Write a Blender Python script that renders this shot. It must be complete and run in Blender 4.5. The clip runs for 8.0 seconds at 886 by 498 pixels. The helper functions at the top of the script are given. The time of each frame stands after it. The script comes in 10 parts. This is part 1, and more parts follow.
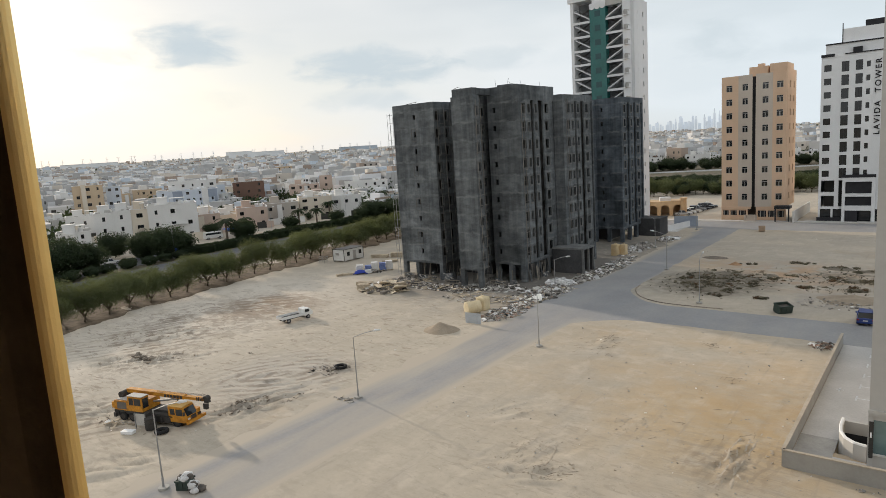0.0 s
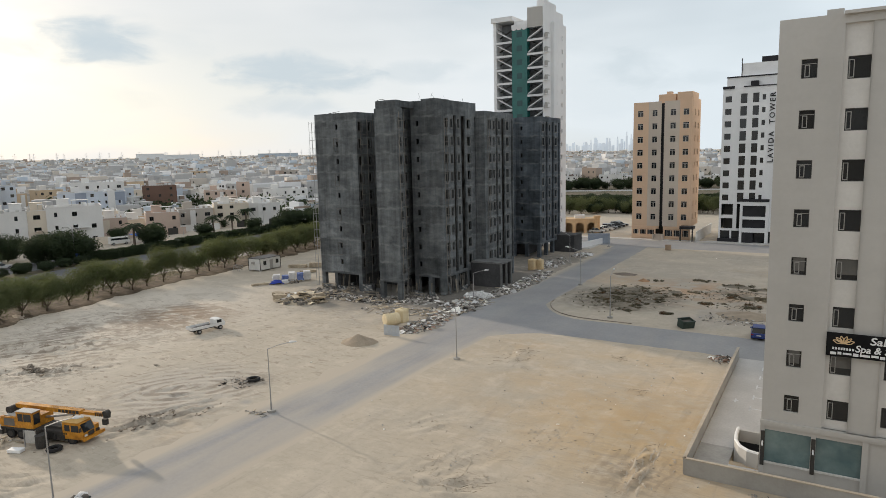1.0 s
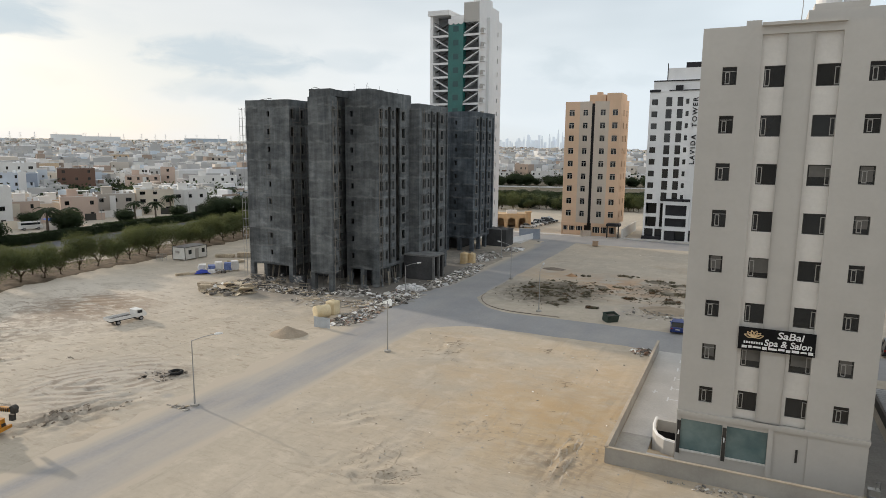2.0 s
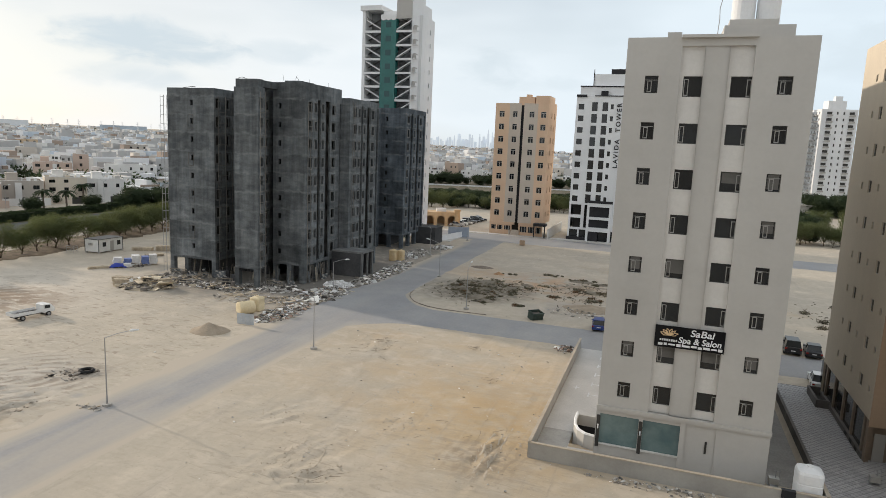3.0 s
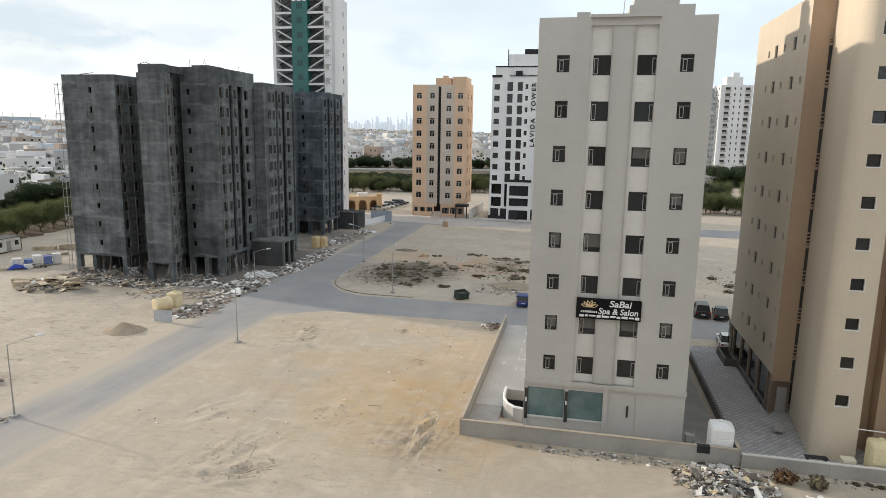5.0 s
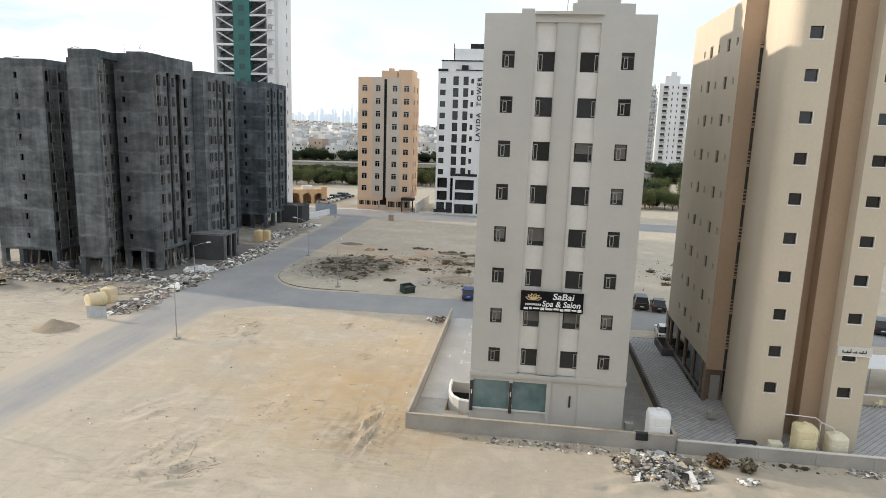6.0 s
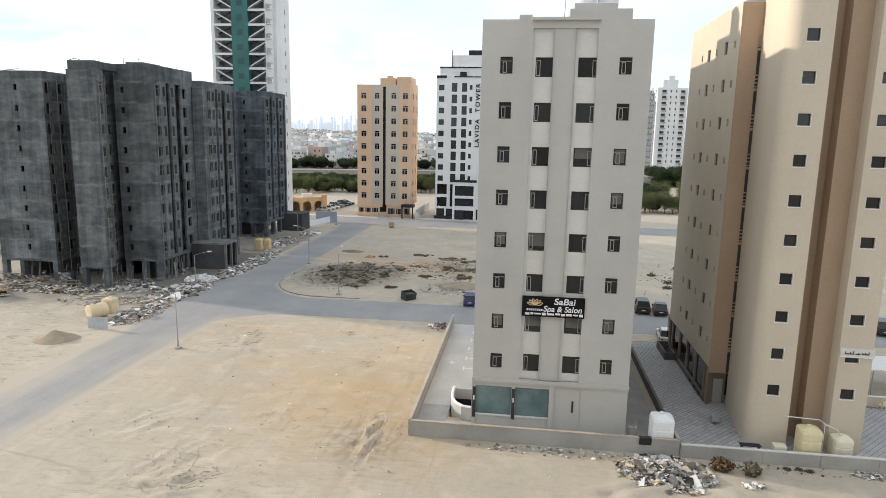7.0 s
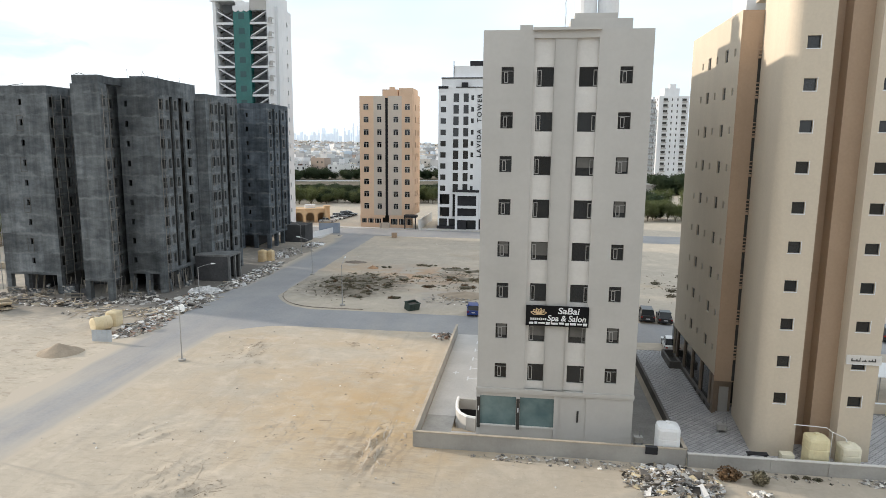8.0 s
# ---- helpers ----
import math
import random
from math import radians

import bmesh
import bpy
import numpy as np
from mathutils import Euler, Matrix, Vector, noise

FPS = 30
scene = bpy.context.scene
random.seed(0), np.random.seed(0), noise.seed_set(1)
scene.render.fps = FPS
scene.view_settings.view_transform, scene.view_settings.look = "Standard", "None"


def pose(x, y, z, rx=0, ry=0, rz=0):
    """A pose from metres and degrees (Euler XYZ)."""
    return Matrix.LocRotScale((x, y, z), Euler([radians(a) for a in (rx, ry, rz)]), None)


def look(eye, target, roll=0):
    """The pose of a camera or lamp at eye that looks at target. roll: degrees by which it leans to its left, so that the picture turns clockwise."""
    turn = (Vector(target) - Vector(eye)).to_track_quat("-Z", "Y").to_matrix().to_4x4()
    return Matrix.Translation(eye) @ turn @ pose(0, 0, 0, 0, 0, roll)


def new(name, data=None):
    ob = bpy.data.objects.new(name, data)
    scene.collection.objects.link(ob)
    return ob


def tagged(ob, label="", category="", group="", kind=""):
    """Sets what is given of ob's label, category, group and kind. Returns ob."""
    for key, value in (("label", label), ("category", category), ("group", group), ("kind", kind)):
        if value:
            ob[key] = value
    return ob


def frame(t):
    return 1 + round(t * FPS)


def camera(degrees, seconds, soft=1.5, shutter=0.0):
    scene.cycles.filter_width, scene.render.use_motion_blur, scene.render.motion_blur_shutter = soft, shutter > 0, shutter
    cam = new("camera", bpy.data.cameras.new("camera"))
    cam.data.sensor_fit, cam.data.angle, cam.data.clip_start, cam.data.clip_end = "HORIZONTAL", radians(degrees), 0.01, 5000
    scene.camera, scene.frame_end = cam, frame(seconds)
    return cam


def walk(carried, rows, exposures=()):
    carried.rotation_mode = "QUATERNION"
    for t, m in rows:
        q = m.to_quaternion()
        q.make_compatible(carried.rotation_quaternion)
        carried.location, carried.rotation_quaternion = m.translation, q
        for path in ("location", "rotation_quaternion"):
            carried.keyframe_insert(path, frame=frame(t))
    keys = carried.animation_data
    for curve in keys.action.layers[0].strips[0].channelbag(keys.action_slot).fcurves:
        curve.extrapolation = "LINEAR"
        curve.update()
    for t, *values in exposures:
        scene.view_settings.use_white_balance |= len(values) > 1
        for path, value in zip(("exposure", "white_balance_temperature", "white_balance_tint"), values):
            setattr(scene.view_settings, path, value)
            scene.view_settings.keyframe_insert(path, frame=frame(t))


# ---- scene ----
# camera
H = 23.5
cam = camera(69.03, 8.0, soft=0.3)
ROWS = [(0.0, 38.5, -8.83, -3.733), (0.5, 35.071, -9.087, -1.82), (1.0, 31.297, -8.072, -1.387), (1.5, 29.426, -9.592, -0.653),
        (1.7, 27.533, -8.982, -0.017), (2.8, 20.651, -9.012, 1.967), (3.0, 18.892, -8.84, 2.491), (3.5, 15.967, -9.444, 2.184),
        (4.0, 15.36, -9.249, 1.682), (4.5, 13.988, -8.466, 1.808), (5.0, 12.005, -10.15, 0.947), (5.2, 10.17, -10.009, 1.071),
        (6.3, 7.013, -10.982, 1.867), (6.5, 7.431, -11.157, 1.581), (7.0, 7.179, -10.033, 1.122), (7.5, 6.862, -9.639, 0.546),
        (8.0, 7.47, -9.146, 0.566)]
walk(cam, [(t, pose(0, 0, H, 90 + pitch, 0, yaw) @ pose(0, 0, 0, 0, 0, roll)) for t, yaw, pitch, roll in ROWS],
     exposures=[(0.0, -0.25, 6500, 12), (1.5, -0.23, 6500, 12), (3.0, -0.12, 6450, 12), (3.5, -0.11, 6450, 12), (4.0, 0.0, 6450, 12), (4.5, 0.02, 6400, 12), (5.0, 0.04, 6400, 12), (6.5, 0.27, 6300, 11), (8.0, 0.25, 6200, 11)])

# light: low evening sun in the west, hazy bright sky with thin cloud
SUN_EL, SUN_SLOPE = radians(14.4), 0.22
to_sun = Vector((-math.cos(math.atan(SUN_SLOPE)) * math.cos(SUN_EL), math.sin(math.atan(SUN_SLOPE)) * math.cos(SUN_EL), math.sin(SUN_EL)))
sun = new("sun", bpy.data.lights.new("sun", "SUN"))
sun.data.energy, sun.data.angle, sun.data.color = 3.5, radians(1.5), (1.0, 0.86, 0.68)
sun.matrix_world = look(to_sun * 50, (0, 0, 0))

world = bpy.data.worlds.new("sky")
scene.world = world
world.use_nodes = True
wn, wl = world.node_tree.nodes, world.node_tree.links
wn.clear()


def node(nodes, kind, **values):
    n = nodes.new(kind)
    for key, value in values.items():
        if key in n.inputs:
            n.inputs[key].default_value = value
    return n


sky = wn.new("ShaderNodeTexSky")
sky.sky_type, sky.sun_disc = "NISHITA", False
sky.sun_elevation, sky.sun_rotation = SUN_EL, math.atan2(to_sun.x, to_sun.y)
sky.air_density, sky.dust_density, sky.ozone_density = 1.0, 1.0, 1.4
coords = wn.new("ShaderNodeTexCoord")
stretch = wn.new("ShaderNodeMapping")
stretch.inputs["Scale"].default_value = (1.0, 1.0, 3.6)
stretch.inputs["Location"].default_value = (0.35, 0.1, 0.2)
cloud = node(wn, "ShaderNodeTexNoise", Scale=4.4, Detail=8.0, Roughness=0.52, Distortion=0.15)
veil = node(wn, "ShaderNodeTexNoise", Scale=1.3, Detail=4.0, Roughness=0.5)
cloud_ramp, veil_ramp = wn.new("ShaderNodeValToRGB"), wn.new("ShaderNodeValToRGB")
cloud_ramp.color_ramp.elements[0].position, cloud_ramp.color_ramp.elements[1].position = 0.53, 0.64
veil_ramp.color_ramp.elements[0].position, veil_ramp.color_ramp.elements[1].position = 0.30, 0.62
veil_ramp.color_ramp.elements[0].color = (0.48, 0.48, 0.48, 1)
bright = wn.new("ShaderNodeMix")
bright.data_type = "RGBA"
# the veil is whitest towards the sun and bluer in the north-east
towards = wn.new("ShaderNodeVectorMath")
towards.operation = "DOT_PRODUCT"
towards.inputs[1].default_value = (0.45, 0.89, 0.0)
away = wn.new("ShaderNodeMapRange")
away.inputs["From Min"].default_value, away.inputs["From Max"].default_value = 0.3, 0.98
veil_tint = wn.new("ShaderNodeMix")
veil_tint.data_type = "RGBA"
veil_tint.inputs["A"].default_value = (10.4, 10.7, 10.5, 1)
veil_tint.inputs["B"].default_value = (8.3, 9.6, 10.3, 1)
wl.new(coords.outputs["Generated"], towards.inputs[0])
wl.new(towards.outputs["Value"], away.inputs["Value"])
wl.new(away.outputs["Result"], veil_tint.inputs["Factor"])
wl.new(veil_tint.outputs["Result"], bright.inputs["B"])
grey = wn.new("ShaderNodeMix")
grey.data_type = "RGBA"
grey.inputs["B"].default_value = (7.0, 8.1, 8.6, 1)
grey_amount = wn.new("ShaderNodeMath")
grey_amount.operation, grey_amount.use_clamp = "MULTIPLY_ADD", True
grey_amount.inputs[1].default_value = 0.16


def sky_math(kind, a, b=0.0):
    n = wn.new("ShaderNodeMath")
    n.operation = kind
    for k, v in enumerate((a, b)):
        if isinstance(v, (int, float)):
            n.inputs[k].default_value = v
        else:
            wl.new(v, n.inputs[k])
    return n.outputs["Value"]


# the single cloud banks that hang over the town: bearing, height, half length, half depth in degrees, strength
way_ = wn.new("ShaderNodeSeparateXYZ")
wl.new(coords.outputs["Generated"], way_.inputs["Vector"])
bearing = sky_math("MULTIPLY", sky_math("ARCTAN2", sky_math("MULTIPLY", way_.outputs["X"], -1.0), way_.outputs["Y"]), 57.2958)
height = sky_math("MULTIPLY", sky_math("ARCSINE", way_.outputs["Z"]), 57.2958)
torn = node(wn, "ShaderNodeTexNoise", Scale=12.0, Detail=8.0, Roughness=0.56, Distortion=0.5)
torn_map = wn.new("ShaderNodeMapping")
torn_map.inputs["Scale"].default_value = (1.0, 1.0, 2.6)
wl.new(coords.outputs["Generated"], torn_map.inputs["Vector"])
wl.new(torn_map.outputs["Vector"], torn.inputs["Vector"])
rag = sky_math("MULTIPLY", sky_math("SUBTRACT", torn.outputs["Fac"], 0.5), 4.6)
banks = 0.0
for a0, e0, da, de, strong in ((57.8, 9.4, 4.2, 1.7, 0.85), (64.5, 8.7, 3.2, 0.8, 0.5), (43.0, 7.2, 7.0, 1.6, 0.9), (44.5, 4.6, 4.2, 1.1, 0.4), (33.0, 7.4, 4.5, 1.0, 0.45), (15.5, 6.9, 3.0, 1.6, 0.5), (10.0, 5.6, 3.0, 0.8, 0.35), (-14.0, 8.5, 5.0, 2.2, 0.4), (80.0, 12.0, 8.0, 2.5, 0.7), (25.0, 15.0, 9.0, 2.5, 0.5)):
    u = sky_math("DIVIDE", sky_math("SUBTRACT", bearing, a0), da)
    v = sky_math("DIVIDE", sky_math("SUBTRACT", height, e0), de)
    q = sky_math("ADD", sky_math("ADD", sky_math("MULTIPLY", u, u), sky_math("MULTIPLY", v, v)), rag)
    edge = wn.new("ShaderNodeMapRange")
    edge.interpolation_type = "SMOOTHSTEP"
    for key, value in (("From Min", 1.6), ("From Max", -0.3), ("To Min", 0.0), ("To Max", strong)):
        edge.inputs[key].default_value = value
    wl.new(q, edge.inputs["Value"])
    banks = sky_math("MAXIMUM", edge.outputs["Result"], banks)
wl.new(banks, grey_amount.inputs[2])
back = node(wn, "ShaderNodeBackground", Strength=0.1)
wout = wn.new("ShaderNodeOutputWorld")
wl.new(coords.outputs["Generated"], stretch.inputs["Vector"])
wl.new(stretch.outputs["Vector"], cloud.inputs["Vector"])
wl.new(stretch.outputs["Vector"], veil.inputs["Vector"])
wl.new(cloud.outputs["Fac"], cloud_ramp.inputs["Fac"])
wl.new(veil.outputs["Fac"], veil_ramp.inputs["Fac"])
wl.new(sky.outputs["Color"], bright.inputs["A"])
wl.new(veil_ramp.outputs["Color"], bright.inputs["Factor"])
wl.new(bright.outputs["Result"], grey.inputs["A"])
wl.new(cloud_ramp.outputs["Color"], grey_amount.inputs[0])
wl.new(grey_amount.outputs["Value"], grey.inputs["Factor"])
wl.new(grey.outputs["Result"], back.inputs["Color"])
wl.new(back.outputs["Background"], wout.inputs["Surface"])


# materials
def mat(name, c1, c2=None, s1=0.35, s2=6.0, rough=0.9, bump=0.15, fine=0.18, metal=0.0, spec=0.3, vary=0.0, island=0.0, streak=0.0, smear=0.0,
        transmission=0.0, local=False, depth=0.02):
    """A surface with broad patches of two colours, fine grain, relief, and streaks that run down it."""
    m = bpy.data.materials.new(name)
    m.use_nodes = True
    nodes, links = m.node_tree.nodes, m.node_tree.links
    bsdf = nodes["Principled BSDF"]
    c2 = c2 or c1
    if local:
        place = nodes.new("ShaderNodeTexCoord").outputs["Object"]
    else:
        place = nodes.new("ShaderNodeNewGeometry").outputs["Position"]
    broad = node(nodes, "ShaderNodeTexNoise", Scale=s1, Detail=6.0, Roughness=0.6)
    links.new(place, broad.inputs["Vector"])
    ramp = nodes.new("ShaderNodeValToRGB")
    ramp.color_ramp.elements[0].position, ramp.color_ramp.elements[1].position = 0.36, 0.64
    ramp.color_ramp.elements[0].color, ramp.color_ramp.elements[1].color = (*c1, 1), (*c2, 1)
    links.new(broad.outputs["Fac"], ramp.inputs["Fac"])
    grain = node(nodes, "ShaderNodeTexNoise", Scale=s2, Detail=8.0, Roughness=0.65)
    links.new(place, grain.inputs["Vector"])
    level = node(nodes, "ShaderNodeMapRange")
    level.inputs["From Min"].default_value, level.inputs["From Max"].default_value = 0.25, 0.75
    level.inputs["To Min"].default_value, level.inputs["To Max"].default_value = 1 - fine, 1 + fine
    links.new(grain.outputs["Fac"], level.inputs["Value"])
    value = level.outputs["Result"]

    def times(a, b):
        n = nodes.new("ShaderNodeMath")
        n.operation = "MULTIPLY"
        links.new(a, n.inputs[0])
        links.new(b, n.inputs[1])
        return n.outputs["Value"]

    def spread(source, amount):
        n = nodes.new("ShaderNodeMapRange")
        n.inputs["To Min"].default_value, n.inputs["To Max"].default_value = 1 - amount, 1 + amount
        links.new(source, n.inputs["Value"])
        return n.outputs["Result"]

    if vary:
        value = times(value, spread(nodes.new("ShaderNodeObjectInfo").outputs["Random"], vary))
    if island:
        value = times(value, spread(nodes.new("ShaderNodeNewGeometry").outputs["Random Per Island"], island))
    if streak:
        squash = nodes.new("ShaderNodeMapping")
        squash.inputs["Scale"].default_value = (0.55, 0.55, 0.05)
        links.new(place, squash.inputs["Vector"])
        run = node(nodes, "ShaderNodeTexNoise", Scale=1.0, Detail=5.0, Roughness=0.6)
        links.new(squash.outputs["Vector"], run.inputs["Vector"])
        value = times(value, spread(run.outputs["Fac"], streak))
    if smear:
        flat = nodes.new("ShaderNodeMapping")
        flat.inputs["Scale"].default_value = (0.22, 0.22, 0.62)
        links.new(place, flat.inputs["Vector"])
        wipe = node(nodes, "ShaderNodeTexNoise", Scale=1.0, Detail=4.0, Roughness=0.55, Distortion=0.3)
        links.new(flat.outputs["Vector"], wipe.inputs["Vector"])
        value = times(value, spread(wipe.outputs["Fac"], smear))
    mix = nodes.new("ShaderNodeVectorMath")
    mix.operation = "SCALE"
    links.new(ramp.outputs["Color"], mix.inputs[0])
    links.new(value, mix.inputs["Scale"])
    links.new(mix.outputs["Vector"], bsdf.inputs["Base Color"])
    bsdf.inputs["Roughness"].default_value, bsdf.inputs["Metallic"].default_value = rough, metal
    bsdf.inputs["Specular IOR Level"].default_value = spec
    bsdf.inputs["Transmission Weight"].default_value = transmission
    if bump:
        b = node(nodes, "ShaderNodeBump", Strength=bump, Distance=depth)
        links.new(grain.outputs["Fac"], b.inputs["Height"])
        links.new(b.outputs["Normal"], bsdf.inputs["Normal"])
    return m


M = {
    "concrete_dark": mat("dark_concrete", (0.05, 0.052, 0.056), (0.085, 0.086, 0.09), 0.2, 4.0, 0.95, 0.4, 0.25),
    "concrete_band": mat("slab_edge_concrete", (0.125, 0.13, 0.132), (0.20, 0.205, 0.205), 0.5, 5.0, 0.95, 0.3, 0.3, streak=0.3),
    "block": mat("grey_block", (0.33, 0.32, 0.30), (0.42, 0.41, 0.385), 0.3, 6.0, 0.95, 0.12, 0.06, streak=0.1),
    "beige": mat("beige_render", (0.462, 0.451, 0.430), (0.510, 0.498, 0.475), 0.1, 3.0, 0.9, 0.06, 0.03, streak=0.04, smear=0.06),
    "pale": mat("pale_render", (0.62, 0.605, 0.58), (0.67, 0.655, 0.63), 0.12, 5.0, 0.9, 0.1, 0.05, streak=0.05, smear=0.12),
    "tan": mat("tan_render", (0.555, 0.487, 0.392), (0.61, 0.535, 0.43), 0.08, 5.0, 0.9, 0.1, 0.05, streak=0.06),
    "brown": mat("brown_render", (0.375, 0.275, 0.195), (0.415, 0.31, 0.225), 0.12, 5.0, 0.9, 0.1, 0.06, streak=0.1),
    "orange": mat("orange_render", (0.64, 0.455, 0.32), (0.70, 0.505, 0.36), 0.08, 4.0, 0.9, 0.08, 0.05, streak=0.08),
    "orange_pale": mat("pale_stone_render", (0.52, 0.45, 0.385), (0.57, 0.50, 0.43), 0.1, 4.0, 0.9, 0.08, 0.05, streak=0.08),
    "white": mat("white_paint", (0.70, 0.715, 0.73), (0.77, 0.78, 0.79), 0.1, 4.0, 0.7, 0.06, 0.05, streak=0.08),
    "black": mat("black_cladding", (0.025, 0.026, 0.03), (0.04, 0.04, 0.045), 0.4, 5.0, 0.5, 0.05, 0.1, spec=0.15),
    "teal_dark": mat("dark_teal_pane", (0.012, 0.065, 0.07), None, 0.5, 3.0, 0.15, 0.0, 0.1, spec=0.5),
    # the tower stairs' shade is put into this grey
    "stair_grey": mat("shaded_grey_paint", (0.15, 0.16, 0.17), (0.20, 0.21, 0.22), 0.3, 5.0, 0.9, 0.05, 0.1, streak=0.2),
    "teal": mat("teal_glass_cladding", (0.016, 0.115, 0.105), (0.026, 0.15, 0.14), 0.2, 2.0, 0.25, 0.05, 0.12, spec=0.5),
    "glass": mat("dark_window_glass", (0.018, 0.021, 0.024), None, 0.5, 3.0, 0.06, 0.0, 0.1, spec=0.5, vary=0.6, transmission=0.15),
    # teal to grey-green patches: reflections are put into the glass colour
    "shop_glass": mat("greenish_shop_glass", (0.09, 0.15, 0.16), (0.18, 0.25, 0.25), 0.35, 1.0, 0.1, 0.0, 0.1, spec=0.5),
    "frame": mat("dark_aluminium", (0.06, 0.058, 0.055), None, 1.0, 20.0, 0.45, 0.0, 0.1, metal=0.3),
    "sash": mat("pale_grey_sash", (0.34, 0.335, 0.325), None, 1.0, 20.0, 0.5, 0.0, 0.1, metal=0.2),
    "frame_pale": mat("grey_aluminium", (0.42, 0.41, 0.39), None, 1.0, 20.0, 0.45, 0.0, 0.1, metal=0.3),
    "steel": mat("galvanised_steel", (0.34, 0.345, 0.35), (0.42, 0.42, 0.42), 1.0, 20.0, 0.5, 0.05, 0.12, metal=0.6),
    "brown_low": mat("dark_brown_tile", (0.20, 0.155, 0.12), (0.25, 0.195, 0.15), 0.5, 6.0, 0.6, 0.05, 0.1),
    "board": mat("black_sign_board", (0.010, 0.010, 0.011), (0.016, 0.016, 0.017), 0.5, 5.0, 0.75, 0.03, 0.1, spec=0.1),
    "blind": mat("grey_window_blind", (0.12, 0.118, 0.11), (0.16, 0.155, 0.148), 0.5, 6.0, 0.8, 0.03, 0.08),
    # near black; stands for shade behind openings and in slots
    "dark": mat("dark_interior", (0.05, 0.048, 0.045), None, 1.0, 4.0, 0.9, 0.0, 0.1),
}


def cast_concrete(name, dark, light, storey=3.02, first=3.3, cool=0.0):
    """Raw concrete and cement-washed block infill: every storey has its own tone, ragged pale laps at the slab levels, runs and trowel smears."""
    m = bpy.data.materials.new(name)
    m.use_nodes = True
    nodes, links = m.node_tree.nodes, m.node_tree.links
    bsdf = nodes["Principled BSDF"]
    place = nodes.new("ShaderNodeNewGeometry").outputs["Position"]
    apart = nodes.new("ShaderNodeSeparateXYZ")
    links.new(place, apart.inputs["Vector"])

    def math_node(kind, a, b=None, c=None):
        n = nodes.new("ShaderNodeMath")
        n.operation = kind
        for k, v in enumerate((a, b, c)):
            if v is None:
                continue
            if isinstance(v, (int, float)):
                n.inputs[k].default_value = v
            else:
                links.new(v, n.inputs[k])
        return n.outputs["Value"]

    def cloud_of(scale, squash, detail=5.0, rough=0.6, lift=None):
        mp = nodes.new("ShaderNodeMapping")
        mp.inputs["Scale"].default_value = squash
        links.new(place if lift is None else lift, mp.inputs["Vector"])
        n = node(nodes, "ShaderNodeTexNoise", Scale=scale, Detail=detail, Roughness=rough)
        links.new(mp.outputs["Vector"], n.inputs["Vector"])
        return n.outputs["Fac"]

    def span(source, a, b, lo, hi):
        n = nodes.new("ShaderNodeMapRange")
        for key, v in (("From Min", a), ("From Max", b), ("To Min", lo), ("To Max", hi)):
            n.inputs[key].default_value = v
        links.new(source, n.inputs["Value"])
        return n.outputs["Result"]

    ragged = span(cloud_of(0.7, (1, 1, 0.3)), 0.3, 0.7, -0.22, 0.22)
    level = math_node("DIVIDE", math_node("ADD", math_node("SUBTRACT", apart.outputs["Z"], first), ragged), storey)
    floor_no = math_node("FLOOR", level)
    within = math_node("FRACT", level)
    # a tone for each storey and stretch of wall
    together = nodes.new("ShaderNodeCombineXYZ")
    links.new(math_node("MULTIPLY", apart.outputs["X"], 0.16), together.inputs["X"])
    links.new(math_node("MULTIPLY", apart.outputs["Y"], 0.16), together.inputs["Y"])
    links.new(math_node("MULTIPLY", floor_no, 3.7), together.inputs["Z"])
    tone = span(cloud_of(1.0, (1, 1, 1), 2.0, 0.5, together.outputs["Vector"]), 0.3, 0.7, 0.62, 1.42)
    lap = math_node("ABSOLUTE", math_node("SUBTRACT", within, 0.5))
    lap = span(lap, 0.40, 0.49, 0.0, 1.0)
    lap = math_node("MULTIPLY", lap, span(cloud_of(0.45, (1, 1, 2.0)), 0.42, 0.62, 0.0, 1.0))
    smear = span(cloud_of(1.0, (0.5, 0.5, 1.3), 6.0, 0.65), 0.3, 0.7, 0.72, 1.28)
    run = span(cloud_of(1.0, (1.3, 1.3, 0.09), 5.0, 0.6), 0.3, 0.7, 0.72, 1.28)
    grain_source = cloud_of(9.0, (1, 1, 1), 6.0, 0.65)
    grain = span(grain_source, 0.25, 0.75, 0.86, 1.14)
    value = math_node("MULTIPLY", math_node("MULTIPLY", tone, smear), math_node("MULTIPLY", run, grain))
    washed = span(cloud_of(0.55, (1, 1, 1), 5.0, 0.6), 0.35, 0.65, 0.0, 1.0)
    mix = nodes.new("ShaderNodeMix")
    mix.data_type = "RGBA"
    mix.inputs["A"].default_value, mix.inputs["B"].default_value = (*dark, 1), (*light, 1)
    links.new(washed, mix.inputs["Factor"])
    lime = nodes.new("ShaderNodeMix")
    lime.data_type = "RGBA"
    lime.inputs["B"].default_value = (0.235, 0.25, 0.255, 1)
    links.new(math_node("MULTIPLY", lap, 0.62), lime.inputs["Factor"])
    scaled = nodes.new("ShaderNodeVectorMath")
    scaled.operation = "SCALE"
    links.new(mix.outputs["Result"], scaled.inputs[0])
    links.new(value, scaled.inputs["Scale"])
    links.new(scaled.outputs["Vector"], lime.inputs["A"])
    links.new(lime.outputs["Result"], bsdf.inputs["Base Color"])
    bsdf.inputs["Roughness"].default_value = 0.95
    bsdf.inputs["Specular IOR Level"].default_value = 0.2
    b = node(nodes, "ShaderNodeBump", Strength=0.35, Distance=0.03)
    links.new(grain_source, b.inputs["Height"])
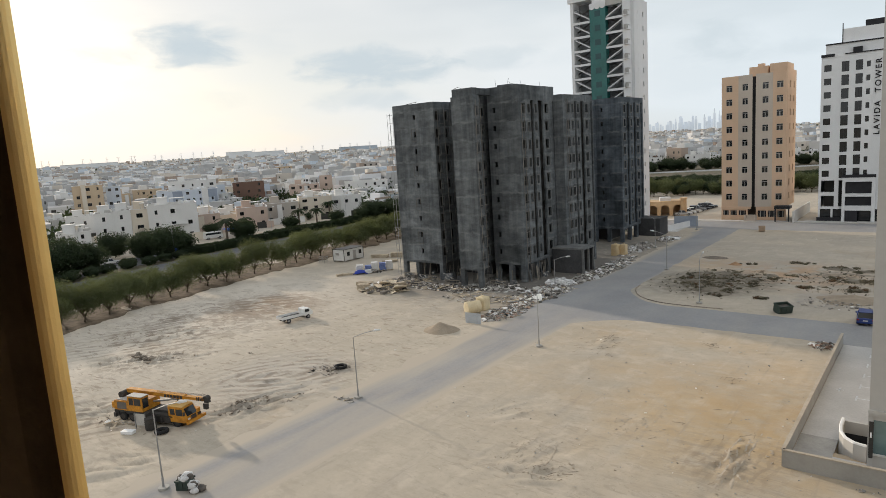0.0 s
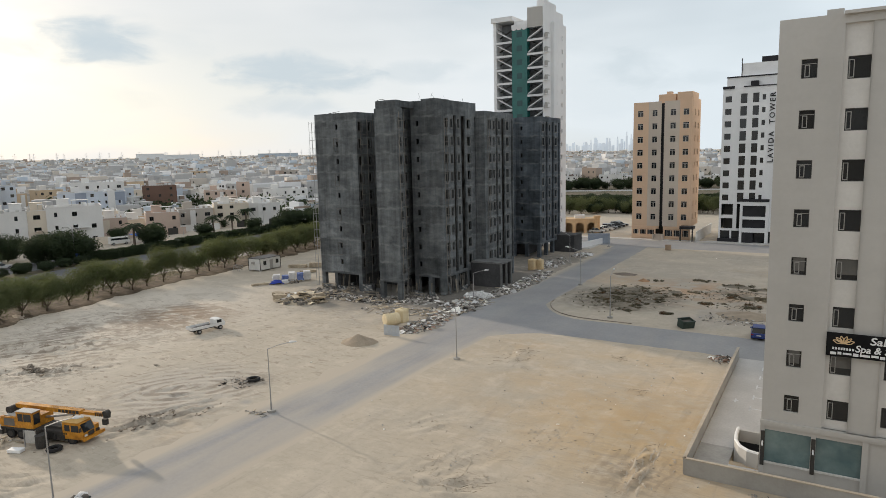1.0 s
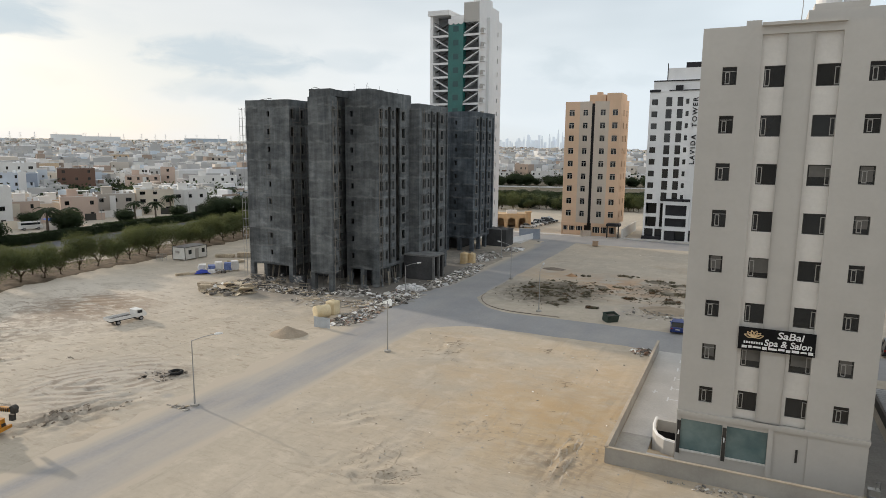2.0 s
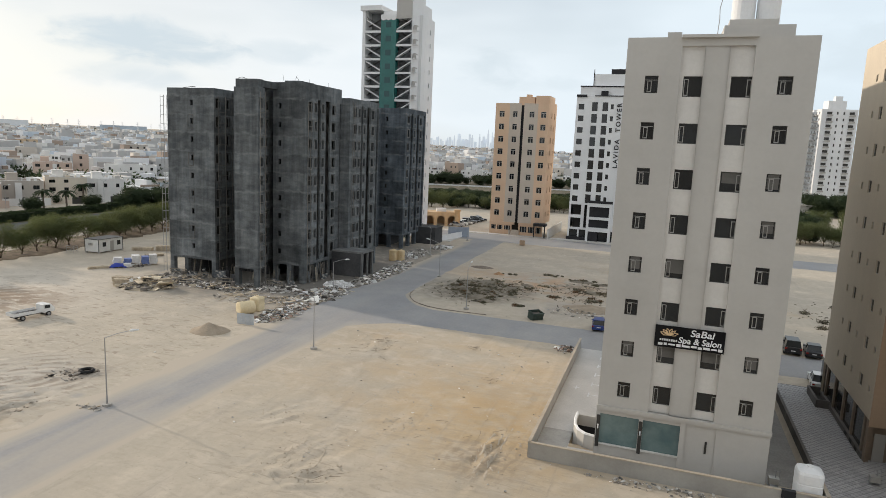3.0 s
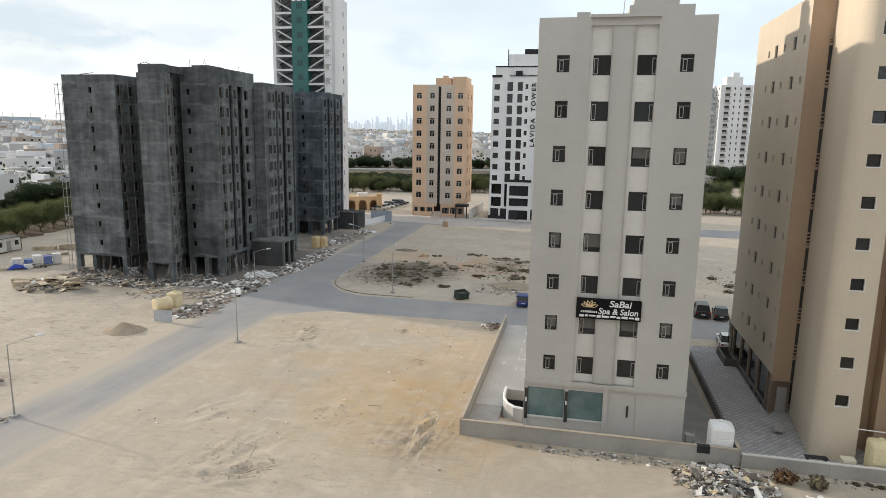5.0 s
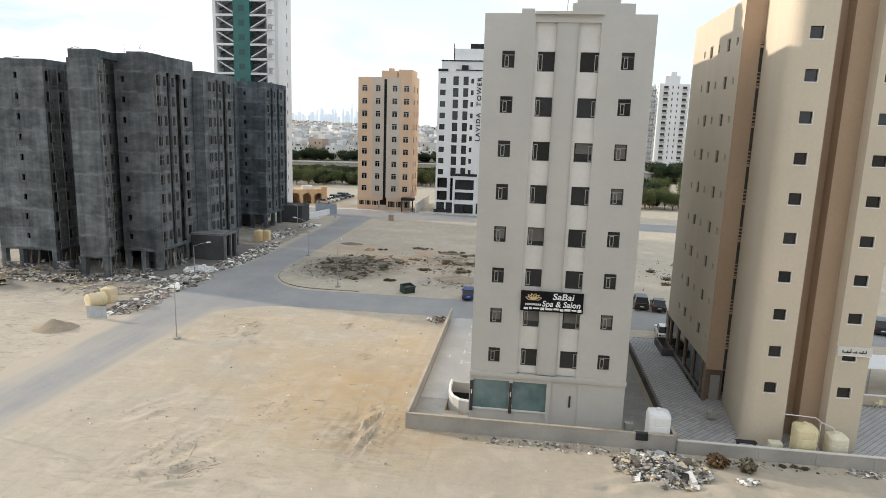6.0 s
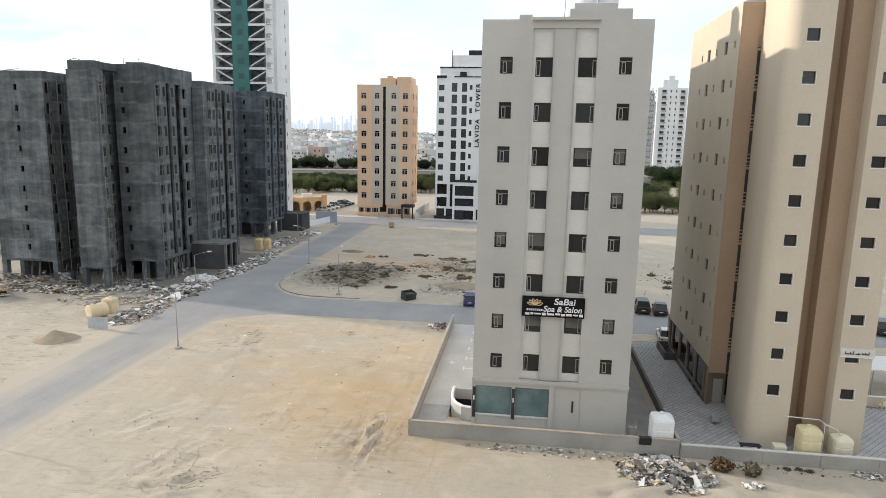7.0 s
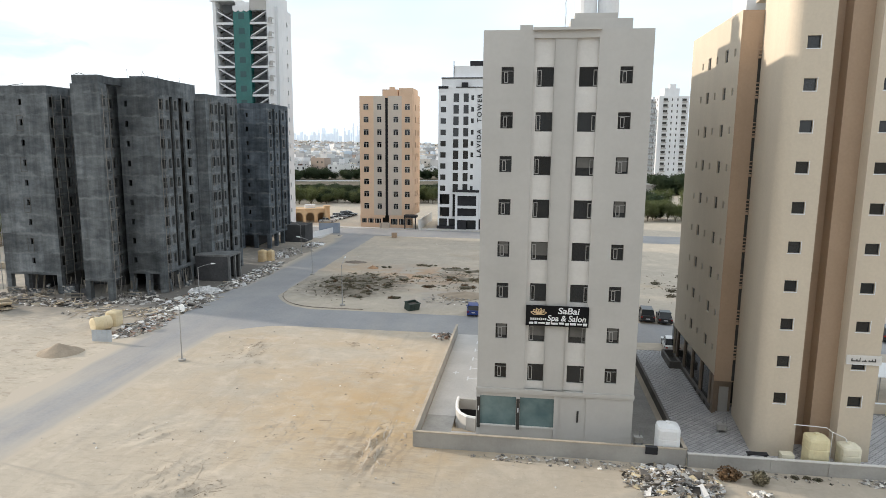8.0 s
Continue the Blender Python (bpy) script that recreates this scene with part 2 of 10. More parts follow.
    links.new(b.outputs["Normal"], bsdf.inputs["Normal"])
    return m


M["concrete"] = cast_concrete("raw_concrete", (0.090, 0.100, 0.108), (0.142, 0.153, 0.160))
# a darker, bluer copy of the raw concrete for the block behind
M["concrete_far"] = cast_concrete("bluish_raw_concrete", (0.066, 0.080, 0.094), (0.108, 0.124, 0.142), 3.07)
M["window_plaster"] = mat("cement_washed_plaster", (0.10, 0.104, 0.106), (0.165, 0.168, 0.168), 0.9, 5.0, 0.95, 0.2, 0.2, streak=0.3, smear=0.3)


# building blocks of meshes
class Solid:
    """Faces that are gathered and then made into one mesh."""

    def __init__(self):
        self.v, self.f = [], []

    def quad(self, *points):
        n = len(self.v)
        self.v += [tuple(p) for p in points]
        self.f.append(tuple(range(n, n + len(points))))
        return self

    def box(self, x0, x1, y0, y1, z0, z1, m=None):
        n = len(self.v)
        pts = [(x, y, z) for z in (z0, z1) for x, y in ((x0, y0), (x1, y0), (x1, y1), (x0, y1))]
        self.v += [tuple(m @ Vector(p)) for p in pts] if m else pts
        self.f += [tuple(n + i for i in q) for q in ((3, 2, 1, 0), (4, 5, 6, 7), (0, 1, 5, 4), (1, 2, 6, 5), (2, 3, 7, 6), (3, 0, 4, 7))]
        return self

    def prism(self, outline, z0, z1, m=None):
        """outline: points in the plan, anticlockwise."""
        n, k = len(self.v), len(outline)
        pts = [(x, y, z) for z in (z0, z1) for x, y in outline]
        self.v += [tuple(m @ Vector(p)) for p in pts] if m else pts
        self.f.append(tuple(n + i for i in reversed(range(k))))
        self.f.append(tuple(n + k + i for i in range(k)))
        self.f += [(n + i, n + (i + 1) % k, n + k + (i + 1) % k, n + k + i) for i in range(k)]
        return self

    def tube(self, path, radii, sides=8, cap=True):
        """A round bar along points; radii: one number or one a point."""
        radii = radii if isinstance(radii, (list, tuple)) else [radii] * len(path)
        n, path = len(self.v), [Vector(p) for p in path]
        for i, p in enumerate(path):
            way = (path[min(i + 1, len(path) - 1)] - path[max(i - 1, 0)]).normalized()
            side = way.cross(Vector((0, 0, 1)) if abs(way.z) < 0.9 else Vector((1, 0, 0))).normalized()
            up = side.cross(way)
            for k in range(sides):
                a = 2 * math.pi * k / sides
                self.v.append(tuple(p + radii[i] * (math.cos(a) * side + math.sin(a) * up)))
        for i in range(len(path) - 1):
            for k in range(sides):
                a, b = n + i * sides + k, n + i * sides + (k + 1) % sides
                self.f.append((a, a + sides, b + sides, b))
        if cap:
            self.f.append(tuple(n + k for k in range(sides)))
            self.f.append(tuple(n + (len(path) - 1) * sides + k for k in reversed(range(sides))))
        return self

    def wall(self, p0, p1, z0, z1, holes=(), depth=0.25):
        """An upright wall face from p0 to p1 (left to right as seen from outside), with openings (u0, u1, z0, z1) that have reveals."""
        p0, p1 = Vector(p0), Vector(p1)
        length = (p1 - p0).length
        along = (p1 - p0) / length
        inward = Vector((-along.y, along.x)) * depth
        us = sorted({0.0, length, *(h[0] for h in holes), *(h[1] for h in holes)})
        zs = sorted({z0, z1, *(h[2] for h in holes), *(h[3] for h in holes)})
        n, k = len(self.v), len(zs)
        for u in us:
            q = p0 + along * u
            self.v += [(q.x, q.y, z) for z in zs]
        for i in range(len(us) - 1):
            mu = (us[i] + us[i + 1]) / 2
            mine = [h for h in holes if h[0] < mu < h[1]]
            for j in range(k - 1):
                mz = (zs[j] + zs[j + 1]) / 2
                if not any(h[2] < mz < h[3] for h in mine):
                    a = n + i * k + j
                    self.f.append((a, a + k, a + k + 1, a + 1))
        for u0, u1, h0, h1 in holes:
            a, b = p0 + along * u0, p0 + along * u1
            c, d = b + inward, a + inward
            self.quad((a.x, a.y, h0), (b.x, b.y, h0), (c.x, c.y, h0), (d.x, d.y, h0))
            self.quad((d.x, d.y, h1), (c.x, c.y, h1), (b.x, b.y, h1), (a.x, a.y, h1))
            self.quad((a.x, a.y, h0), (d.x, d.y, h0), (d.x, d.y, h1), (a.x, a.y, h1))
            self.quad((b.x, b.y, h0), (b.x, b.y, h1), (c.x, c.y, h1), (c.x, c.y, h0))
        return self

    def mesh(self, name, material, smooth=False):
        me = bpy.data.meshes.new(name)
        me.from_pydata(self.v, [], self.f)
        me.materials.append(material)
        if smooth:
            me.polygons.foreach_set("use_smooth", [True] * len(me.polygons))
        me.update()
        return me


def thing(name, place, label, category, group="", kind="", turn=0.0):
    ob = new(name)
    ob.matrix_basis = pose(*place, 0, 0, turn)
    ob.empty_display_size = 0.2
    return tagged(ob, label, category, group, kind)


def part(name, solid, material, parent=None, label="", smooth=False, at=None):
    data = solid if isinstance(solid, bpy.types.Mesh) else solid.mesh(name, material, smooth)
    ob = new(name, data)
    if parent:
        ob.parent = parent
    if at is not None:
        ob.matrix_basis = at
    return tagged(ob, label)


def pieces(name, boxes, material, parent, label=""):
    """One part for each box."""
    for b in boxes:
        part(name, Solid().box(*b), material, parent, label)


def rounded(w, d, r, n=4):
    """The outline of a rectangle about the origin with round corners, anticlockwise."""
    pts = []
    for cx, cy, a0 in ((w / 2 - r, d / 2 - r, 0), (-w / 2 + r, d / 2 - r, 90), (-w / 2 + r, -d / 2 + r, 180), (w / 2 - r, -d / 2 + r, 270)):
        for i in range(n + 1):
            a = radians(a0 + 90 * i / n)
            pts.append((cx + r * math.cos(a), cy + r * math.sin(a)))
    return pts


def facing(p0, p1, u, z, inset=0.0):
    """The pose of a window in the wall from p0 to p1: x along the wall, -y outwards."""
    p0, p1 = Vector(p0), Vector(p1)
    way = (p1 - p0).normalized()
    q = p0 + way * u + Vector((-way.y, way.x)) * inset
    return pose(q.x, q.y, z, 0, 0, math.degrees(math.atan2(way.y, way.x)))


window_meshes = {}


def window(parent, at, w, h, style="plain", frame_mat="frame", glass="glass"):
    """A window: a frame with bars, and its pane. Meshes are shared between alike windows."""
    key = (w, h, style, frame_mat, glass)
    if key not in window_meshes:
        f, t = Solid(), 0.05
        f.box(-w / 2, w / 2, 0.0, 0.06, 0, t).box(-w / 2, w / 2, 0.0, 0.06, h - t, h)
        f.box(-w / 2, -w / 2 + t, 0.0, 0.06, t, h - t).box(w / 2 - t, w / 2, 0.0, 0.06, t, h - t)
        if style == "mid":
            f.box(-0.03, 0.03, 0.0, 0.06, t, h - t)
        if style == "cross":
            f.box(-0.12, -0.05, 0.0, 0.06, t, h * 0.72).box(0.05, 0.12, 0.0, 0.06, t, h * 0.72).box(-w / 2 + t, w / 2 - t, 0, 0.06, h * 0.72, h * 0.77)
        g = Solid().box(-w / 2 + t, w / 2 - t, 0.025, 0.035, t, h - t)
        c = None
        if style.startswith("casement"):
            x1 = {"casement": 0.03, "casement_l": -w / 2 + 0.36, "casement_r": w / 2 - 0.06}[style]
            x0, z1 = x1 - 0.3, h * (0.72 if style == "casement" else 0.86)
            c = Solid().box(x0, x1, -0.04, 0.0, 0.08, 0.14).box(x0, x1, -0.04, 0.0, z1 - 0.05, z1).box(x0, x0 + 0.05, -0.04, 0, 0.14, z1 - 0.05)
            c.box(x1 - 0.05, x1, -0.04, 0.0, 0.14, z1 - 0.05)
            if style == "casement":
                c.box(-w / 2 + 0.05, w / 2 - 0.05, -0.03, 0.0, h * 0.745, h * 0.775)
            c = c.mesh("casement", M["sash"])
        window_meshes[key] = (f.mesh("window", M[frame_mat]), g.mesh("pane", M[glass]), c)
    a, b, c = window_meshes[key]
    ob = part("window", a, None, parent, at=at)
    part("pane", b, None, ob)
    if c:
        part("casement", c, None, ob)
    return ob


# ground: one sheet of sand that rises gently towards the horizon
def rise(x, y):
    """The plain climbs more to the west than to the north."""
    west = min(1.0, max(0.0, (math.degrees(math.atan2(-x, y)) - 12) / 28)) if y > -400 else 1.0
    return (0.0078 + 0.0067 * west) * max(0.0, math.hypot(x, y) - 290)


# places where wheels and diggers have churned the sand: x, y, half length, half width, turn, height
CHURNED = [(-57.8, 41.8, 8.0, 4.0, 52, 0.09), (-57, 47.4, 7, 1.3, 12, 0.1), (-57, 39.5, 7, 1.6, 26, 0.08), (-88, 43, 9, 5, 35, 0.26), (-96, 50, 6, 2.6, 15, 0.15), (-78, 37.5, 6, 2.2, 40, 0.39), (-52.3, 35.5, 2.0, 5.5, -18, 0.35),
           (-84, 62, 9, 3, 25, 0.09), (-66, 25, 7, 3, 15, 0.28), (-70, 56, 8, 2.4, 30, 0.06), (-51, 21.5, 4, 2, 40, 0.25), (-92, 60, 8, 5, 40, 0.09), (-74, 46, 8, 3, 30, 0.06), (-101, 40, 5, 8, 20, 0.1),
           (-24.5, 40, 2.6, 4.2, -14, 0.12), (-22.5, 37.5, 2.4, 1.8, 20, 0.18), (-11.4, 46, 1.1, 5.0, -4, 0.18), (-31, 67.5, 2.2, 3.6, 35, 0.11), (-20, 49, 2.2, 2.2, 10, 0.11), (-30, 46, 2.0, 3.0, -35, 0.09),
           (10, 42.0, 5.5, 1.6, 20, 0.27), (16, 41.5, 4, 1.5, -10, 0.27), (-14, 72, 4, 3, 20, 0.08)]


def sand_z(x, y):
    """Height of the sand between the streets: gentle swells, and furrows where it has been churned."""
    z = 0.16 * noise.noise((x * 0.11, y * 0.11, 0)) + 0.045 * noise.noise((x * 0.5, y * 0.5, 3)) + 0.015 * noise.noise((x * 1.3, y * 1.3, 5)) - 0.02
    for k, (cx, cy, sx, sy, turn, high) in enumerate(CHURNED):
        dx, dy, far = x - cx, y - cy, 2.2 * max(sx, sy)
        if abs(dx) > far or abs(dy) > far:
            continue
        c, s_ = math.cos(radians(turn)), math.sin(radians(turn))
        u, w = dx * c + dy * s_, dy * c - dx * s_
        if sy > sx:
            u, w, a, b = w, u, sy, sx
        else:
            a, b = sx, sy
        if k == 0:
            # wheel furrows looping round and round
            e = math.hypot((u + 1.6 * noise.noise((x * 0.22, y * 0.22, 9))) / 8.6, (w + 1.0 * noise.noise((x * 0.35, y * 0.35, 4))) / 4.3)
            worn = max(0.0, min(1.0, 0.25 + 2.4 * noise.noise((x * 0.3, y * 0.3, 12)) + 0.5 * (w > 0)))
            z += 0.05 * worn * max(0.0, 1 - abs(e - 0.95) / 0.24) * math.sin(31 * e + 1.4 * noise.noise((x * 0.5, y * 0.5, 2)))
        m = math.exp(-(u / a) ** 2 - (w / b) ** 2)
        if m > 0.02:
            z += 1.45 * high * m * (1.3 * noise.noise((u * 0.32, w * 1.5 + 0.4 * math.sin(u * 0.3 + k), k)) + 0.8 * noise.noise((u * 0.9, w * 2.3, k + 40)))
    return z


def sand_material():
    m = mat("sand", (0.488, 0.428, 0.345), (0.428, 0.383, 0.318), 0.045, 1.6, 0.97, 0.45, 0.075, depth=0.06)
    nodes, links = m.node_tree.nodes, m.node_tree.links
    bsdf = nodes["Principled BSDF"]
    base = bsdf.inputs["Base Color"].links[0].from_socket
    place = nodes.new("ShaderNodeNewGeometry").outputs["Position"]

    def noise_mask(scale, low, high, detail=6.0, distortion=0.0, squash=None):
        source = place
        if squash:
            mp = nodes.new("ShaderNodeMapping")
            mp.inputs["Rotation"].default_value = (0, 0, radians(squash[0]))
            mp.inputs["Scale"].default_value = squash[1]
            links.new(place, mp.inputs["Vector"])
            source = mp.outputs["Vector"]
        n = node(nodes, "ShaderNodeTexNoise", Scale=scale, Detail=detail, Roughness=0.62, Distortion=distortion)
        links.new(source, n.inputs["Vector"])
        r = nodes.new("ShaderNodeMapRange")
        r.inputs["From Min"].default_value, r.inputs["From Max"].default_value = low, high
        links.new(n.outputs["Fac"], r.inputs["Value"])
        return r.outputs["Result"]

    def blend(colour_in, colour, factor, amount=1.0):
        mul = nodes.new("ShaderNodeMath")
        mul.operation = "MULTIPLY"
        mul.inputs[1].default_value = amount
        links.new(factor, mul.inputs[0])
        x = nodes.new("ShaderNodeMix")
        x.data_type = "RGBA"
        x.inputs["B"].default_value = (*colour, 1)
        links.new(mul.outputs["Value"], x.inputs["Factor"])
        links.new(colour_in, x.inputs["A"])
        return x.outputs["Result"]

    def times(a, b):
        n = nodes.new("ShaderNodeMath")
        n.operation = "MULTIPLY"
        links.new(a, n.inputs[0])
        links.new(b, n.inputs[1])
        return n.outputs["Value"]

    def tracks(x, y, turn, stretch, apart, kind, low, high, distortion=3.0):
        """Bands or loops of wheel tracks round a place, their wavelength in metres."""
        d = nodes.new("ShaderNodeVectorMath")
        d.operation = "SUBTRACT"
        d.inputs[1].default_value = (x, y, 0)
        links.new(place, d.inputs[0])
        mp = nodes.new("ShaderNodeMapping")
        mp.inputs["Rotation"].default_value = (0, 0, radians(-turn))
        links.new(d.outputs["Vector"], mp.inputs["Vector"])
        squeeze = nodes.new("ShaderNodeVectorMath")
        squeeze.operation = "MULTIPLY"
        squeeze.inputs[1].default_value = (stretch, 1, 0)
        links.new(mp.outputs["Vector"], squeeze.inputs[0])
        wv = nodes.new("ShaderNodeTexWave")
        wv.wave_type = kind
        if kind == "RINGS":
            wv.rings_direction = "Z"
        else:
            wv.bands_direction = "Y"
        wv.inputs["Scale"].default_value, wv.inputs["Distortion"].default_value = 0.314 / apart, distortion
        wv.inputs["Detail"].default_value, wv.inputs["Detail Scale"].default_value, wv.inputs["Detail Roughness"].default_value = 4.0, 1.2, 0.65
        links.new(squeeze.outputs["Vector"], wv.inputs["Vector"])
        r_ = nodes.new("ShaderNodeMapRange")
        r_.inputs["From Min"].default_value, r_.inputs["From Max"].default_value = low, high
        links.new(wv.outputs["Fac"], r_.inputs["Value"])
        return r_.outputs["Result"]

    def disc(x, y, r, soft):
        d = nodes.new("ShaderNodeVectorMath")
        d.operation = "DISTANCE"
        d.inputs[1].default_value = (x, y, 0)
        links.new(place, d.inputs[0])
        r_ = nodes.new("ShaderNodeMapRange")
        r_.inputs["From Min"].default_value, r_.inputs["From Max"].default_value = r + soft, r - soft
        links.new(d.outputs["Value"], r_.inputs["Value"])
        return r_.outputs["Result"]

    c = blend(base, (0.50, 0.375, 0.235), times(disc(-16, 62, 16, 14), noise_mask(0.12, 0.38, 0.62)), 0.75)
    c = blend(c, (0.47, 0.33, 0.19), noise_mask(0.05, 0.60, 0.72), 0.5)
    c = blend(c, (0.60, 0.53, 0.44), noise_mask(0.35, 0.50, 0.66, distortion=0.5), 0.45)
    c = blend(c, (0.38, 0.325, 0.26), noise_mask(0.45, 0.55, 0.70, distortion=0.8), 0.35)
    c = blend(c, (0.30, 0.27, 0.235), noise_mask(0.10, 0.60, 0.74, distortion=0.6), 0.55)
    c = blend(c, (0.34, 0.30, 0.26), noise_mask(1.0, 0.58, 0.70, squash=(12, (0.9, 0.07, 1))), 0.3)
    c = blend(c, (0.45, 0.335, 0.195), times(disc(-11.5, 51, 8, 6), noise_mask(0.4, 0.34, 0.56)), 0.85)
    # orange sand; the warm light of the sun strip is put in too
    c = blend(c, (0.47, 0.28, 0.15), times(disc(-18, 113, 9, 6), noise_mask(0.3, 0.42, 0.56)), 0.8)
    c = blend(c, (0.255, 0.225, 0.175), times(disc(-28, 104, 8.5, 2.5), noise_mask(0.45, 0.36, 0.56, distortion=0.8)), 0.75)
    c = blend(c, (0.26, 0.23, 0.185), times(disc(-11, 112, 7, 4), noise_mask(0.4, 0.44, 0.58, distortion=0.8)), 0.6)
    # more orange along the same strip, sunlight in the colour
    c = blend(c, (0.48, 0.33, 0.20), times(disc(-33, 119.5, 5, 4), noise_mask(0.3, 0.36, 0.52)), 0.7)
    c = blend(c, (0.36, 0.325, 0.295), times(disc(-13, 96.5, 5, 3), noise_mask(0.4, 0.36, 0.54)), 0.7)
    c = blend(c, (0.36, 0.32, 0.28), times(disc(-25, 132, 26, 12), noise_mask(0.16, 0.40, 0.58)), 0.35)
    c = blend(c, (0.30, 0.25, 0.195), times(disc(-11.3, 45.3, 2.4, 1.6), noise_mask(0.9, 0.40, 0.56, distortion=0.8)), 0.75)
    c = blend(c, (0.34, 0.325, 0.305), disc(-48.7, 41.9, 0.5, 0.25), 0.8)
    c = blend(c, (0.43, 0.395, 0.35), times(disc(-57.5, 41.5, 7, 2.5), noise_mask(0.35, 0.30, 0.5, distortion=1.5)), 0.75)
    c = blend(c, (0.29, 0.26, 0.225), noise_mask(0.9, 0.62, 0.70, squash=(-58, (1.1, 0.08, 1))), 0.35)
    c = blend(c, (0.58, 0.51, 0.42), noise_mask(0.7, 0.60, 0.72, squash=(30, (0.8, 0.1, 1))), 0.35)
    c = blend(c, (0.20, 0.19, 0.175), noise_mask(2.6, 0.68, 0.74), 0.55)
    c = blend(c, (0.27, 0.24, 0.205), noise_mask(7.0, 0.64, 0.70), 0.5)
    c = blend(c, (0.66, 0.61, 0.53), noise_mask(5.0, 0.63, 0.70), 0.4)
    c = blend(c, (0.36, 0.315, 0.26), noise_mask(0.8, 0.54, 0.66, distortion=1.2, squash=(28, (0.35, 1.6, 1))), 0.3)
    # building plot with rubble dust, and the shrubby lot
    c = blend(c, (0.30, 0.285, 0.26), times(disc(-62, 100, 26, 7), noise_mask(0.3, 0.40, 0.56)), 0.8)
    c = blend(c, (0.27, 0.25, 0.225), times(disc(-50, 90, 11, 5), noise_mask(0.5, 0.36, 0.52)), 0.75)
    c = blend(c, (0.27, 0.25, 0.225), times(disc(-49, 110, 9, 5), noise_mask(0.5, 0.36, 0.52)), 0.75)
    c = blend(c, (0.25, 0.225, 0.195), times(disc(-78, 80, 6, 4), noise_mask(0.5, 0.36, 0.52)), 0.6)
    # two paler sand patches near the tree row, put in to offset its shade
    c = blend(c, (0.64, 0.585, 0.51), times(disc(-96, 62, 20, 9), noise_mask(0.2, 0.30, 0.48)), 0.75)
    c = blend(c, (0.62, 0.565, 0.49), times(disc(-88, 36, 16, 8), noise_mask(0.2, 0.34, 0.5)), 0.6)
    c = blend(c, (0.27, 0.20, 0.145), times(disc(-86, 62, 8, 4), noise_mask(0.5, 0.40, 0.52, distortion=1.0, squash=(-25, (0.5, 1.3, 1)))), 0.8)
    c = blend(c, (0.30, 0.26, 0.215), times(disc(-70, 27, 9, 5), noise_mask(0.5, 0.50, 0.62, distortion=1.0, squash=(-20, (0.5, 1.6, 1)))), 0.5)
    c = blend(c, (0.29, 0.25, 0.205), times(disc(-52, 22, 6, 4), noise_mask(0.5, 0.50, 0.62, distortion=1.0, squash=(-50, (0.5, 1.6, 1)))), 0.5)
    c = blend(c, (0.33, 0.285, 0.23), times(disc(-24, 40, 9, 6), noise_mask(1.1, 0.56, 0.64, distortion=1.0, squash=(-62, (0.4, 1.6, 1)))), 0.6)
    c = blend(c, (0.31, 0.265, 0.21), times(disc(-11, 46, 5, 4), noise_mask(1.2, 0.50, 0.60, distortion=1.0, squash=(-82, (0.35, 1.6, 1)))), 0.65)
    c = blend(c, (0.29, 0.245, 0.20), times(disc(-88, 54, 13, 7), noise_mask(0.45, 0.46, 0.56, distortion=1.0)), 0.7)
    c = blend(c, (0.31, 0.285, 0.245), times(disc(-24, 107, 14, 6), noise_mask(0.35, 0.36, 0.55)), 0.2)
    c = blend(c, (0.17, 0.155, 0.125), times(disc(-30, 103, 8.5, 3), noise_mask(0.8, 0.42, 0.58)), 0.7)
    # broken brown crust, wheel scuffs and pale dust over the western lot
    c = blend(c, (0.25, 0.205, 0.16), times(disc(-78, 50, 34, 12), noise_mask(1.1, 0.56, 0.63, distortion=1.0, squash=(-30, (0.45, 1.3, 1)))), 0.6)
    c = blend(c, (0.63, 0.57, 0.49), times(disc(-78, 50, 34, 12), noise_mask(1.3, 0.58, 0.66, distortion=1.0, squash=(-20, (0.5, 1.2, 1)))), 0.4)
    c = blend(c, (0.22, 0.185, 0.15), times(disc(-77.5, 37.5, 5, 3), noise_mask(1.0, 0.48, 0.56, distortion=1.0)), 0.7)
    c = blend(c, (0.31, 0.265, 0.215), times(disc(-20, 44, 22, 12), noise_mask(2.2, 0.60, 0.66, distortion=1.2)), 0.4)
    c = blend(c, (0.27, 0.225, 0.18), times(times(disc(-57.8, 41.8, 7.5, 2.5), tracks(-57.8, 41.8, 52, 0.5, 1.15, "RINGS", 0.60, 0.82, 6.0)), noise_mask(0.4, 0.44, 0.54)), 0.7)
    c = blend(c, (0.60, 0.54, 0.46), times(disc(-57.8, 41.8, 7.5, 2.5), tracks(-57.8, 41.8, 52, 0.5, 1.15, "RINGS", 0.30, 0.10, 6.0)), 0.22)
    c = blend(c, (0.24, 0.195, 0.15), times(times(disc(-87, 42.5, 9, 4), tracks(-87, 42.5, 62, 0.35, 1.6, "BANDS", 0.52, 0.8, 5.0)), noise_mask(0.28, 0.40, 0.54)), 0.75)
    c = blend(c, (0.22, 0.18, 0.14), times(disc(-95.4, 49.7, 2.6, 1.4), tracks(-95.4, 49.7, 40, 0.5, 1.2, "RINGS", 0.40, 0.7, 3.0)), 0.7)
    c = blend(c, (0.27, 0.20, 0.14), times(times(disc(-89, 63, 6, 3), tracks(-89, 63, 45, 0.3, 2.0, "BANDS", 0.35, 0.7, 5.0)), noise_mask(0.3, 0.36, 0.5)), 0.85)
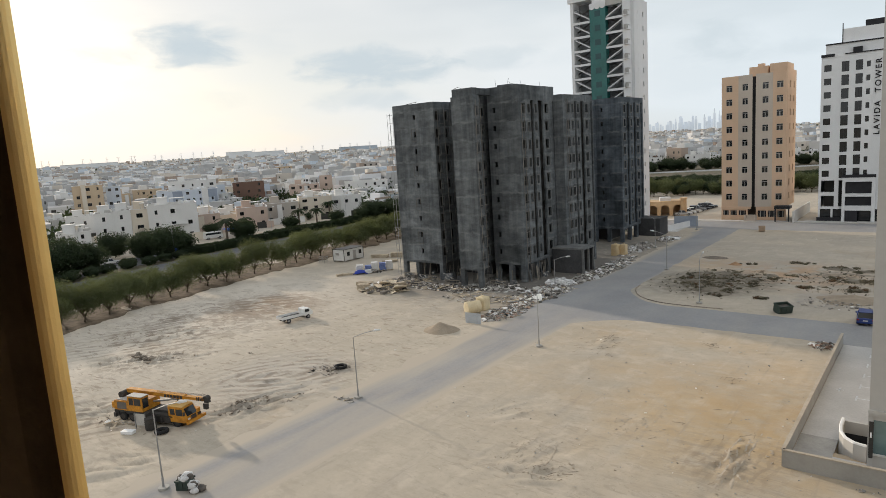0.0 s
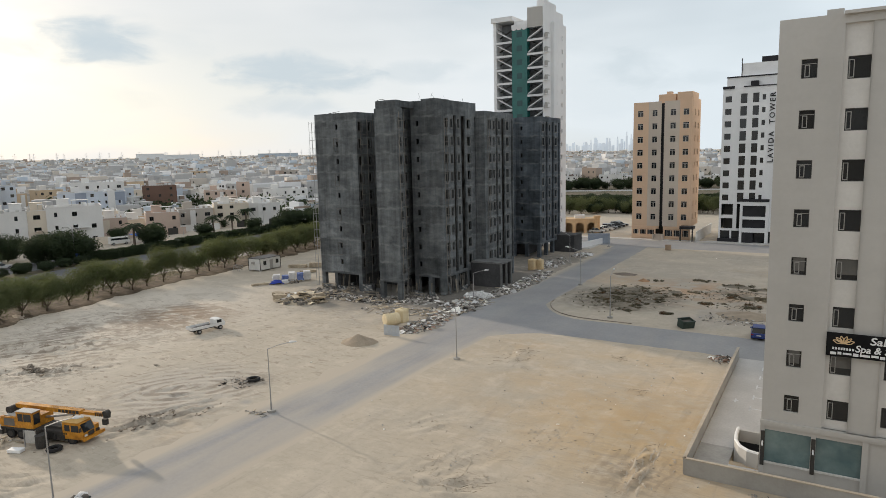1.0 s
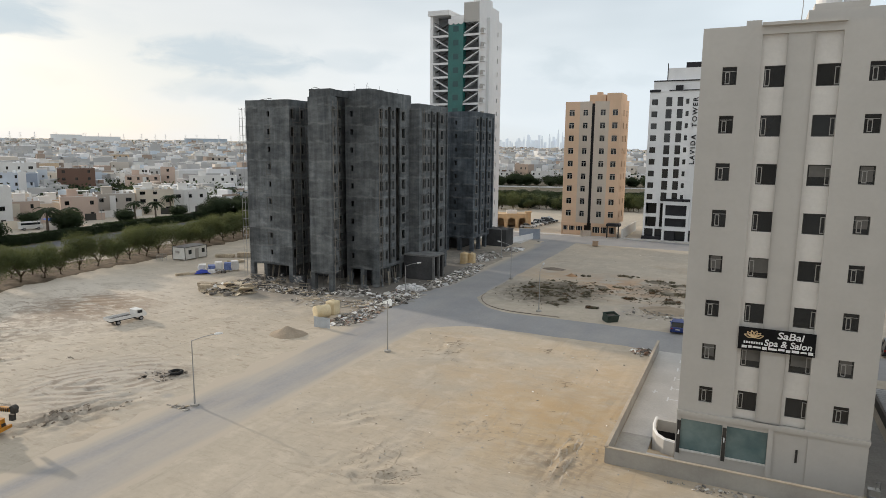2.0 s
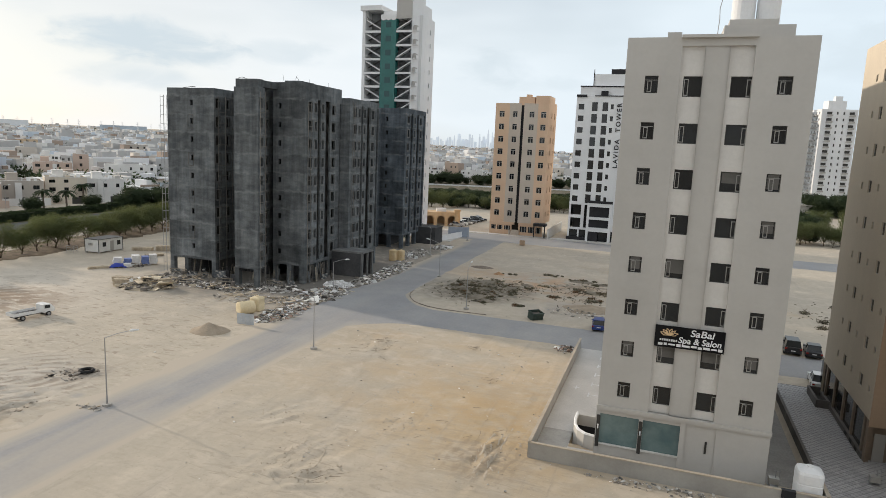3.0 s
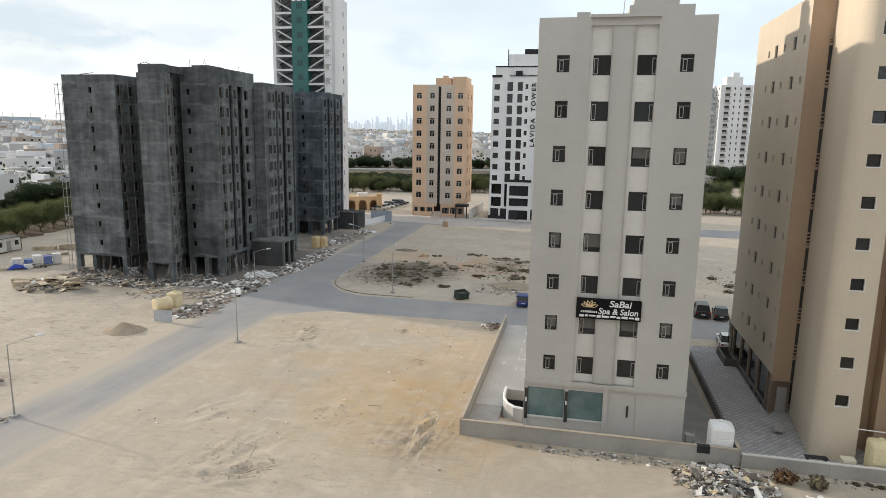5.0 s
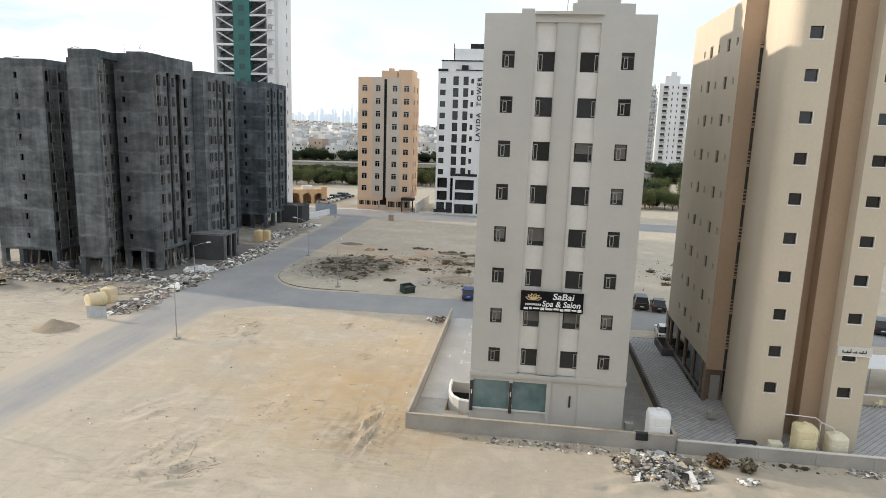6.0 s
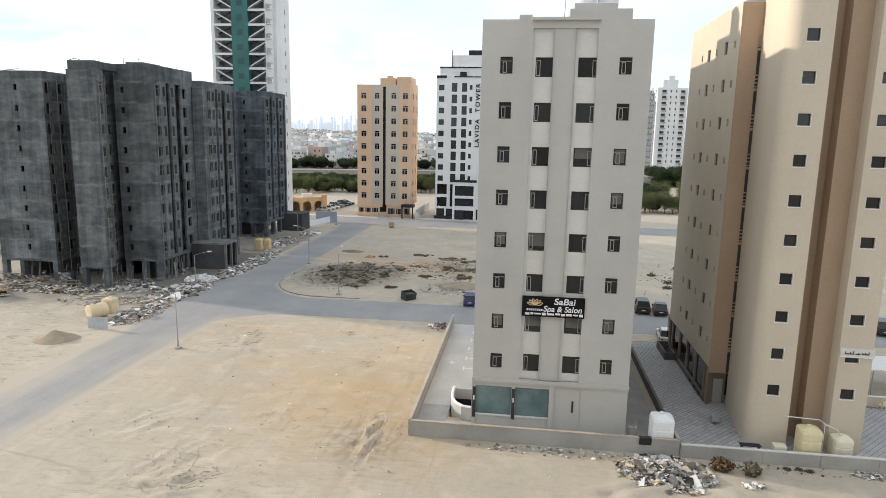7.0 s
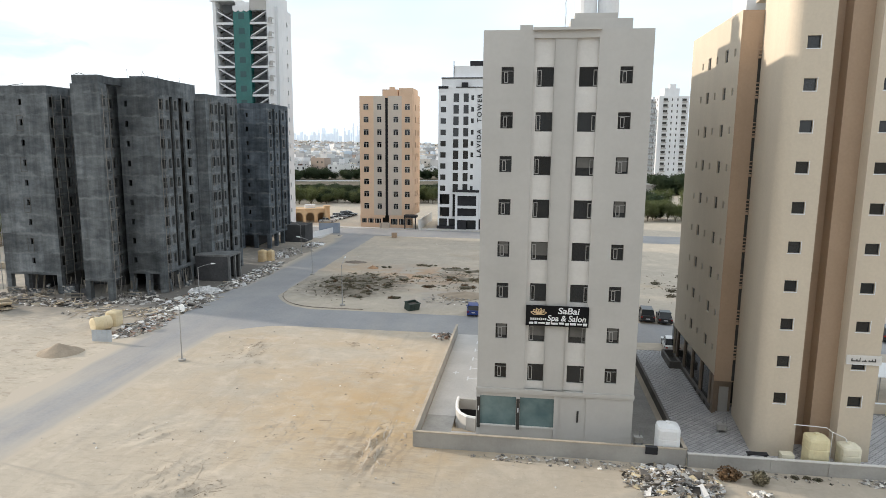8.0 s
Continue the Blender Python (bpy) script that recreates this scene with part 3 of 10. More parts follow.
    c = blend(c, (0.25, 0.205, 0.16), times(times(disc(-64, 24, 6, 3), tracks(-64, 24, 60, 0.3, 1.4, "BANDS", 0.5, 0.8, 5.0)), noise_mask(0.4, 0.42, 0.54)), 0.7)
    c = blend(c, (0.22, 0.195, 0.165), times(disc(-53.2, 34.2, 2.6, 1.6), noise_mask(1.1, 0.42, 0.54, distortion=1.0)), 0.75)
    c = blend(c, (0.22, 0.19, 0.16), times(disc(-53, 46.6, 2.2, 1.2), noise_mask(1.0, 0.40, 0.54, distortion=1.0)), 0.7)
    c = blend(c, (0.44, 0.315, 0.18), times(disc(-11.0, 55, 9, 5), noise_mask(0.5, 0.42, 0.60, distortion=0.8)), 0.5)
    c = blend(c, (0.26, 0.205, 0.15), times(times(disc(-11.6, 46, 3.4, 1.6), tracks(-11.6, 46, 84, 0.5, 0.9, "BANDS", 0.5, 0.8, 9.0)), noise_mask(0.8, 0.42, 0.54)), 0.5)
    # trodden site dirt under the rubble
    c = blend(c, (0.20, 0.185, 0.165), times(disc(-50, 88, 9, 5), noise_mask(0.7, 0.34, 0.46)), 0.8)
    c = blend(c, (0.19, 0.178, 0.16), times(disc(-50, 106, 9, 4), noise_mask(0.7, 0.34, 0.46)), 0.8)
    c = blend(c, (0.17, 0.157, 0.14), times(disc(-70, 90, 11, 4), noise_mask(0.7, 0.30, 0.44)), 0.8)
    c = blend(c, (0.16, 0.15, 0.135), times(disc(-57, 96, 9, 3), noise_mask(0.7, 0.28, 0.42)), 0.85)
    c = blend(c, (0.17, 0.16, 0.145), times(disc(-54, 113, 8, 3), noise_mask(0.7, 0.28, 0.42)), 0.85)
    c = blend(c, (0.18, 0.17, 0.155), times(disc(-55, 136, 9, 4), noise_mask(0.7, 0.30, 0.46)), 0.8)
    c = blend(c, (0.22, 0.20, 0.18), times(disc(-52, 122, 8, 5), noise_mask(0.7, 0.38, 0.50)), 0.6)
    # dark crust of the shrub patch
    c = blend(c, (0.135, 0.118, 0.092), times(disc(-28, 104, 7.5, 2.5), noise_mask(0.7, 0.38, 0.54, distortion=0.8)), 0.75)
    c = blend(c, (0.15, 0.13, 0.10), times(disc(-11.5, 114, 5.5, 3), noise_mask(0.7, 0.46, 0.56, distortion=0.8)), 0.65)
    links.new(c, bsdf.inputs["Base Color"])
    return m


def steps(marks):
    """Grid lines from (from, to, step) runs."""
    out = []
    for a, b, s in marks:
        out += list(np.arange(a, b, s))
    return out + [marks[-1][1]]


def build_ground():
    xs = steps([(-4600, -1000, 450), (-1000, -300, 100), (-300, -130, 17), (-130, -106, 2), (-106, -47.6, 0.36), (-47.6, -36, 1.0), (-36, -8.8, 0.3), (-8.8, 45, 0.6), (45, 145, 10), (145, 1000, 95), (1000, 4600, 450)])
    ys = steps([(-4600, -600, 500), (-600, 0, 60), (0, 18, 3), (18, 74, 0.34), (74, 100, 1.0), (100, 200, 2), (200, 300, 10), (300, 1000, 70), (1000, 4600, 300)])
    v, f = [], []
    for y in ys:
        for x in xs:
            z = rise(x, y)
            if z == 0 and -125 < x < 45 and 15 < y < 195:
                calm = min(1.0, max(0.0, (abs(x + 42.6) - 5.6) / 2.5), max(0.0, (abs(y - 169.7) - 7.0) / 3))
                if x > -38.4:
                    bend = max(0.0, (-29 - x) / 10) ** 2.4
                    calm = min(calm, max(0.0, (78.2 - 6.0 * bend - y - 0.4) / 3, (y - 87.0 - 8.4 * bend - 0.4) / 3))
                if x > -10.5 and y > 44:
                    calm = 0
                if (8.8 < x < 12.2 and 50.4 < y < 76) or (-5.3 < x < -3.4 and 51 < y < 60):
                    v.append((x, y, -1.0 if x > 0 else -2.4))
                    continue
                z = calm * sand_z(x, y) if calm else 0.0
            v.append((x, y, z))
    k = len(xs)
    for j in range(len(ys) - 1):
        for i in range(k - 1):
            a = j * k + i
            f.append((a, a + 1, a + k + 1, a + k))
    s = Solid()
    s.v, s.f = v, f
    ob = part("ground", s, sand_material(), smooth=True)
    return tagged(ob, "pale dusty sand lot with tyre tracks and stains", "ground", kind="structure")


build_ground()


def asphalt_material():
    m = mat("dusty_asphalt", (0.256, 0.264, 0.282), (0.315, 0.320, 0.330), 0.12, 3.0, 0.95, 0.2, 0.1)
    nodes, links = m.node_tree.nodes, m.node_tree.links
    bsdf = nodes["Principled BSDF"]
    base = bsdf.inputs["Base Color"].links[0].from_socket
    place = nodes.new("ShaderNodeNewGeometry").outputs["Position"]
    # blown sand lies over it in drifts
    mp = nodes.new("ShaderNodeMapping")
    mp.inputs["Scale"].default_value = (0.22, 0.03, 1)
    links.new(place, mp.inputs["Vector"])
    n = node(nodes, "ShaderNodeTexNoise", Scale=1.0, Detail=7.0, Roughness=0.62, Distortion=0.4)
    links.new(mp.outputs["Vector"], n.inputs["Vector"])
    r = nodes.new("ShaderNodeMapRange")
    r.inputs["From Min"].default_value, r.inputs["From Max"].default_value = 0.30, 0.72
    r.inputs["To Max"].default_value = 0.62
    links.new(n.outputs["Fac"], r.inputs["Value"])
    x = nodes.new("ShaderNodeMix")
    x.data_type = "RGBA"
    x.inputs["B"].default_value = (0.475, 0.418, 0.345, 1)
    # the drifts thicken towards the sides of the street
    apart = nodes.new("ShaderNodeSeparateXYZ")
    links.new(place, apart.inputs["Vector"])
    off = nodes.new("ShaderNodeMath")
    off.operation = "ADD"
    off.inputs[1].default_value = 42.2
    links.new(apart.outputs["X"], off.inputs[0])
    far = nodes.new("ShaderNodeMath")
    far.operation = "ABSOLUTE"
    links.new(off.outputs["Value"], far.inputs[0])
    side = nodes.new("ShaderNodeMapRange")
    side.inputs["From Min"].default_value, side.inputs["From Max"].default_value = 3.1, 4.9
    side.inputs["To Max"].default_value = 0.92
    links.new(far.outputs["Value"], side.inputs["Value"])
    here = nodes.new("ShaderNodeMath")
    here.operation = "LESS_THAN"
    here.inputs[1].default_value = 6.0
    links.new(far.outputs["Value"], here.inputs[0])
    sides = nodes.new("ShaderNodeMath")
    sides.operation = "MULTIPLY"
    links.new(side.outputs["Result"], sides.inputs[0])
    links.new(here.outputs["Value"], sides.inputs[1])
    both = nodes.new("ShaderNodeMath")
    both.operation, both.use_clamp = "ADD", True
    # less of the drift colour past the junction
    clean = nodes.new("ShaderNodeMapRange")
    clean.inputs["From Min"].default_value, clean.inputs["From Max"].default_value = 58.0, 80.0
    clean.inputs["To Min"].default_value, clean.inputs["To Max"].default_value = 1.45, 0.38
    links.new(apart.outputs["Y"], clean.inputs["Value"])
    less = nodes.new("ShaderNodeMath")
    less.operation = "MULTIPLY"
    links.new(r.outputs["Result"], less.inputs[0])
    links.new(clean.outputs["Result"], less.inputs[1])
    # the street mouth itself is swept clean
    mouth = nodes.new("ShaderNodeMath")
    mouth.operation = "SUBTRACT"
    mouth.inputs[1].default_value = 87.0
    links.new(apart.outputs["Y"], mouth.inputs[0])
    reach = nodes.new("ShaderNodeMath")
    reach.operation = "ABSOLUTE"
    links.new(mouth.outputs["Value"], reach.inputs[0])
    gate = nodes.new("ShaderNodeMapRange")
    gate.inputs["From Min"].default_value, gate.inputs["From Max"].default_value = 10.0, 16.0
    links.new(reach.outputs["Value"], gate.inputs["Value"])
    verge = nodes.new("ShaderNodeMath")
    verge.operation = "MULTIPLY"
    end = nodes.new("ShaderNodeMapRange")
    end.inputs["From Min"].default_value, end.inputs["From Max"].default_value = 160.0, 150.0
    links.new(apart.outputs["Y"], end.inputs["Value"])
    short = nodes.new("ShaderNodeMath")
    short.operation = "MULTIPLY"
    links.new(sides.outputs["Value"], short.inputs[0])
    links.new(end.outputs["Result"], short.inputs[1])
    links.new(short.outputs["Value"], verge.inputs[0])
    links.new(gate.outputs["Result"], verge.inputs[1])
    links.new(less.outputs["Value"], both.inputs[0])
    links.new(verge.outputs["Value"], both.inputs[1])
    links.new(both.outputs["Value"], x.inputs["Factor"])
    links.new(base, x.inputs["A"])
    links.new(x.outputs["Result"], bsdf.inputs["Base Color"])
    return m


M["asphalt"] = asphalt_material()


def strip(left, right, z=0.005):
    """A band between two lines of points in the plan, both in the same sense."""
    s = Solid()
    for (a, b), (c, d) in zip(zip(left, left[1:]), zip(right, right[1:])):
        s.quad((*a, z), (*c, z), (*d, z), (*b, z))
    return s


def wobble(x, y, amount=0.35):
    return amount * noise.noise((x * 0.35, y * 0.35, 7)) + amount * 0.5 * noise.noise((x * 1.3, y * 1.3, 2))


main_left = [(-47.4 + wobble(0, y, 1.1), y) for y in np.arange(-60, 176, 1.0)]
main_right = [(-37.7 - 0.012 * max(0, y - 40) + wobble(9, y, 0.3), y) for y in np.arange(-60, 176, 1.0)]
tagged(part("road", strip(main_left, main_right), M["asphalt"]), "dusty grey asphalt street half covered by blown sand", "road", kind="structure")
# side street with rounded corners where it joins
side_low = [(x, 78.2 + (6.0 * ((-29 - x) / 10) ** 2.4 * -1 if x < -29 else 0) + wobble(x, 3)) for x in np.arange(-38.4, 120, 1.0)]
side_high = [(x, 87.0 + (8.2 * ((-29 - x) / 9.9) ** 2.4 if x < -29 else 0) + wobble(x, 5)) for x in np.arange(-38.4, 120, 1.0)]
tagged(part("road", strip(side_high, side_low, 0.004), M["asphalt"]), "side street of sandy grey asphalt", "road", kind="structure")
cross_low = [(x, 163 + wobble(x, 11)) for x in np.arange(-90, 160, 1.5)]
cross_high = [(x, 176.5 + wobble(x, 13)) for x in np.arange(-90, 160, 1.5)]
tagged(part("road", strip(cross_high, cross_low, 0.003), M["asphalt"]), "far cross street of dusty asphalt", "road", kind="structure")
M["kerb"] = mat("dirty_kerb_concrete", (0.20, 0.17, 0.14), (0.30, 0.26, 0.215), 1.0, 6.0, 0.95, 0.3, 0.2, vary=0.25)
kerb = tagged(new("kerb"), "low broken concrete kerb round the street corner", "kerb", kind="structure")
curve = [(-38.2, 97.5), (-38.0, 95.6), (-37.4, 93.9), (-36.5, 92.2), (-35.4, 90.7), (-34.0, 89.5), (-32.4, 88.6), (-30.6, 88.1), (-28.6, 87.95)] + [(x, 87.95) for x in np.arange(-27, -22, 1.0)]
for a, b in zip(curve, curve[1:]):
    d = (Vector(b) - Vector(a))
    part("kerb_stone", Solid().box(0, d.length - 0.06, -0.06, 0.06, -0.1, 0.09), M["kerb"], kerb, at=pose(a[0], a[1], 0, 0, 0, math.degrees(math.atan2(d.y, d.x))))


# beige apartment block with the sign
def beige_block():
    X0, X1, Y, TOP = -3.6, 8.65, 49.4, 31.9
    b = thing("apartment_building", (0, 0, 0), "beige rendered nine-storey apartment block with shop floor", "apartment building")
    tops = [6.42 + 3.2657 * k for k in range(8)]
    narrow = [(-1.77, 0.92, 1.22), (6.82, 0.92, 1.22)]
    holes = [(c - w / 2 - X0, c + w / 2 - X0, t - h, t) for t in tops for c, w, h in narrow]
    # the face is stepped: two pale strips lie back from it
    s, z0 = Solid(), 4.35
    front = Y
    strips = ((0.12, 1.62), (3.23, 4.79))
    runs = [(X0, 0.12), (1.62, 3.23), (4.79, X1)]
    for a, c in runs:
        face = front + (0.12 if a == 1.62 else 0.0)
        s.wall((a, face), (c, face), z0, TOP, [(h[0] + X0 - a, h[1] + X0 - a, h[2], h[3]) for h in holes if a < h[0] + X0 < c], 0.22)
    for a, c in strips:
        s.box(a, c, front + 0.0, front + 0.35, 31.7, TOP)
    s.quad((X0, front, z0), (X0, front + 27, z0), (X0, front + 27, TOP), (X0, front, TOP))
    s.quad((X1, front, z0), (X1, front, TOP), (X1, front + 27, TOP), (X1, front + 27, z0))
    s.quad((X0, front + 27, z0), (X1, front + 27, z0), (X1, front + 27, TOP), (X0, front + 27, TOP))
    for a, c in runs:
        for x in (a, c):
            s.box(x - 0.004, x + 0.004, front + 0.001, front + 0.3, z0, 31.7)
        s.quad((a, front, z0), (a, front + 0.5, z0), (c, front + 0.5, z0), (c, front, z0))
    s.box(X0, X1, front + 0.35, front + 27, TOP - 0.9, TOP - 0.6)
    for a, c, d, e in ((X0, X1, front + 0.002, front + 0.3), (X0, X1, front + 26.7, front + 27), (X0, X0 + 0.3, front + 0.3, front + 26.7), (X1 - 0.3, X1, front + 0.3, front + 26.7)):
        s.box(a, c, d, e, TOP - 0.6, TOP - 0.002)
    part("wall", s, M["beige"], b)
    pale = Solid()
    for a, c in strips:
        mid = (a + c) / 2 + (0.2 if a < 2 else 0.15)
        pale.wall((a, front + 0.28), (c, front + 0.28), z0 + 0.01, 31.72, [(mid - 0.7 - a, mid + 0.7 - a, t - 1.42, t) for t in tops], 0.15)
    part("recessed_strip", pale, M["pale"], b, "pale recessed window strips")
    for t in tops:
        for c, w, h in narrow:
            win = window(b, pose(c, front + 0.17, t - h), w, h, "casement")
        for a, c in strips:
            mid = (a + c) / 2 + (0.2 if a < 2 else 0.15)
            window(b, pose(mid, front + 0.38, t - 1.42), 1.4, 1.42, "casement_l" if a < 2 else "casement_r")
    for x, z, w, h in ((4.16, tops[5], 1.2, 0.75), (6.82, tops[5], 0.72, 1.0), (1.05, tops[3], 1.2, 1.0), (-1.77, tops[3], 0.7, 0.9), (6.82, tops[1], 0.72, 0.9), (1.05, tops[1], 1.2, 0.9), (-1.77, tops[1], 0.7, 0.9), (4.16, tops[1], 1.2, 0.9), (6.82, tops[4], 0.72, 0.8)):
        back_ = front + (0.17 if w < 1 else 0.38)
        part("blind", Solid().box(x - w / 2, x + w / 2, back_ + 0.012, back_ + 0.02, z - 0.06 - h, z - 0.06), M["blind"], b, "half-drawn grey blind behind the pane")
    top = Solid().box(-0.95, 0.0, front + 0.5, front + 5, TOP - 0.5, TOP + 0.42).box(0.02, 4.9, front - 0.32, front + 0.4, TOP - 0.08, TOP + 0.12)
    top.box(2.75, 7.25, front + 1.2, front + 9.0, TOP - 0.6, TOP + 0.95)
    part("parapet", top, M["beige"], b, "stepped roof parapet and stair head")
    # unseen roof boxes, shaped to cast the stepped shadow next door
    part("plant_room", Solid().box(2.9, 7.2, front + 9.01, front + 26.0, TOP - 0.6, TOP + 1.55), M["beige"], b)
    part("stair_head", Solid().box(3.6, 7.25, front + 10.4, front + 16.8, TOP + 1.552, TOP + 3.1), M["beige"], b)
    for x in (4.68, 6.6):
        tank = thing("water_tank", (x, front + 12.2, TOP + 3.1), "white plastic roof water tank on the parapet", "water tank", "roof tanks")
        k = Solid().prism([(0.92 * math.cos(a * math.pi / 10), 0.92 * math.sin(a * math.pi / 10)) for a in range(20)], 0, 1.95)
        k.tube([(0, 0, 1.95), (0, 0, 2.15)], [0.92, 0.25], 20)
        part("tank_body", k, M["white"], tank, smooth=False)
        part("lid", Solid().tube([(0, 0, 2.15), (0, 0, 2.25)], 0.22, 12), M["white"], tank)
    aerial = thing("aerial", (2.35, front + 1.6, TOP + 0.95), "thin bent roof aerial pole", "aerial")
    part("pole", Solid().tube([(0, 0, -0.6), (0.05, 0, 0.5), (0, 0, 1.2), (0.12, 0, 1.9)], 0.03, 6), M["steel"], aerial)
    # ground floor
    pieces("cornice", [(X0 - 0.06, X1 + 0.06, front - 0.12, front + 0.2, 4.1, 4.35), (X0 - 0.03, X1 + 0.03, front - 0.07, front + 0.2, 3.95, 4.098)], M["beige"], b)
    pieces("pier", [(X0 - 0.05, X0 + 0.25, front + 0.05, front + 0.5, 0, 3.948), (-0.45, -0.15, front + 0.05, front + 0.5, 0, 3.948), (2.55, 2.9, front - 0.02, front + 0.4, 0, 3.948)], M["beige"], b)
    pieces("sill_wall", [(X0 + 0.25, -0.45, front + 0.15, front + 0.45, 0, 1.1), (-0.15, 2.55, front + 0.15, front + 0.45, 0, 1.1)], M["beige"], b)
    pieces("ground_floor_wall", [(5.05, X1 - 0.002, front + 0.03, front + 0.5, 0, 3.948), (2.9, 5.05, front + 0.12, front + 0.5, 0, 3.948), (X0, X0 + 0.25, front + 0.5, front + 26.9, 0, 3.6),
                                 (X1 - 0.25, X1 - 0.01, front + 0.5, front + 26.9, 0, 3.6), (X0, X1, front + 0.5, front + 26.9, 3.6, 4.3)], M["beige"], b)
    for a, c in ((X0 + 0.25, -0.45), (-0.15, 2.55)):
        part("shop_window", Solid().box(a, c, front + 0.2, front + 0.23, 1.1, 3.95), M["shop_glass"], b, "greenish glazed shop front")
    for x in (X0 + 0.02, -0.42):
        post = part("shop_post", Solid().box(x, x + 0.26, front - 0.01, front + 0.049, 0.9, 3.5), M["frame"], b, "dark clad post beside the shop window")
        part("wall_lamp", Solid().tube([(x + 0.13, front - 0.06, 2.4), (x + 0.13, front - 0.06, 2.75)], 0.05, 8), M["white"], post)
    for a, c in ((X0 + 0.25, -0.45), (-0.15, 2.55)):
        part("shop_sill", Solid().box(a, c, front + 0.02, front + 0.19, 1.1, 1.2), M["pale"], b)
        part("lintel", Solid().box(a, c, front + 0.1, front + 0.19, 3.62, 3.946), M["beige"], b)
    part("meter_box", Solid().box(4.35, 4.5, front + 0.06, front + 0.12, 1.8, 2.75), M["dark"], b)
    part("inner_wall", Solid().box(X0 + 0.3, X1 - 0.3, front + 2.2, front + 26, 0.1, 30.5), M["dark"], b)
    return b


beige_block()


M["lotus_gold"] = mat("gold_lotus_paint", (0.70, 0.52, 0.30), (0.76, 0.58, 0.36), 1.0, 6.0, 0.6, 0.0, 0.05)


def sabai_sign():
    s = thing("sign_board", (2.52, 49.4, 9.68), "black shop sign with white lettering and a lotus", "sign")
    part("panel", Solid().box(-2.41, 2.41, -0.16, -0.02, 0, 1.6), M["board"], s)

    def letters(text, x, z, size, stretch=1.0):
        c = bpy.data.curves.new("letters", "FONT")
        c.body, c.size, c.extrude, c.align_x = text, size, 0.01, "CENTER"
        c.shear, c.offset = 0.15, 0.012
        ob = new("lettering_curve", c)
        dg = bpy.context.evaluated_depsgraph_get()
        me = bpy.data.meshes.new_from_object(ob.evaluated_get(dg))
        bpy.data.objects.remove(ob)
        me.materials.clear()
        me.materials.append(M["white"])
        part("lettering", me, None, s, at=pose(x, -0.175, z, 90) @ Matrix.Diagonal((stretch, 1, 1, 1)))

    letters("SaBai", 0.85, 1.02, 0.70, 1.12)
    letters("Spa & Salon", 0.72, 0.44, 0.64, 0.98)
    bars = Solid()
    x = -2.15
    for k, w in enumerate((0.34, 0.22, 0.5, 0.3, 0.55, 0.4, 0.28, 0.46, 0.38, 0.3)):
        bars.box(x, x + w, -0.185, -0.165, 0.12 + 0.03 * (k % 3), 0.30 + 0.03 * (k % 2))
        x += w + 0.08
    for k in range(8):
        bars.box(-2.05 + k * 0.16, -1.94 + k * 0.16, -0.185, -0.165, 0.47, 0.63)
    part("writing_bars", bars, M["white"], s)
    for a in (-70, -42, -15, 15, 42, 70):
        r = radians(a)
        tip = Vector((math.sin(r) * 0.66, math.cos(r) * 0.52))
        side = Vector((math.cos(r), -math.sin(r))) * 0.12
        mid = tip * 0.55
        flower = Solid()
        for p, q in (((0, 0), mid + side), (mid + side, tip), (tip, mid - side), (mid - side, (0, 0))):
            flower.tube([(-1.42 + p[0], -0.175, 0.92 + p[1]), (-1.42 + q[0], -0.175, 0.92 + q[1])], 0.03, 5)
        part("lotus_petal", flower, M["lotus_gold"], s)


sabai_sign()


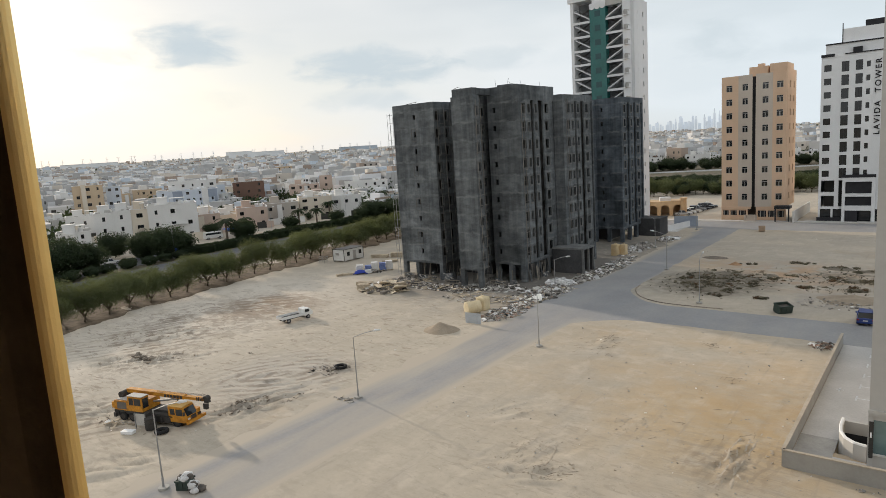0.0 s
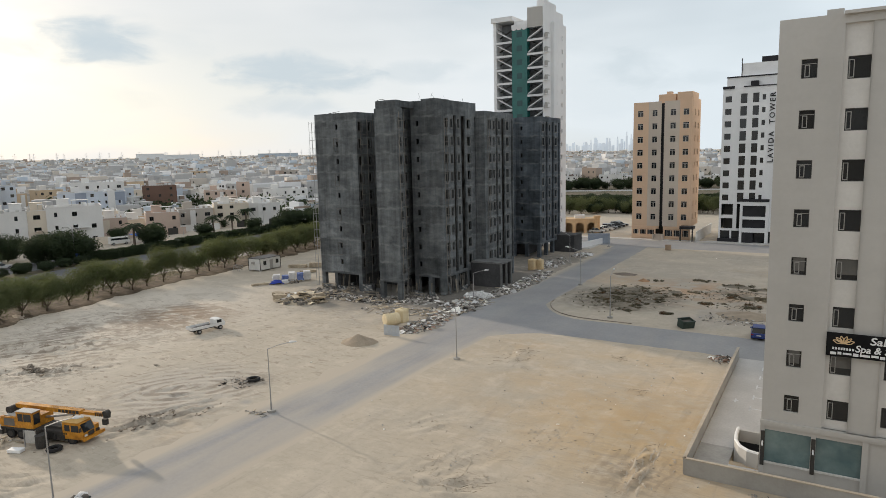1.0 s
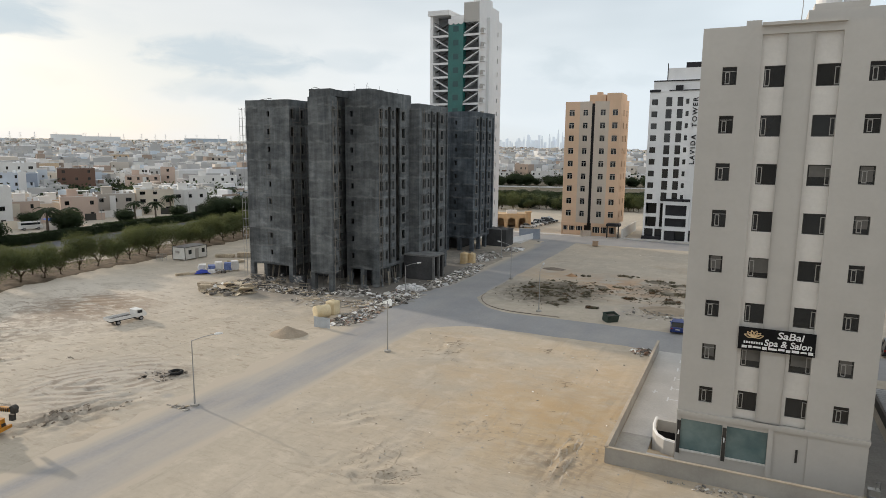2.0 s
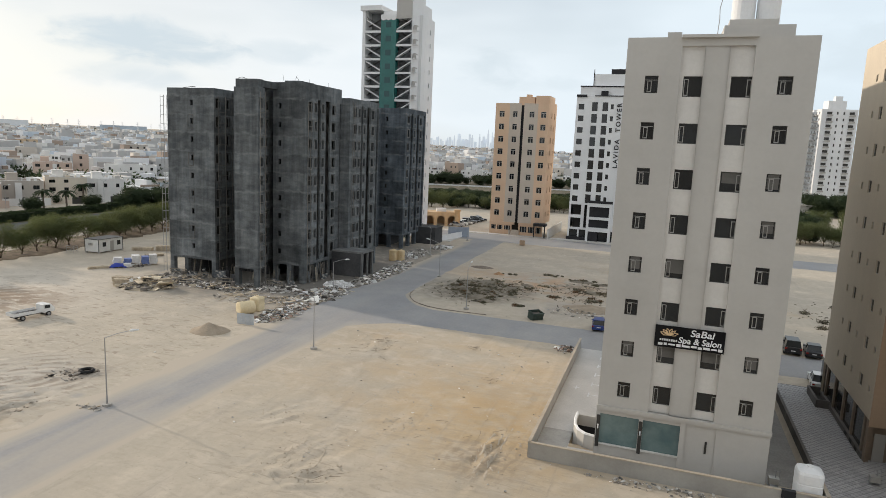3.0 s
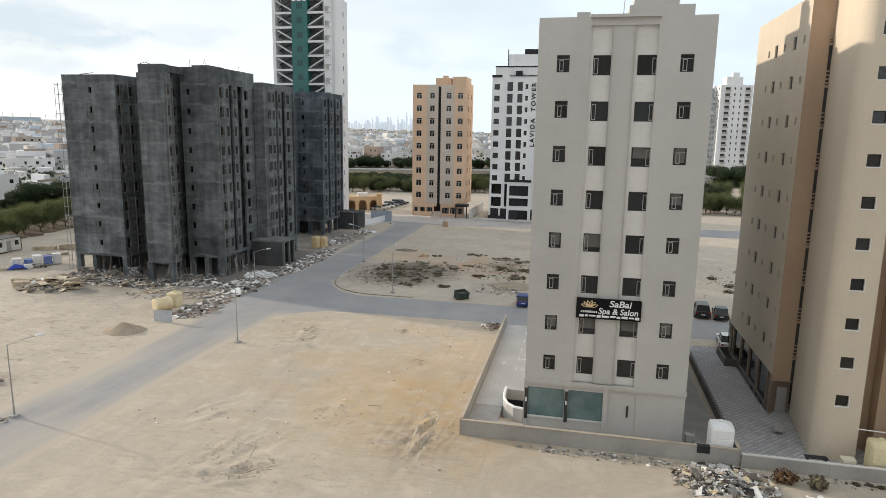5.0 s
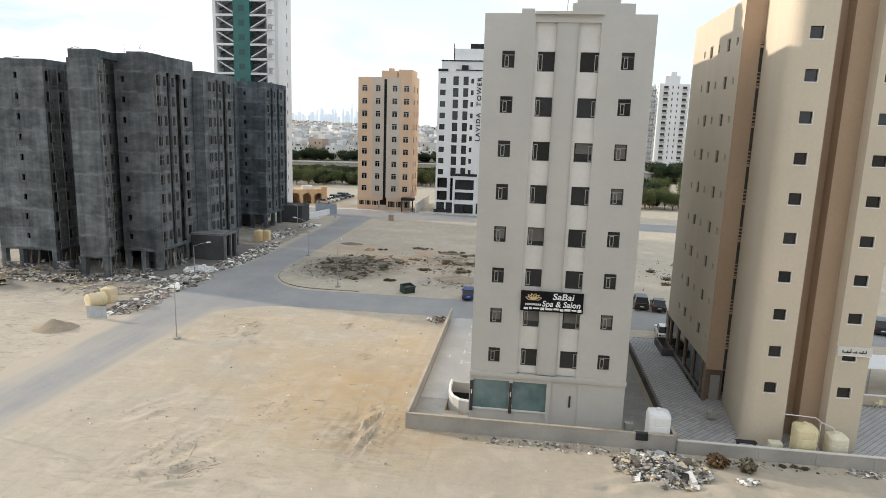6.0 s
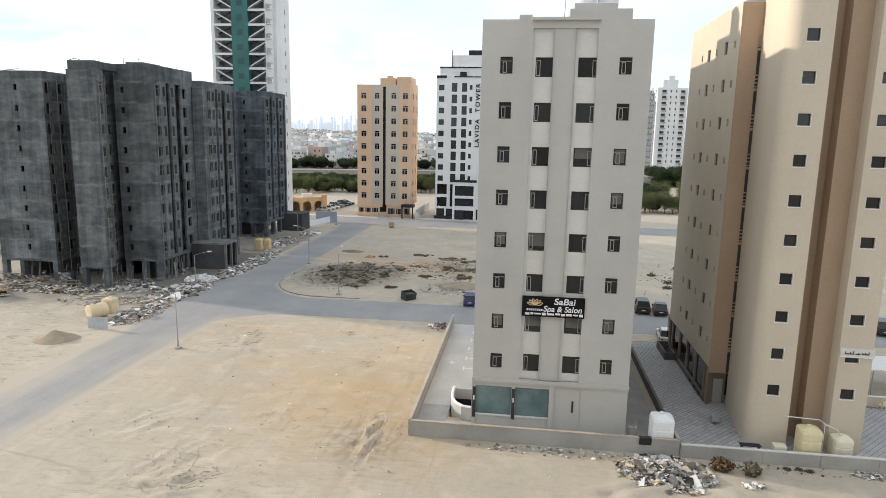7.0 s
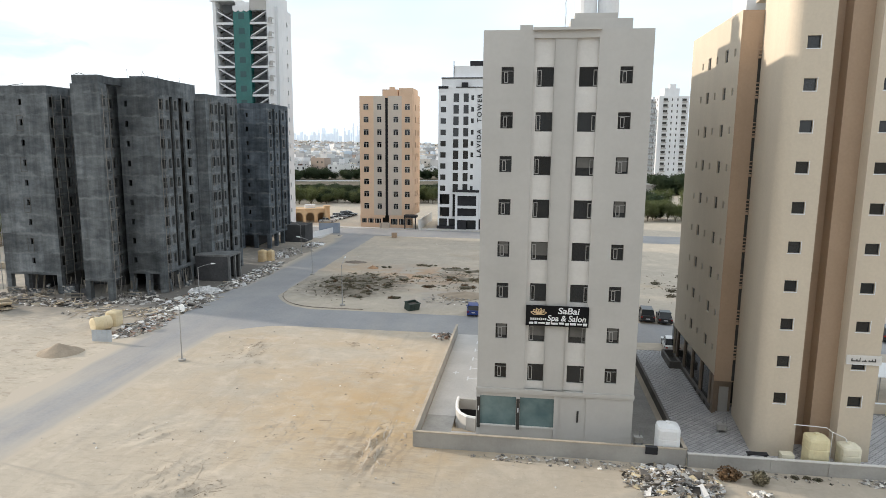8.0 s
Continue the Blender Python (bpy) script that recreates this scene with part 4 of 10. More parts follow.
# unfinished concrete blocks
def concrete_block(outline, top, openings, name_label, columns, grooves, rooms, roofs, levels=9, first=3.3, storey=3.02, skin="concrete"):
    b = thing("apartment_building", (0, 0, 0), name_label, "unfinished building", "raw concrete blocks")
    wall = Solid()
    n = len(outline)
    for i in range(n):
        p0, p1 = outline[i], outline[(i + 1) % n]
        holes = []
        for u, w, h in openings.get(i, ()):
            mid = first + 1.85
            holes += [(u - w / 2, u + w / 2, mid + k * storey - h / 2, mid + k * storey + h / 2) for k in range(levels)]
        for u, w in grooves.get(i, ()):
            holes.append((u - w / 2, u + w / 2, first + 0.2, top - 1.06))
        wall.wall(p0, p1, first, top, holes, 0.3)
        d = Vector(p1) - Vector(p0)
        if d.length > 4 and i < n - 1:
            m = pose(p0[0], p0[1], 0, 0, 0, math.degrees(math.atan2(d.y, d.x)))
            cuts = sorted((u - w / 2 - 0.02, u + w / 2 + 0.02) for u, w in grooves.get(i, ()))
            spans, at = [], 0.05
            for a, c in cuts:
                spans.append((at, a))
                at = c
            spans.append((at, d.length - 0.05))
            for k in range(1, levels + 1):
                for a, c in spans:
                    part("slab_edge", Solid().box(a, c, -0.012, 0.02, first + k * storey - 0.05, first + k * storey + 0.02, m), M[skin], b)
        # pale plaster laid round the openings, a little proud of the wall
        for u, w, h in openings.get(i, ()):
            if w < 0.6:
                continue
            m = pose(p0[0], p0[1], 0, 0, 0, math.degrees(math.atan2(d.y, d.x)))
            for k in range(levels):
                z = first + 1.85 + k * storey
                ring = Solid().box(u - w / 2 - 0.22, u - w / 2, -0.025, 0.01, z - h / 2 - 0.2, z + h / 2 + 0.2, m).box(u + w / 2, u + w / 2 + 0.22, -0.025, 0.01, z - h / 2 - 0.2, z + h / 2 + 0.2, m)
                ring.box(u - w / 2, u + w / 2, -0.025, 0.01, z - h / 2 - 0.3, z - h / 2, m).box(u - w / 2, u + w / 2, -0.025, 0.01, z + h / 2, z + h / 2 + 0.2, m)
                part("opening_surround", ring, M["window_plaster"], b)
    part("wall", wall, M[skin], b)
    part("slab", Solid().prism([tuple(p) for p in outline], first - 0.35, first - 0.004), M[skin], b)
    for x0, x1, y0, y1 in roofs:
        part("roof_slab", Solid().box(x0, x1, y0, y1, top - 1.0, top - 0.8), M[skin], b)
    # dark boxes behind the wall put the shade into openings and grooves
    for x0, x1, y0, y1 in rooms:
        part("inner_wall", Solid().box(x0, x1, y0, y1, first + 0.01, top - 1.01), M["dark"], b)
    for x, y, w in columns:
        part("column", Solid().box(x - w / 2, x + w / 2, y - w / 2, y + w / 2, 0, first - 0.352), M[skin], b)
    return b


small, tall, slim = (0.55, 0.9), (1.1, 1.55), (0.75, 1.45)
out1 = [(-81, 117.6), (-81, 89.6), (-71.5, 89.6), (-71.5, 94.5), (-65.3, 94.5), (-65.3, 86.6), (-60.9, 86.6), (-60.9, 88.4), (-63.8, 88.4),
        (-63.8, 95.5), (-62.5, 95.5), (-62.5, 93.1), (-56.4, 93.1), (-56.4, 105.4), (-54.7, 105.4), (-54.7, 117.6)]
open1 = {1: [(5.0, *small)], 2: [(1.0, *tall), (3.6, *slim)], 3: [(1.6, *tall), (4.4, *tall)], 6: [(0.9, *slim)],
         8: [(2.0, *tall), (5.0, *slim)], 11: [(1.3, *small)],
         12: [(1.6, *tall), (3.35, *slim), (5.7, *slim), (9.4, *tall)], 14: [(2.1, *tall), (3.75, *slim), (5.9, *slim), (9.5, *tall)]}
grooves1 = {12: [(4.5, 1.0), (7.4, 1.5), (11.9, 0.5)], 14: [(4.9, 0.8), (7.7, 1.4), (11.6, 0.8)]}
cols1 = [(-80.6, 90.0, 0.8), (-77.6, 90.0, 0.7), (-71.9, 90.0, 0.8), (-64.9, 87.0, 0.8), (-61.3, 87.0, 0.8), (-62.1, 93.5, 0.7), (-59.3, 93.5, 0.8), (-56.8, 93.5, 0.9),
         (-56.8, 97.5, 0.8), (-56.8, 101.5, 0.8), (-56.8, 105.0, 0.8), (-55.1, 109.0, 0.8), (-55.1, 113.0, 0.8), (-55.1, 117.2, 0.8), (-80.6, 97, 0.8), (-80.6, 104, 0.8),
         (-80.6, 111, 0.8), (-80.6, 117.2, 0.8), (-72, 98, 0.8), (-65, 98, 0.8), (-72, 108, 0.8), (-65, 108, 0.8)]
blk = concrete_block(out1, 31.7, open1, "unfinished dark grey concrete apartment block with open ground storey", cols1, grooves1,
                     [(-79.9, -72.6, 90.7, 116.5), (-72.6, -66.4, 95.7, 116.5), (-66.4, -62.7, 96.7, 116.5), (-62.7, -57.5, 96.7, 104.5), (-61.6, -57.5, 94.3, 96.7), (-62.7, -55.9, 106.5, 116.5), (-64.9, -64.2, 87.5, 94.0)],
                     [(-80.95, -71.55, 89.65, 117.5), (-71.55, -65.0, 94.55, 117.5), (-65.0, -56.45, 95.6, 117.5), (-62.45, -56.45, 93.15, 95.6)])
pent = Solid()
pent.box(-65.27, -61.2, 87.0, 88.37, 31.68, 32.95).box(-65.27, -63.83, 88.37, 95.6, 31.68, 32.95).box(-63.83, -61.6, 88.37, 93.12, 31.9, 32.95).box(-62.47, -56.43, 93.13, 105.37, 31.68, 33.1).box(-65.2, -62.48, 95.6, 105.3, 31.2, 33.05).box(-61.2, -58.3, 94.5, 99, 33.1, 33.5)
part("parapet", pent, M["concrete"], blk, "raised roof parapet and stair head")
rods = Solid()
for k, (x, y, up) in enumerate(((-60.9, 93.5, 1.3), (-58.6, 93.6, 1.2), (-58.1, 93.6, 0.9), (-57.2, 95.5, 0.8), (-57.0, 101.5, 0.8))):
    z = 33.1
    rods.tube([(x, y, z - 0.3), (x + 0.06, y, z + up * 0.5), (x + 0.35 * (k % 2 * 2 - 1) * (k in (1, 2)), y, z + up)], 0.022, 5)
# slack formwork boards lying over the parapets
rods.tube([(-77.8, 89.9, 31.75), (-75.2, 89.7, 31.95)], 0.05, 5).tube([(-65.0, 87.2, 33.0), (-64.2, 87.2, 33.22), (-63.4, 87.2, 33.0)], 0.04, 5)
part("reinforcing_bars", rods, M["frame"], blk, "rusty bars standing out of the roof")
# darker concrete inside: the open storey's shade is put into these walls
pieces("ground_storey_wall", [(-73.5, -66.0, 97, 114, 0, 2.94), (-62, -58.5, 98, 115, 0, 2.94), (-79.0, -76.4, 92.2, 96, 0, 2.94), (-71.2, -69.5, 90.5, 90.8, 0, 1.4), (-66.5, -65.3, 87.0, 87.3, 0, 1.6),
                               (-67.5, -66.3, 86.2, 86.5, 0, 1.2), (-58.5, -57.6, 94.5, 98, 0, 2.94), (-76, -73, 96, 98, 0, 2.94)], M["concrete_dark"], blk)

out2 = [(-78, 151), (-78, 138), (-57.5, 138), (-57.5, 150.8)]
open2 = {1: [(15.9, *small)], 2: [(1.8, *tall), (5.7, *slim), (9.6, *tall)]}
cols2 = [(-57.9, 138.4, 0.8), (-61, 138.4, 0.8), (-66, 138.4, 0.8), (-57.9, 142.5, 0.8), (-57.9, 146.5, 0.8), (-57.9, 150.4, 0.8), (-66, 146, 0.8), (-72, 138.4, 0.8), (-77.6, 138.4, 0.8), (-77.6, 150.4, 0.8)]
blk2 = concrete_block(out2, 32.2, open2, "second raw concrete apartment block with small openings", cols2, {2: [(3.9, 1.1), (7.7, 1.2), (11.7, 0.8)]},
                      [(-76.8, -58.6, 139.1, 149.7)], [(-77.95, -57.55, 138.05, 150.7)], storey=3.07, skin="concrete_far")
# again the darker concrete, with the storey's shade in its colour
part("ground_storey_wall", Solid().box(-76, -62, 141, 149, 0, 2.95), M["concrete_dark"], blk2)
# unseen wings, added to narrow the sun strip between the blocks
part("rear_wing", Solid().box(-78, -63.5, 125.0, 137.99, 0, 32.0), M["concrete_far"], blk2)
part("rear_wing", Solid().box(-79, -58, 117.61, 119.6, 0, 31.5), M["concrete"], blk)
mast = thing("scaffold_mast", (-82.6, 90.5, 0), "slender steel lattice hoist mast beside the raw block", "mast")
lat = Solid()
for x in (-0.35, 0.35):
    for y in (-0.35, 0.35):
        lat.tube([(x, y, 0), (x, y, 30.5)], 0.035, 5)
for k in range(21):
    z = 0.2 + 1.5 * k
    lat.tube([(-0.35, -0.35, z), (0.35, -0.35, z)], 0.025, 4).tube([(-0.35, 0.35, z), (0.35, 0.35, z)], 0.025, 4)
    lat.tube([(-0.35, -0.35, z), (-0.35, 0.35, z)], 0.025, 4)
part("lattice", lat, M["steel"], mast)

porch = thing("guard_house", (0, 0, 0), "low dark concrete porch block with open side", "annexe")
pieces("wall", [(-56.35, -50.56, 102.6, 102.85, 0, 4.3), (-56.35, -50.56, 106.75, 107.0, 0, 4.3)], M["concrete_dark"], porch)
pieces("column", [(-50.55, -50.2, 102.6, 102.95, 0, 4.3), (-50.55, -50.2, 104.7, 105.0, 0, 4.3), (-50.55, -50.2, 106.65, 107.0, 0, 4.3)], M["concrete_band"], porch)
part("roof", Solid().box(-56.38, -50.15, 102.55, 107.05, 4.302, 4.6), M["concrete_band"], porch)
hut = thing("guard_house", (0, 0, 0), "dark grey blockwork hut beside the street", "hut")
part("wall", Solid().box(-59.3, -53.0, 148.4, 153.8, 0, 3.9).box(-59.35, -52.95, 148.35, 153.85, 3.902, 4.15), M["concrete_dark"], hut)


# tan block with rounded bays
def tan_block():
    b = thing("apartment_building", (0, 0, 0), "tan rendered apartment block with brown recesses and a rounded bay", "apartment building")
    TOP = 34.6
    s = Solid()
    # west face
    sets = [(1.6, 0.5, 0.62, 0.25), (4.0, 0.95, 1.1, 0.0), (6.9, 0.5, 0.62, 0.25), (9.4, 0.95, 1.1, 0.0), (11.8, 0.5, 0.62, 0.25)]
    rows = [2.05 + 3.2 * k for k in range(10)]
    holes = [(16.4 - u - w / 2, 16.4 - u + w / 2, z + up, z + up + h) for z in rows[1:] for u, w, h, up in sets]
    s.wall((16.84, 73.4), (16.84, 57.3), 3.6, TOP, holes, 0.16)
    for z in rows[1:]:
        for u, w, h, up in sets:
            window(b, facing((16.84, 73.4), (16.84, 57.3), 16.4 - u, z + up, 0.10), w, h, "plain", "frame_pale")
    s.quad((16.84, 73.4, 0), (16.84, 73.4, TOP), (29, 73.4, TOP), (29, 73.4, 0))
    s.box(16.9, 28.9, 57.4, 73.3, TOP - 0.8, TOP - 0.6).box(16.845, 17.05, 57.35, 73.3, TOP - 0.6, TOP - 0.004)
    # rounded front bay, and the second bay
    r, x0, x1, yf = 1.0, 17.88, 20.78, 49.55
    arc = [(x0 + r - r * math.cos(radians(a)), yf + r - r * math.sin(radians(a))) for a in range(0, 91, 10)]
    for a, c in zip(arc, arc[1:]):
        s.wall(a, c, 0, 36.5)
    front = [(19.43 - arc[-1][0] - 0.44, 19.43 - arc[-1][0] + 0.44, 4.35 + 2.9 * k, 5.2 + 2.9 * k) for k in range(10)]
    s.wall((18.55, 57.4), arc[0], 0, 36.5)
    s.wall(arc[-1], (x1, yf), 0, 36.5, front, 0.2)
    s.quad((x1, yf, 0), (x1, yf + 2.4, 0), (x1, yf + 2.4, 36.5), (x1, yf, 36.5))
    s.prism([arc[0], *arc[1:], (x1, yf), (x1, 60), (18.6, 60)], 35.6, 35.8)
    for k in range(10):
        window(b, pose(19.43, yf + 0.14, 4.35 + 2.9 * k), 0.88, 0.85, "plain", "black")
    second = [(24.72 - 23.75 - 0.48, 24.72 - 23.75 + 0.48, 4.4 + 2.9 * k, 5.2 + 2.9 * k) for k in range(10)]
    s.wall((23.75, yf), (26.15, yf), 0, 36.5, second, 0.2)
    for k in range(10):
        window(b, pose(24.72, yf + 0.14, 4.4 + 2.9 * k), 0.96, 0.8, "plain", "black")
    s.quad((26.15, yf, 0), (26.15, yf + 6, 0), (26.15, yf + 6, 36.5), (26.15, yf, 36.5))
    s.quad((23.75, yf, 0), (23.75, yf, 36.5), (23.75, yf + 1.2, 36.5), (23.75, yf + 1.2, 0))
    s.box(26.1, 29.0, yf + 6.02, 73, 3.4, TOP)
    part("wall", s, M["tan"], b)
    sills = Solid()
    for k in range(10):
        for c, w, z in ((19.43, 0.98, 4.35), (24.72, 1.06, 4.4)):
            sills.box(c - w / 2, c + w / 2, yf - 0.03, yf + 0.02, z + 2.9 * k - 0.07, z + 2.9 * k - 0.002)
            sills.box(c + w / 2 - 0.05, c + w / 2, yf - 0.03, yf + 0.02, z + 2.9 * k, z + 2.9 * k + 0.9)
    part("window_surround", sills, M["white"], b, "thin white strips below and right of each window")
    br = Solid()
    br.wall((16.85, 57.304), (18.56, 57.304), 3.1, TOP - 0.05)
    br.wall((x1, yf + 2.4), (22.3, yf + 2.4), 0, 36.5).quad((22.3, yf + 2.4, 0), (22.3, yf + 2.4, 36.5), (22.3, yf + 1.2, 36.5), (22.3, yf + 1.2, 0))
    br.wall((22.3, yf + 1.2), (23.75, yf + 1.2), 0, 36.5)
    br.box(16.846, 16.95, 57.3, 57.33, 3.1, TOP - 0.05)
    part("recess_wall", br, M["brown"], b, "brown recessed wall strips")
    low = Solid().box(16.84, 16.95, 57.3, 57.5, 0, 3.1)
    low.wall((16.95, 57.9), (18.55, 57.9), 0, 3.1)
    low.box(16.84, 17.2, 57.5, 57.9, 0, 3.6)
    for k in range(5):
        part("entrance_pier", Solid().box(16.9, 17.25, 58.6 + 3.3 * k, 59.0 + 3.3 * k, 0, 3.6), M["brown_low"], b)
    part("entrance_wall", low, M["brown_low"], b, "brown tiled entrance recess")
    for k in range(5):
        part("shop_window", Solid().box(17.05, 17.1, 59.0 + 3.3 * k, 61.85 + 3.3 * k, 0.35, 3.6), M["glass"], b, "dark shop glazing")
    part("door", Solid().box(17.5, 18.3, 57.8, 57.88, 0.07, 2.4), M["frame_pale"], b, "glazed metal entrance door")
    part("roof_box", Solid().box(17.9, 20.0, 60.2, 64, TOP - 0.6, TOP + 2.0), M["white"], b, "pale roof plant box")
    vents = Solid()
    for z in rows[1:]:
        for k in range(4):
            vents.box(18.26, 18.5, 57.1, 57.2, z + 0.2 + 0.3 * k, z + 0.29 + 0.3 * k)
        vents.box(18.24, 18.5, 57.1, 57.26, z - 0.1, z + 0.1)
    # solid dark strip: the slot's shade is laid on the wall as colour
    part("recess_gap", Solid().box(18.3, 18.53, 57.27, 57.3, 3.2, 31.2), M["dark"], b, "flat dark strip standing in for the slot beside the bay")
    part("louvre", vents, M["brown"], b, "louvred balcony screens in the recess")
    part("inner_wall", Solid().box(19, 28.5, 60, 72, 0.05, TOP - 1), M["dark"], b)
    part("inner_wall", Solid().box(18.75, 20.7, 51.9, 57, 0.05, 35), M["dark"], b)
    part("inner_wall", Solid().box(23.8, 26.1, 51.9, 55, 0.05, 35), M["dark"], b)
    return b


tan_block()
shop = thing("sign_board", (24.95, 49.5, 7.85), "long pale shop sign with dark letters on the tan bay", "sign")
part("panel", Solid().box(-1.15, 1.25, -0.1, 0.04, -0.05, 0.6), M["pale"], shop)
part("panel_edge", Solid().box(-1.15, 1.25, -0.12, -0.101, -0.09, -0.03), M["white"], shop)
bars = Solid()
for x, w, h in ((-0.85, 0.62, 0.07), (-0.85, 0.07, 0.22), (-0.5, 0.06, 0.18), (-0.28, 0.05, 0.3), (-0.1, 0.32, 0.07), (0.08, 0.06, 0.16), (0.34, 0.5, 0.07), (0.34, 0.06, 0.14), (0.56, 0.06, 0.2), (0.78, 0.06, 0.24)):
    bars.box(x, x + w, -0.13, -0.1, 0.16, 0.16 + h)
part("writing_bars", bars, M["frame"], shop)


# orange block
def orange_block():
    Y, TOP = 180.0, 36.9
    b = thing("apartment_building", (0, 0, 0), "orange and stone-coloured ten-storey block with a dark central groove", "apartment building")
    tops = [34.7 - 3.47 * k for k in range(9)]
    cols = [(-45.8, 1.45), (-41.95, 1.35), (-37.2, 1.35), (-34.0, 1.45)]
    s, p = Solid(), Solid()
    segs = [((-47.65, Y), (-43.6, Y), s), ((-43.6, Y), (-40.15, Y - 0.5), p), ((-39.4, Y - 0.5), (-35.6, Y), p), ((-35.6, Y), (-32.6, Y), s)]
    for (p0, p1, target), (c, w) in zip(segs, cols):
        u = c - p0[0]
        target.wall(p0, p1, 3.6, TOP, [(u - w / 2, u + w / 2, t - 1.6, t) for t in tops], 0.2)
        for t in tops:
            window(b, facing(p0, p1, u, t - 1.6, 0.12), w, 1.6, "cross", "frame_pale")
    s.wall((-32.6, Y), (-32.3, Y + 0.4), 3.6, TOP + 0.6)
    s.wall((-32.3, Y + 0.4), (-32.3, Y + 11), 3.6, TOP + 0.6, [(u - 0.6, u + 0.6, t - 1.6, t) for t in tops for u in (3.0, 7.5)], 0.2)
    s.wall((-47.65, Y + 11), (-47.65, Y), 3.6, TOP)
    s.quad((-47.65, Y + 11, 3.6), (-32.3, Y + 11, 3.6), (-32.3, Y + 11, TOP), (-47.65, Y + 11, TOP))
    s.box(-47.6, -32.4, Y + 0.6, Y + 10.9, TOP - 0.8, TOP - 0.6)
    s.box(-41.4, -37.0, Y + 1.5, Y + 9, TOP - 0.6, 38.8).box(-36.5, -32.6, Y + 0.8, Y + 9, TOP - 0.6, 39.1).box(-39.5, -38.2, Y + 2, Y + 4, 38.8, 39.5)
    part("wall", s, M["orange"], b)
    part("pale_wall", p, M["orange_pale"], b, "stone-coloured central bays")
    part("groove", Solid().box(-40.6, -39.0, Y + 0.3, Y + 0.6, 3.6, TOP - 0.5), M["black"], b, "black strip at the back of the central groove")
    pieces("band", [(-47.7, -40.4, Y - 0.2, Y + 0.2, 2.9, 3.598), (-39.2, -32.3, Y - 0.2, Y + 0.2, 2.9, 3.598)], M["orange"], b)
    pieces("pier", [(x - 0.2, x + 0.2, Y - 0.15, Y + 0.4, 0, 2.898) for x in (-47.45, -45.6, -43.6, -41.4, -39.0, -36.6, -34.4, -32.5)], M["orange"], b)
    pieces("sill_wall", [(-47.2, -41.6, Y, Y + 0.3, 0, 1.3), (-38.8, -32.7, Y, Y + 0.3, 0, 0.9)], M["orange"], b)
    pieces("lintel", [(-47.25, -41.6, Y - 0.02, Y + 0.3, 2.55, 2.899), (-38.8, -32.7, Y - 0.02, Y + 0.3, 2.55, 2.899)], M["orange"], b)
    pieces("mullion", [(x - 0.06, x + 0.06, Y + 0.2, Y + 0.3, 0.9, 2.55) for x in (-47.0, -46.1, -45.1, -44.1, -43.0, -42.1, -38.2, -37.3, -36.0, -35.0, -33.9, -33.0)], M["frame_pale"], b)
    pieces("balustrade", [(-41.5, -41.3, Y - 2.5, Y - 0.2, 0, 1.5), (-39.1, -38.9, Y - 2.5, Y - 0.2, 0, 1.5)], M["orange_pale"], b)
    for x in (-46.6, -44.6, -42.5, -37.8, -35.5, -33.4):
        part("shop_window", Solid().box(x - 0.95, x + 0.95, Y + 0.31, Y + 0.36, 0.9, 2.9), M["glass"], b)
    stair = Solid()
    for k in range(6):
        stair.box(-41.2, -39.2, Y - 2.4 + 0.4 * k, Y - 0.2, 0.25 * k, 0.25 * k + 0.25)
    part("steps", stair, M["orange_pale"], b)
    part("canopy", Solid().box(-34.4, -30.9, Y - 3.0, Y - 0.25, 3.3, 4.0), M["black"], b, "dark entrance canopy")
    pieces("canopy_post", [(-34.3, -34.0, Y - 2.9, Y - 2.6, 0, 3.298), (-31.3, -31.0, Y - 2.9, Y - 2.6, 0, 3.298)], M["black"], b)
    part("inner_wall", Solid().box(-46.5, -34.5, Y + 2.6, Y + 9, 0, TOP - 1), M["dark"], b)


orange_block()
aw = thing("side_wall", (0, 0, 0), "pale rendered boundary wall beside the orange block", "wall")
part("wall", Solid().box(-30.2, -29.9, 176.5, 200, 0, 2.8), M["pale"], aw)


